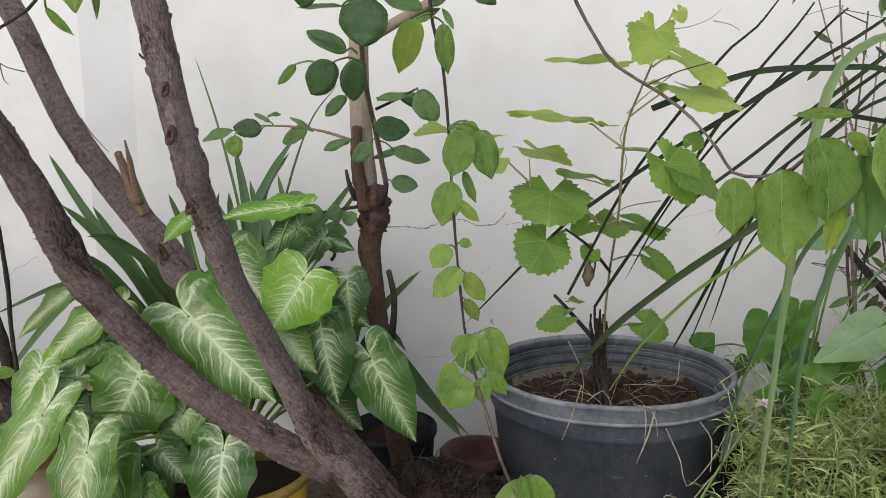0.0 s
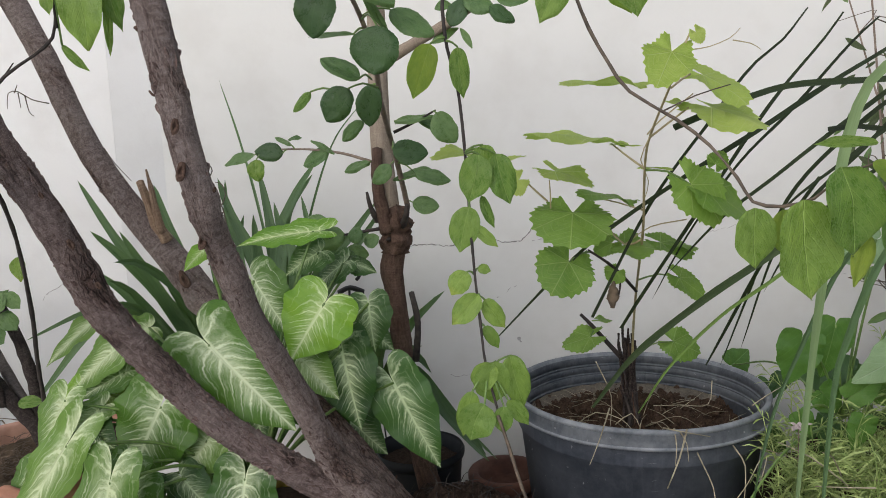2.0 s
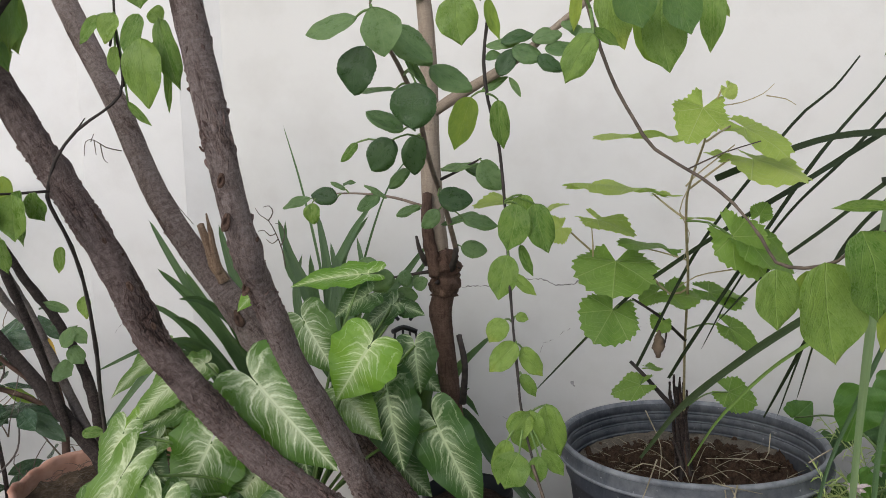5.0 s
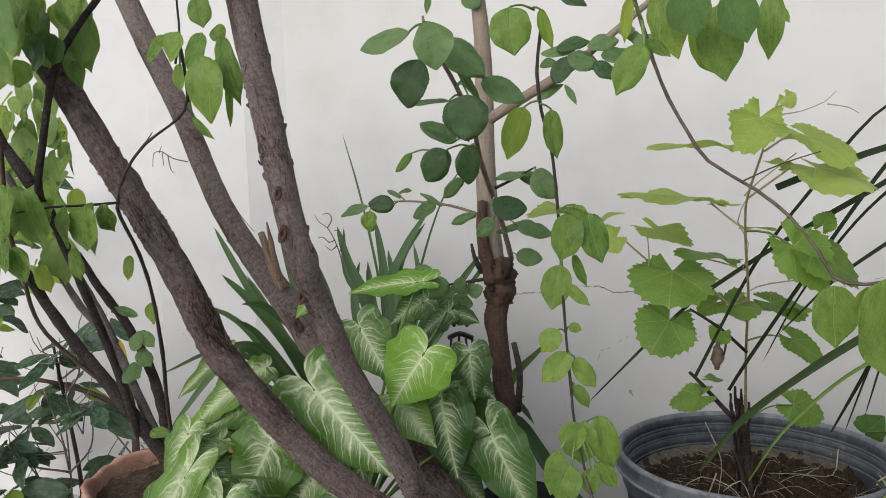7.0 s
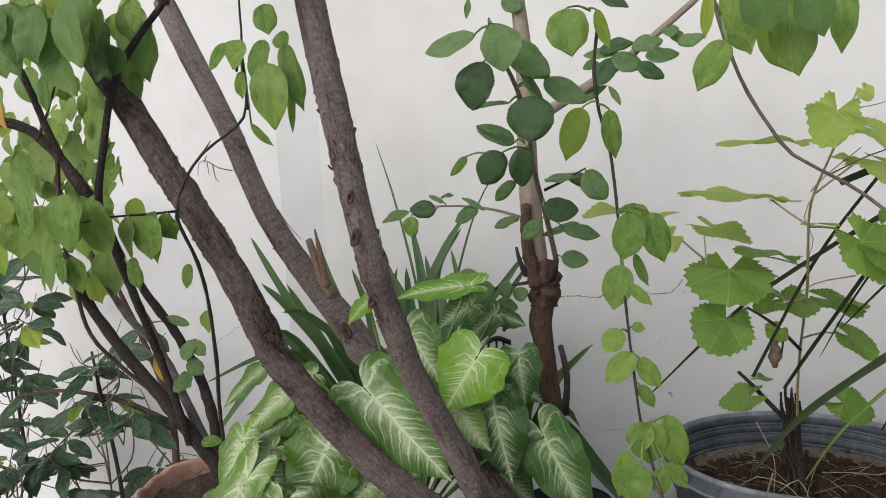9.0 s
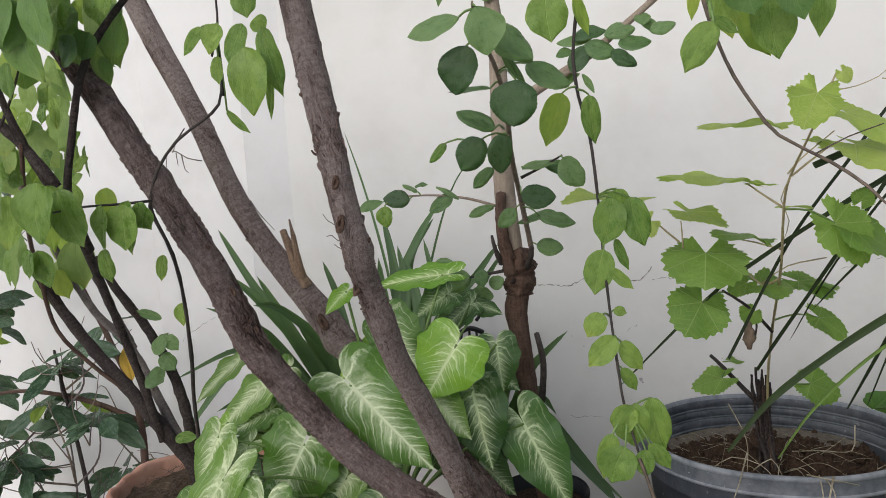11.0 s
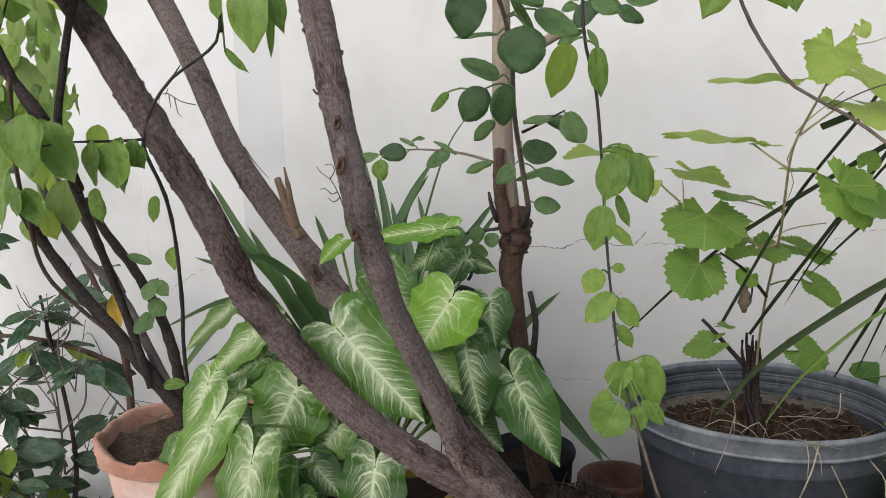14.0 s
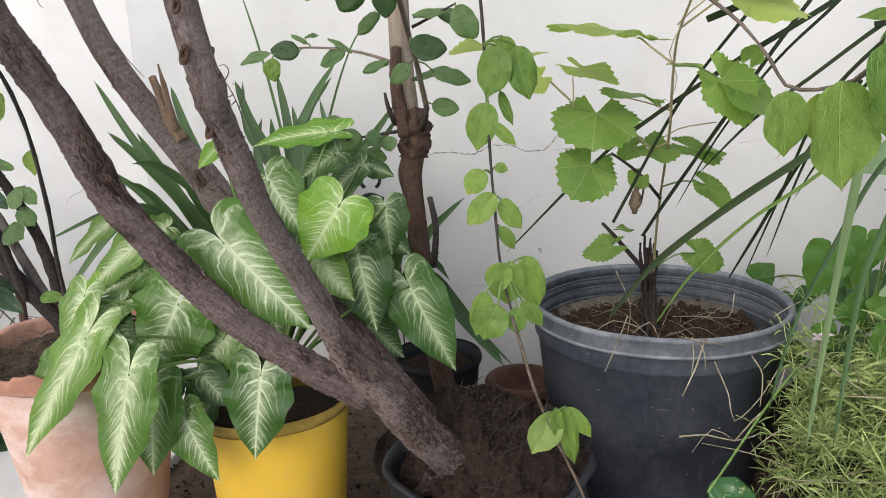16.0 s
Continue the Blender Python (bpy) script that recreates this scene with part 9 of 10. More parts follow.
stem(grape, [(0.283, 1.37, 0.389), (0.272, 1.365, 0.449), (0.27, 1.36, 0.481)], (0.0034, 0.0022), BARK_DARK, "stub", 7, 0.008, 0.5)
stem(grape, [(0.283, 1.37, 0.389), (0.281, 1.365, 0.445), (0.28, 1.36, 0.477)], (0.0034, 0.0022), BARK_DARK, "stub", 7, 0.008, 0.5)
stem(grape, [(0.283, 1.37, 0.389), (0.287, 1.365, 0.435), (0.286, 1.36, 0.467)], (0.0034, 0.0022), BARK_DARK, "stub", 7, 0.008, 0.5)
stem(grape, [(0.283, 1.37, 0.389), (0.293, 1.365, 0.422), (0.292, 1.36, 0.454)], (0.0034, 0.0022), BARK_DARK, "stub", 7, 0.008, 0.5)
fibres = random.Random(88)
for k in range(22):
    a, r = 2 * math.pi * k / 22, fibres.uniform(0.006, 0.0165)
    x, y = 0.286 + r * math.cos(a), 1.376 + r * math.sin(a)
    stem(grape, [(x * 1.0 + r * 0.4 * math.cos(a), y + r * 0.4 * math.sin(a), 0.272), (x + fibres.uniform(-0.004, 0.004), y, 0.315), (x - 0.004 + fibres.uniform(-0.005, 0.005), y, 0.350), (x - 0.008 + fibres.uniform(-0.006, 0.006), y - 0.004, fibres.uniform(0.43, 0.465) if k % 6 == 0 else fibres.uniform(0.33, 0.405))], (fibres.uniform(0.0022, 0.0052), 0.0012), (TWIG, BARK_DARK, BARK_RED, TWIG)[k % 4], "fibre", 6, 0.012, 0.35)
stem(grape, [(0.289, 1.37, 0.405), (0.282, 1.32, 0.479), (0.27, 1.22, 0.572), (0.255, 1.08, 0.682), (0.242, 1, 0.748), (0.235, 0.95, 0.791), (0.232, 0.9, 0.817), (0.236, 0.83, 0.859), (0.235, 0.79, 0.881), (0.242, 0.77, 0.905)], (0.0024, 0.0009), TENDRIL, "stem")
stem(grape, [(0.27, 1.22, 0.572), (0.233, 1.15, 0.614), (0.212, 1.12, 0.634), (0.182, 1.1, 0.656)], (0.0028, 0.0017), TWIG, "twig")
stem(grape, [(0.233, 1.15, 0.614), (0.231, 1.13, 0.597), (0.226, 1.12, 0.582)], (0.0018, 0.0013), TWIG, "twig")
stem(grape, [(0.236, 0.97, 0.774), (0.219, 0.98, 0.788), (0.202, 1, 0.805)], (0.0015, 0.0011), TENDRIL, "twig")
stem(grape, [(0.233, 0.91, 0.811), (0.252, 0.92, 0.824), (0.28, 0.93, 0.843)], (0.0014, 0.0011), TENDRIL, "twig")
stem(grape, [(0.238, 0.83, 0.859), (0.26, 0.88, 0.871), (0.279, 0.92, 0.88)], (0.0013, 0.0011), TENDRIL, "twig")
stem(grape, [(0.229, 0.91, 0.814), (0.248, 0.93, 0.83), (0.29, 0.95, 0.86)], (0.001, 0.0007), TENDRIL, "twig")
stem(grape, [(0.259, 1.1, 0.671), (0.233, 1.1, 0.663), (0.192, 1.08, 0.708)], (0.0017, 0.0012), TENDRIL, "twig")
stem(grape, [(0.248, 1.04, 0.716), (0.216, 1.04, 0.727), (0.173, 1.04, 0.738)], (0.0012, 0.0008), TENDRIL, "twig")
stem(grape, [(0.123, 1.06, 0.731), (0.108, 1.06, 0.745), (0.094, 1.06, 0.759)], (0.0016, 0.0012), TENDRIL, "twig")
stem(grape, [(0.127, 1.06, 0.721), (0.127, 1.06, 0.741), (0.126, 1.06, 0.76)], (0.0012, 0.0008), TENDRIL, "twig")
stem(grape, [(0.245, 0.78, 0.89), (0.262, 0.78, 0.892), (0.281, 0.78, 0.899), (0.291, 0.78, 0.908)], (0.0006, 0.0003), TENDRIL, "tendril")
stem(grape, [(0.284, 0.78, 0.897), (0.301, 0.78, 0.893), (0.31, 0.78, 0.887)], (0.0006, 0.0003), TENDRIL, "tendril")
stem(grape, [(0.23, 0.9, 0.811), (0.223, 0.92, 0.785), (0.238, 0.95, 0.758), (0.238, 1, 0.72)], (0.0007, 0.0004), TENDRIL, "tendril")
stem(grape, [(0.233, 1.1, 0.663), (0.269, 1.1, 0.687), (0.324, 1.12, 0.694)], (0.0008, 0.0009), TENDRIL, "tendril")
leaf(grape, "lobed", (0.225, 0.77, 0.888), (0.21, 0.75, 0.862), 0.0516, 0.3, 0, GRAPE_YOUNG)
leaf(grape, "lobed", (0.247, 0.77, 0.905), (0.254, 0.77, 0.896), 0.0162, 0.2, 0, GRAPE_YOUNG)
leaf(grape, "lobed", (0.192, 0.86, 0.869), (0.131, 0.83, 0.876), 0.0573, 0.93, 0, GRAPE_YOUNG)
leaf(grape, "lobed", (0.294, 0.92, 0.878), (0.329, 0.88, 0.85), 0.0613, 0.78, 0, GRAPE_YOUNG)
leaf(grape, "lobed", (0.306, 0.93, 0.842), (0.342, 0.87, 0.821), 0.0783, 0.8, 0, GRAPE_YOUNG)
leaf(grape, "lobed", (0.274, 0.94, 0.85), (0.254, 0.94, 0.853), 0.0264, 0.8, 0, GRAPE_YOUNG)
leaf(grape, "lobed", (0.176, 1, 0.814), (0.1, 0.95, 0.826), 0.0842, 0.85, 0, GRAPE_YOUNG)
leaf(grape, "lobed", (0.211, 1, 0.804), (0.237, 1, 0.802), 0.0281, 0.9, 0, GRAPE_YOUNG)
leaf(grape, "lobed", (0.085, 1.06, 0.762), (0.066, 1.06, 0.751), 0.0521, 0.5, 0, GRAPE_YOUNG)
leaf(grape, "lobed", (0.134, 1.06, 0.772), (0.175, 1.02, 0.757), 0.0595, 0.8, 0, GRAPE_YOUNG)
leaf(grape, "lobed", (0.019, 1.05, 0.8), (-0.024, 1.02, 0.804), 0.0516, 0.7, 0, GRAPE_YOUNG)
leaf(grape, "lobed", (0.06, 1.08, 0.783), (0.092, 1.08, 0.799), 0.0455, 0.9, 0, GRAPE_YOUNG)
leaf(grape, "lobed", (0.213, 1.05, 0.734), (0.166, 1.01, 0.748), 0.0589, 0.75, 0, GRAPE_LEAF)
leaf(grape, "lobed", (0.248, 1, 0.773), (0.276, 1, 0.773), 0.0182, 0.9, 0, GRAPE_YOUNG)
leaf(grape, "lobed", (0.158, 1.07, 0.713), (0.152, 1.04, 0.674), 0.1143, 0.35, 0, GRAPE_LEAF, (0.192, 1.08, 0.708))
leaf(grape, "lobed", (0.192, 1.1, 0.695), (0.204, 1.1, 0.677), 0.0463, 0.4, 0, GRAPE_LEAF)
leaf(grape, "lobed", (0.154, 1.1, 0.64), (0.129, 1.08, 0.601), 0.0873, 0.2, 0, GRAPE_LEAF, (0.184, 1.1, 0.654))
leaf(grape, "lobed", (0.234, 1.1, 0.662), (0.272, 1.1, 0.656), 0.0618, 0.6, 0, GRAPE_LEAF)
leaf(grape, "lobed", (0.294, 1.15, 0.658), (0.34, 1.15, 0.642), 0.0485, 0.6, 0, GRAPE_LEAF)
leaf(grape, "lobed", (0.218, 1.12, 0.663), (0.194, 1.12, 0.651), 0.0393, 0.5, 0, GRAPE_LEAF)
leaf(grape, "lobed", (0.285, 0.94, 0.753), (0.324, 0.94, 0.712), 0.0686, 0.35, 0, GRAPE_LEAF, (0.238, 0.97, 0.771))
leaf(grape, "lobed", (0.307, 0.95, 0.745), (0.358, 0.95, 0.718), 0.0733, 0.6, 0, GRAPE_LEAF)
leaf(grape, "lobed", (0.32, 0.96, 0.776), (0.328, 0.96, 0.79), 0.0269, 0.3, 0, GRAPE_LEAF)
leaf(grape, "lobed", (0.333, 1.2, 0.595), (0.371, 1.2, 0.568), 0.0472, 0.5, 0, GRAPE_LEAF, (0.269, 1.2, 0.593))
leaf(grape, "lobed", (0.321, 1.15, 0.655), (0.347, 1.15, 0.65), 0.0323, 0.8, 0, GRAPE_LEAF)
leaf(grape, "lobed", (0.212, 1.35, 0.465), (0.165, 1.35, 0.45), 0.0531, 0.5, 0, GRAPE_LEAF, (0.223, 1.365, 0.475))
leaf(grape, "lobed", (0.373, 1.42, 0.435), (0.42, 1.42, 0.414), 0.0659, 0.35, 0, GRAPE_LEAF, (0.287, 1.375, 0.414))
leaf(grape, "lobed", (0.227, 1.36, 0.494), (0.25, 1.36, 0.492), 0.0287, 0.85, 0, GRAPE_LEAF)
leaf(grape, "lobed", (0.226, 1.13, 0.619), (0.215, 1.13, 0.605), 0.0349, 0.3, 0, GRAPE_LEAF)
dry_pod((0.22, 1.12, 0.607), (0.218, 1.12, 0.567), 0.0085)

palm = thing("ponytail_palm", (0.795, 0.88, 0), "ponytail palm with a swollen corky base and long arching blades", "palm")
caudex()
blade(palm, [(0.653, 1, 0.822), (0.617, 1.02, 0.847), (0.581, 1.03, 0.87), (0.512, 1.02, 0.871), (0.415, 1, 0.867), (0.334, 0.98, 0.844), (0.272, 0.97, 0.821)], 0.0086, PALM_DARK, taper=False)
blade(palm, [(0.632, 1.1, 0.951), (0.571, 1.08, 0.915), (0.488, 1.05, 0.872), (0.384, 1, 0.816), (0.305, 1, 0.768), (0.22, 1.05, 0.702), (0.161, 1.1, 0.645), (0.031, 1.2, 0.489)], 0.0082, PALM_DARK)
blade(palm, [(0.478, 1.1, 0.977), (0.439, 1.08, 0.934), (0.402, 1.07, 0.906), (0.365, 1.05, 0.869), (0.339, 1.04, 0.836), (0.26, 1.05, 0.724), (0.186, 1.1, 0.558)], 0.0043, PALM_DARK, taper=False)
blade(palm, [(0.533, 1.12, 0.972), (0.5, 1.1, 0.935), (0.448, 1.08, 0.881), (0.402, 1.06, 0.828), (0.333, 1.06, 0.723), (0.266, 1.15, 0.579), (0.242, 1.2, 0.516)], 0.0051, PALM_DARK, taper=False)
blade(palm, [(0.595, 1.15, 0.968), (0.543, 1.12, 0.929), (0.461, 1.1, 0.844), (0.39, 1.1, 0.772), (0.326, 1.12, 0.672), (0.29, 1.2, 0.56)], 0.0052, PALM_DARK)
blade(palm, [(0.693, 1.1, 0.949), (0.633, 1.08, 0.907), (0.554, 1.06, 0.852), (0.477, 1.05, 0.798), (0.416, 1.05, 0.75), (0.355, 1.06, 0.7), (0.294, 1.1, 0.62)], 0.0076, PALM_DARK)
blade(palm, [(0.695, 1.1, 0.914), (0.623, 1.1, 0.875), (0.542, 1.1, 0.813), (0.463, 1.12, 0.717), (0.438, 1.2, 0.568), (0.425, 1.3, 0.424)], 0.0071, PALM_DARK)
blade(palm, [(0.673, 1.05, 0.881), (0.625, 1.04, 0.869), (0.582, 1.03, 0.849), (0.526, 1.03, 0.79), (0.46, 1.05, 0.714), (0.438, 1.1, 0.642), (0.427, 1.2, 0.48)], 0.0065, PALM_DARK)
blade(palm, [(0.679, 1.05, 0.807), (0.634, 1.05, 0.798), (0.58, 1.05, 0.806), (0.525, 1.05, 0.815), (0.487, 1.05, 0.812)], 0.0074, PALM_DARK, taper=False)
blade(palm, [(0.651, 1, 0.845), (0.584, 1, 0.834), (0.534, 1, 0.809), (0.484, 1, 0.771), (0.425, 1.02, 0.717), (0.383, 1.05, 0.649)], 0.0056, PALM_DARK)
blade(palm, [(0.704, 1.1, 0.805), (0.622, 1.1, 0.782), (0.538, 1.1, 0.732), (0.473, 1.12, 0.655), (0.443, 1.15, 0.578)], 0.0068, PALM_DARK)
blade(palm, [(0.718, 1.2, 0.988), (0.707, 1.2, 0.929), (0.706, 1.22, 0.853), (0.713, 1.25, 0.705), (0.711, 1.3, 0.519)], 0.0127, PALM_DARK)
blade(palm, [(0.569, 0.84, 0.896), (0.514, 0.84, 0.89), (0.473, 0.84, 0.883), (0.438, 0.84, 0.856), (0.418, 0.84, 0.8), (0.406, 0.845, 0.712), (0.398, 0.86, 0.579), (0.392, 0.87, 0.455), (0.384, 0.87, 0.334)], 0.0131, PALM_LIGHT)
blade(palm, [(0.556, 0.8, 0.802), (0.51, 0.79, 0.774), (0.464, 0.78, 0.737), (0.418, 0.77, 0.677), (0.391, 0.77, 0.603), (0.38, 0.77, 0.548), (0.371, 0.77, 0.391)], 0.0093, STRAP_LEAF)
blade(palm, [(0.468, 0.6, 0.803), (0.451, 0.585, 0.749), (0.442, 0.58, 0.702), (0.433, 0.575, 0.631), (0.43, 0.575, 0.572), (0.425, 0.575, 0.506)], 0.0103, STRAP_LEAF)
blade(palm, [(0.546, 0.75, 0.797), (0.501, 0.75, 0.784), (0.456, 0.75, 0.758), (0.422, 0.76, 0.744), (0.411, 0.77, 0.736)], 0.0061, PALM_LIGHT)
blade(palm, [(0.694, 1.04, 0.813), (0.632, 1.04, 0.767), (0.568, 1.04, 0.706), (0.522, 1.04, 0.657), (0.496, 1.04, 0.62), (0.451, 1.03, 0.526), (0.418, 1.02, 0.454), (0.391, 1, 0.377), (0.382, 1, 0.314)], 0.0092, STRAP_LEAF)
blade(palm, [(0.202, 1.25, 0.369), (0.259, 1.18, 0.477), (0.33, 1.08, 0.578), (0.388, 1, 0.649), (0.447, 0.95, 0.708), (0.52, 0.92, 0.764), (0.605, 0.9, 0.804)], 0.0102, BLADE_DULL, taper=False)
blade(palm, [(0.272, 1.22, 0.369), (0.307, 1.15, 0.468), (0.361, 1.08, 0.56), (0.414, 1.02, 0.624), (0.481, 0.98, 0.698), (0.532, 0.95, 0.745), (0.616, 0.92, 0.786)], 0.0048, GREEN_BLADE, taper=False, fold=0.6)
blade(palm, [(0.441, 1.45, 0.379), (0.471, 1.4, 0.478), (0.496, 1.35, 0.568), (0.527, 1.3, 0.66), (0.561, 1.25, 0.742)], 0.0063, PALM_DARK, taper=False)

pothos = thing("heart_leaf_plant", (0.605, 1.25, 0.354), "heart-leaved trailing plant at the foot of the wall", "houseplant")
leaf(pothos, "heart", (0.578, 1.22, 0.51), (0.563, 1.22, 0.42), 0.0643, 0.2, 0, POTHOS_LEAF, (0.605, 1.25, 0.345), stalk_radius=0.0018)
leaf(pothos, "heart", (0.681, 1.17, 0.488), (0.585, 1.17, 0.431), 0.0698, 0.25, 0, SILVER_LEAF, (0.605, 1.25, 0.345), stalk_radius=0.0018)
leaf(pothos, "heart", (0.543, 1.62, 0.329), (0.577, 1.62, 0.361), 0.0588, 0.2, 0, POTHOS_LEAF, (0.605, 1.25, 0.345), stalk_radius=0.0018)
leaf(pothos, "heart", (0.595, 1.2, 0.4), (0.65, 1.2, 0.434), 0.0427, 0.2, 0, POTHOS_LEAF, (0.605, 1.25, 0.345), stalk_radius=0.0018)
leaf(pothos, "heart", (0.698, 1.35, 0.626), (0.615, 1.35, 0.594), 0.0717, 0.35, 0, SILVER_LEAF, (0.605, 1.25, 0.345), stalk_radius=0.0018)
leaf(pothos, "heart", (0.728, 1.36, 0.642), (0.767, 1.36, 0.603), 0.0684, 0.3, 0, SILVER_LEAF, (0.605, 1.25, 0.345), stalk_radius=0.0018)
leaf(pothos, "heart", (0.558, 1.22, 0.402), (0.594, 1.22, 0.365), 0.0522, 0.2, 0, POTHOS_LEAF, (0.605, 1.25, 0.345), stalk_radius=0.0018)
leaf(pothos, "heart", (0.664, 1.25, 0.402), (0.7, 1.25, 0.364), 0.0535, 0.2, 0, POTHOS_LEAF, (0.605, 1.25, 0.345), stalk_radius=0.0018)
leaf(pothos, "heart", (0.498, 1.15, 0.391), (0.517, 1.15, 0.351), 0.0359, 0.2, 0, POTHOS_LEAF, (0.605, 1.25, 0.345), stalk_radius=0.0018)
leaf(pothos, "heart", (0.785, 1.3, 0.593), (0.822, 1.3, 0.546), 0.0652, 0.2, 0, SILVER_LEAF, (0.605, 1.25, 0.345), stalk_radius=0.0018)
leaf(pothos, "heart", (0.711, 1.2, 0.409), (0.755, 1.2, 0.365), 0.0512, 0.2, 0, POTHOS_LEAF, (0.605, 1.25, 0.345), stalk_radius=0.0018)
leaf(pothos, "heart", (0.569, 1.1, 0.401), (0.556, 1.1, 0.351), 0.0389, 0.2, 0, POTHOS_LEAF, (0.605, 1.25, 0.345), stalk_radius=0.0018)
leaf(pothos, "round", (0.294, 0.93, 0.243), (0.354, 0.93, 0.241), 0.046, 0.5, 0, MOTTLED_LEAF, (0.605, 1.25, 0.345), stalk_radius=0.0018)
leaf(pothos, "heart", (0.52, 1.2, 0.496), (0.502, 1.2, 0.415), 0.07, 0.2, 0, POTHOS_LEAF, (0.605, 1.25, 0.345), stalk_radius=0.0018)
fern_mass()
flower = thing("dried_flower", (0.478, 1.10, 0.33), "shrivelled dusty pink flower head caught above the fern", "flower")
stem(flower, [(0.484, 1.11, 0.26), (0.481, 1.105, 0.33), (0.478, 1.10, 0.388)], (0.0012, 0.0009), TWIG_PALE, "stalk")
petals = random.Random(4)
for k in range(16):
    a = 2 * math.pi * k / 16 + petals.uniform(-0.2, 0.2)
    d = Vector((math.cos(a), 0.6 * math.sin(a) - 0.3, petals.uniform(-0.5, 0.6))) * petals.uniform(0.008, 0.017)
    leaf(flower, "oval", (0.478, 1.10, 0.390), Vector((0.478, 1.10, 0.390)) + d, 0.006, petals.uniform(0.1, 0.7), petals.uniform(-0.5, 0.5), PETAL, name="petal")
twiggy_corner()
umbrella_plants()

straws = thing("dry_grass_tuft", (0.3, 1.2, 0.37), "dry grass strands hanging over the pot rim", "grass")
stem(straws, [(0.223, 1.2, 0.385), (0.199, 1.14, 0.356), (0.183, 1.135, 0.318)], (0.0012, 0.0006), STRAW, "strand")
stem(straws, [(0.301, 1.17, 0.363), (0.326, 1.15, 0.364), (0.373, 1.17, 0.348)], (0.0012, 0.0006), STRAW, "strand")
stem(straws, [(0.318, 1.17, 0.362), (0.315, 1.14, 0.344), (0.313, 1.14, 0.314)], (0.0012, 0.0006), STRAW, "strand")
stem(straws, [(0.335, 1.16, 0.364), (0.317, 1.13, 0.33), (0.299, 1.13, 0.282)], (0.0016, 0.0009), STRAW, "strand")
stem(straws, [(0.325, 1.16, 0.36), (0.33, 1.14, 0.349), (0.333, 1.14, 0.321)], (0.0012, 0.0006), STRAW, "strand")
stem(straws, [(0.343, 1.13, 0.339), (0.364, 1.12, 0.29), (0.369, 1.1, 0.258), (0.396, 1.08, 0.304), (0.416, 1.07, 0.357)], (0.0011, 0.0006), STRAW, "strand")
stem(straws, [(0.281, 1.05, 0.256), (0.318, 1.05, 0.26), (0.357, 1.05, 0.252), (0.39, 1.05, 0.264)], (0.0015, 0.0008), STRAW, "strand")
stem(straws, [(0.357, 1.05, 0.252), (0.381, 1.05, 0.286), (0.409, 1.06, 0.314), (0.424, 1.07, 0.357)], (0.0013, 0.0007), STRAW, "strand")
stem(straws, [(0.302, 1.06, 0.227), (0.325, 1.05, 0.269), (0.357, 1.05, 0.252)], (0.0008, 0.0005), STRAW, "strand")
stem(straws, [(0.371, 1.02, 0.252), (0.396, 1.02, 0.278), (0.42, 1.02, 0.291)], (0.001, 0.0006), STRAW, "strand")
stem(straws, [(0.405, 1.16, 0.337), (0.404, 1.1, 0.331), (0.397, 1.08, 0.291)], (0.0014, 0.0007), STRAW, "strand")
stem(straws, [(0.446, 1.2, 0.387), (0.473, 1.22, 0.395), (0.508, 1.25, 0.4)], (0.0012, 0.0007), STRAW, "strand")
stem(straws, [(0.174, 1.25, 0.338), (0.203, 1.22, 0.371), (0.241, 1.2, 0.367), (0.257, 1.19, 0.352)], (0.001, 0.0005), STRAW, "strand")
stem(straws, [(0.235, 1.22, 0.35), (0.258, 1.2, 0.376), (0.269, 1.18, 0.357)], (0.001, 0.0005), STRAW, "strand")
stem(straws, [(0.218, 1.33, 0.425), (0.24, 1.3, 0.372), (0.23, 1.25, 0.329)], (0.0011, 0.0005), STRAW, "strand")
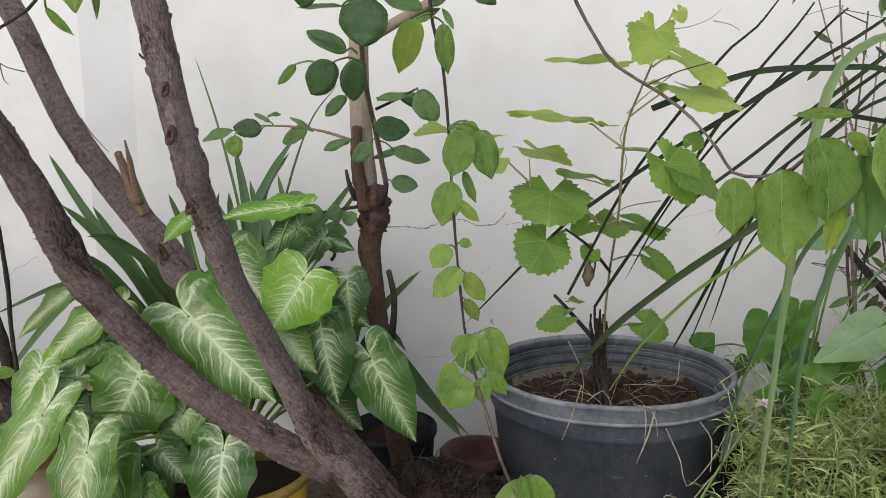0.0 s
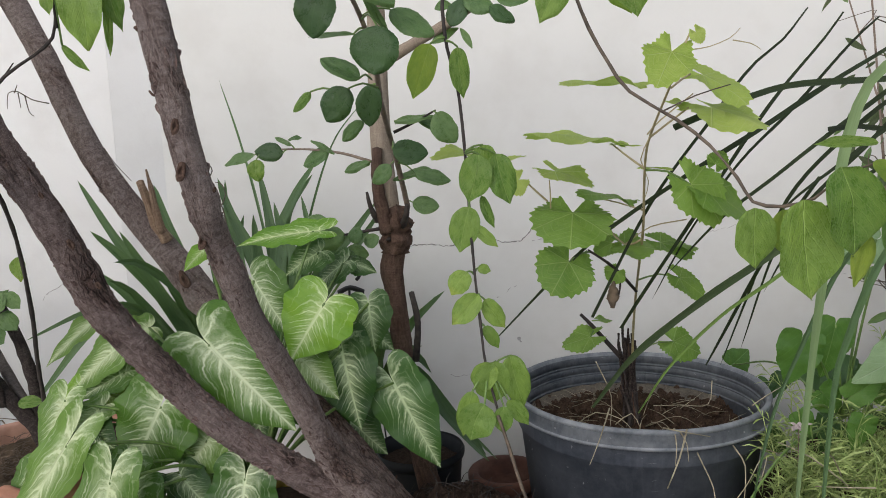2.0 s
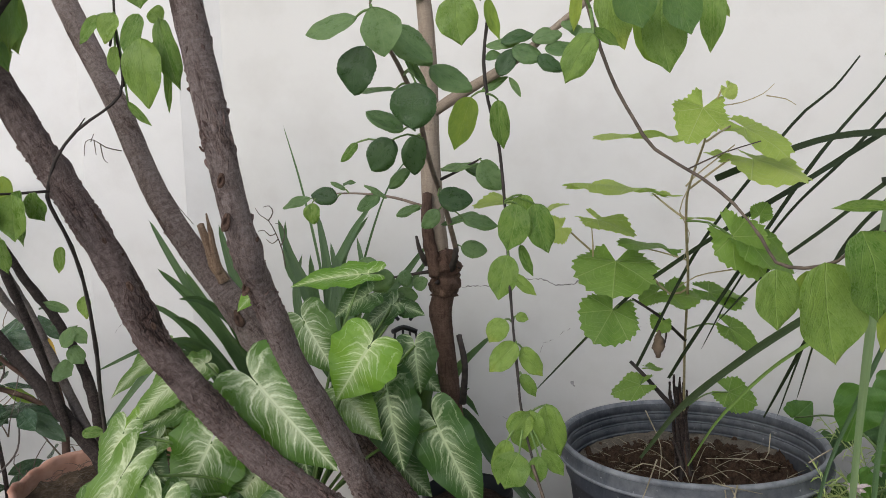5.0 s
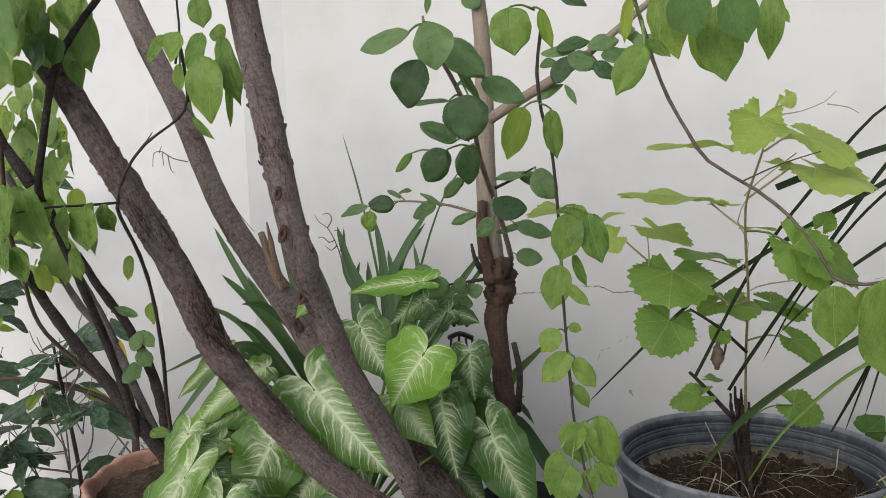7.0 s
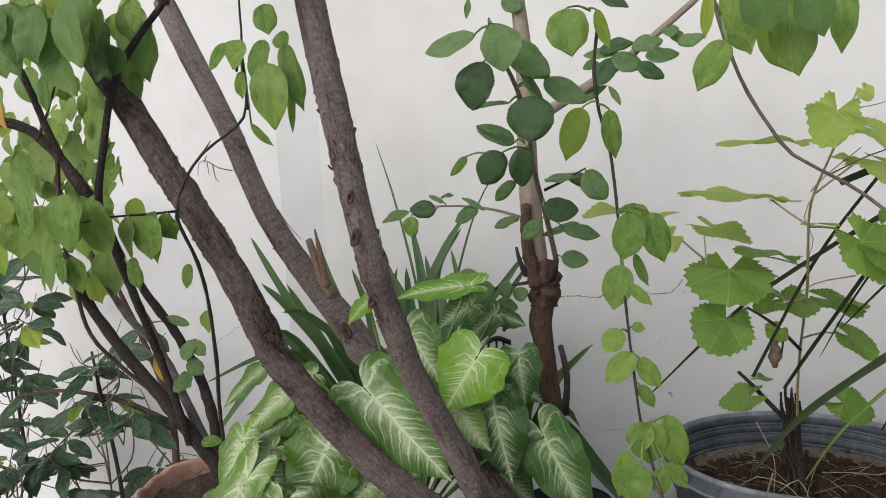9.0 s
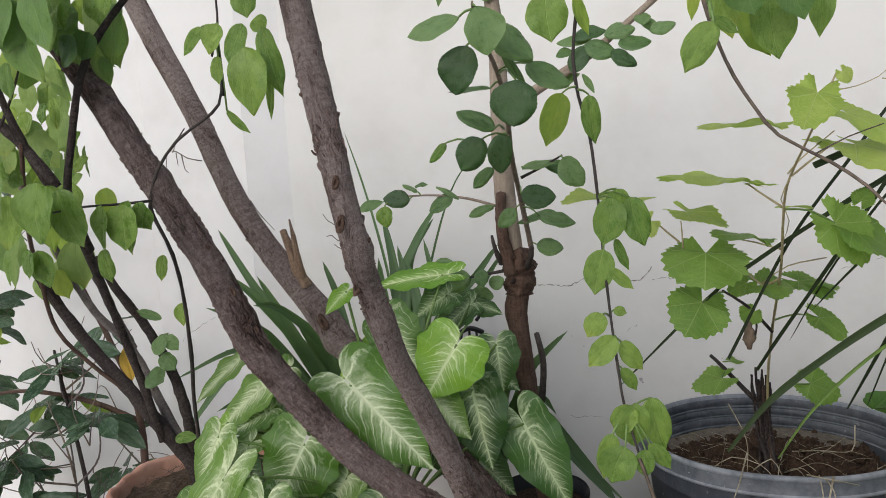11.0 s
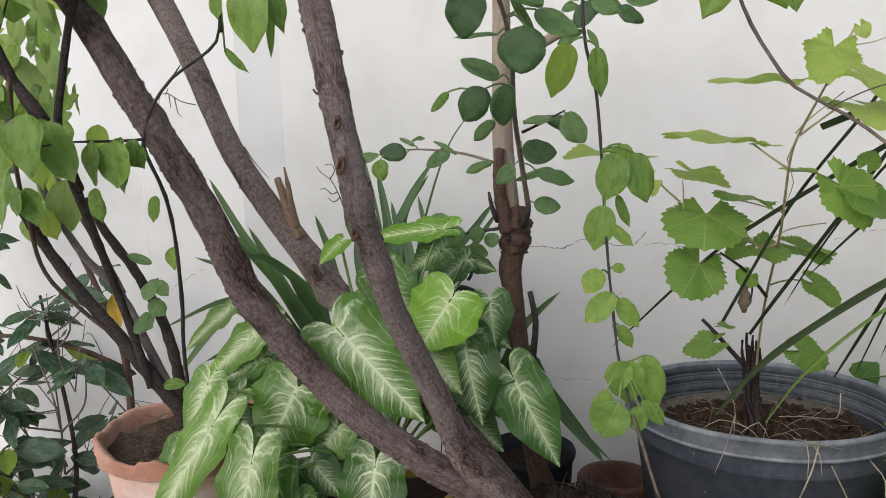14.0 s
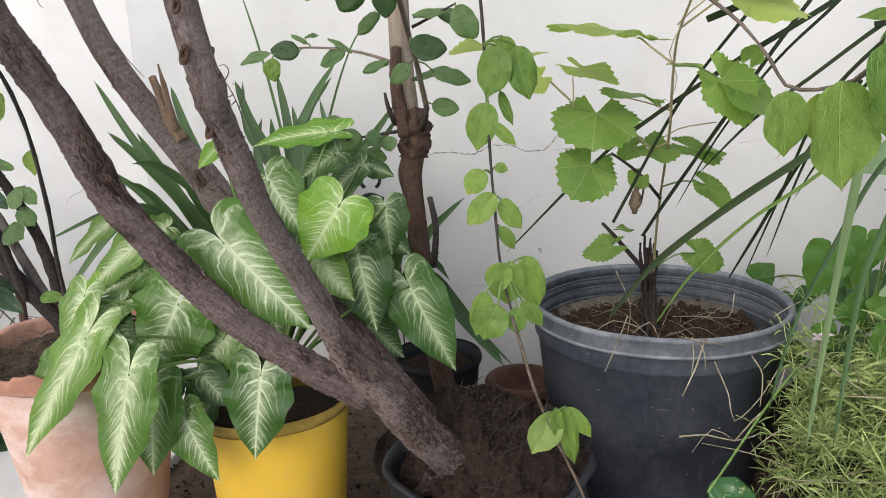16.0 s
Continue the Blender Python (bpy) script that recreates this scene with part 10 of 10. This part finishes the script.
stem(straws, [(0.453, 1.45, 0.348), (0.432, 1.4, 0.319), (0.37, 1.35, 0.336), (0.318, 1.33, 0.342)], (0.0012, 0.0006), STRAW, "strand")

tendrils = thing("dry_tendril", (-0.656, 1.16, 0.916), "withered curling tendrils caught on the trunk", "vine")
stem(tendrils, [(-0.634, 1.15, 0.903), (-0.655, 1.14, 0.909), (-0.669, 1.13, 0.921), (-0.685, 1.13, 0.919), (-0.689, 1.13, 0.896)], (0.001, 0.0005), TWIG_TAN, "strand")
stem(tendrils, [(-0.665, 1.14, 0.915), (-0.661, 1.14, 0.891), (-0.654, 1.14, 0.884)], (0.001, 0.0005), TWIG_TAN, "strand")
stem(tendrils, [(-0.675, 1.13, 0.919), (-0.669, 1.13, 0.931)], (0.0009, 0.0005), TWIG_TAN, "strand")
stem(tendrils, [(-0.669, 1.13, 0.919), (-0.667, 1.13, 0.897)], (0.0009, 0.0005), TWIG_TAN, "strand")
stem(tendrils, [(-0.547, 1.14, 0.831), (-0.532, 1.14, 0.807), (-0.508, 1.14, 0.779)], (0.001, 0.0005), TWIG_TAN, "strand")
stem(tendrils, [(-0.501, 1.5, 0.671), (-0.507, 1.5, 0.708), (-0.519, 1.5, 0.742), (-0.534, 1.5, 0.769), (-0.552, 1.5, 0.781), (-0.562, 1.5, 0.796)], (0.0013, 0.0007), TWIG_TAN, "strand")
stem(tendrils, [(-0.51, 1.5, 0.714), (-0.499, 1.5, 0.738), (-0.506, 1.5, 0.759), (-0.519, 1.5, 0.763)], (0.0013, 0.0007), TWIG_TAN, "strand")
stem(tendrils, [(-0.519, 1.5, 0.742), (-0.532, 1.5, 0.737), (-0.545, 1.5, 0.749), (-0.558, 1.5, 0.747)], (0.0013, 0.0007), TWIG_TAN, "strand")
stem(tendrils, [(-0.534, 1.5, 0.769), (-0.523, 1.5, 0.786), (-0.53, 1.5, 0.8), (-0.544, 1.5, 0.798)], (0.0013, 0.0007), TWIG_TAN, "strand")
stem(tendrils, [(-0.514, 1.5, 0.73), (-0.528, 1.5, 0.72), (-0.541, 1.5, 0.73)], (0.0013, 0.0007), TWIG_TAN, "strand")
litter()
earth_litter()
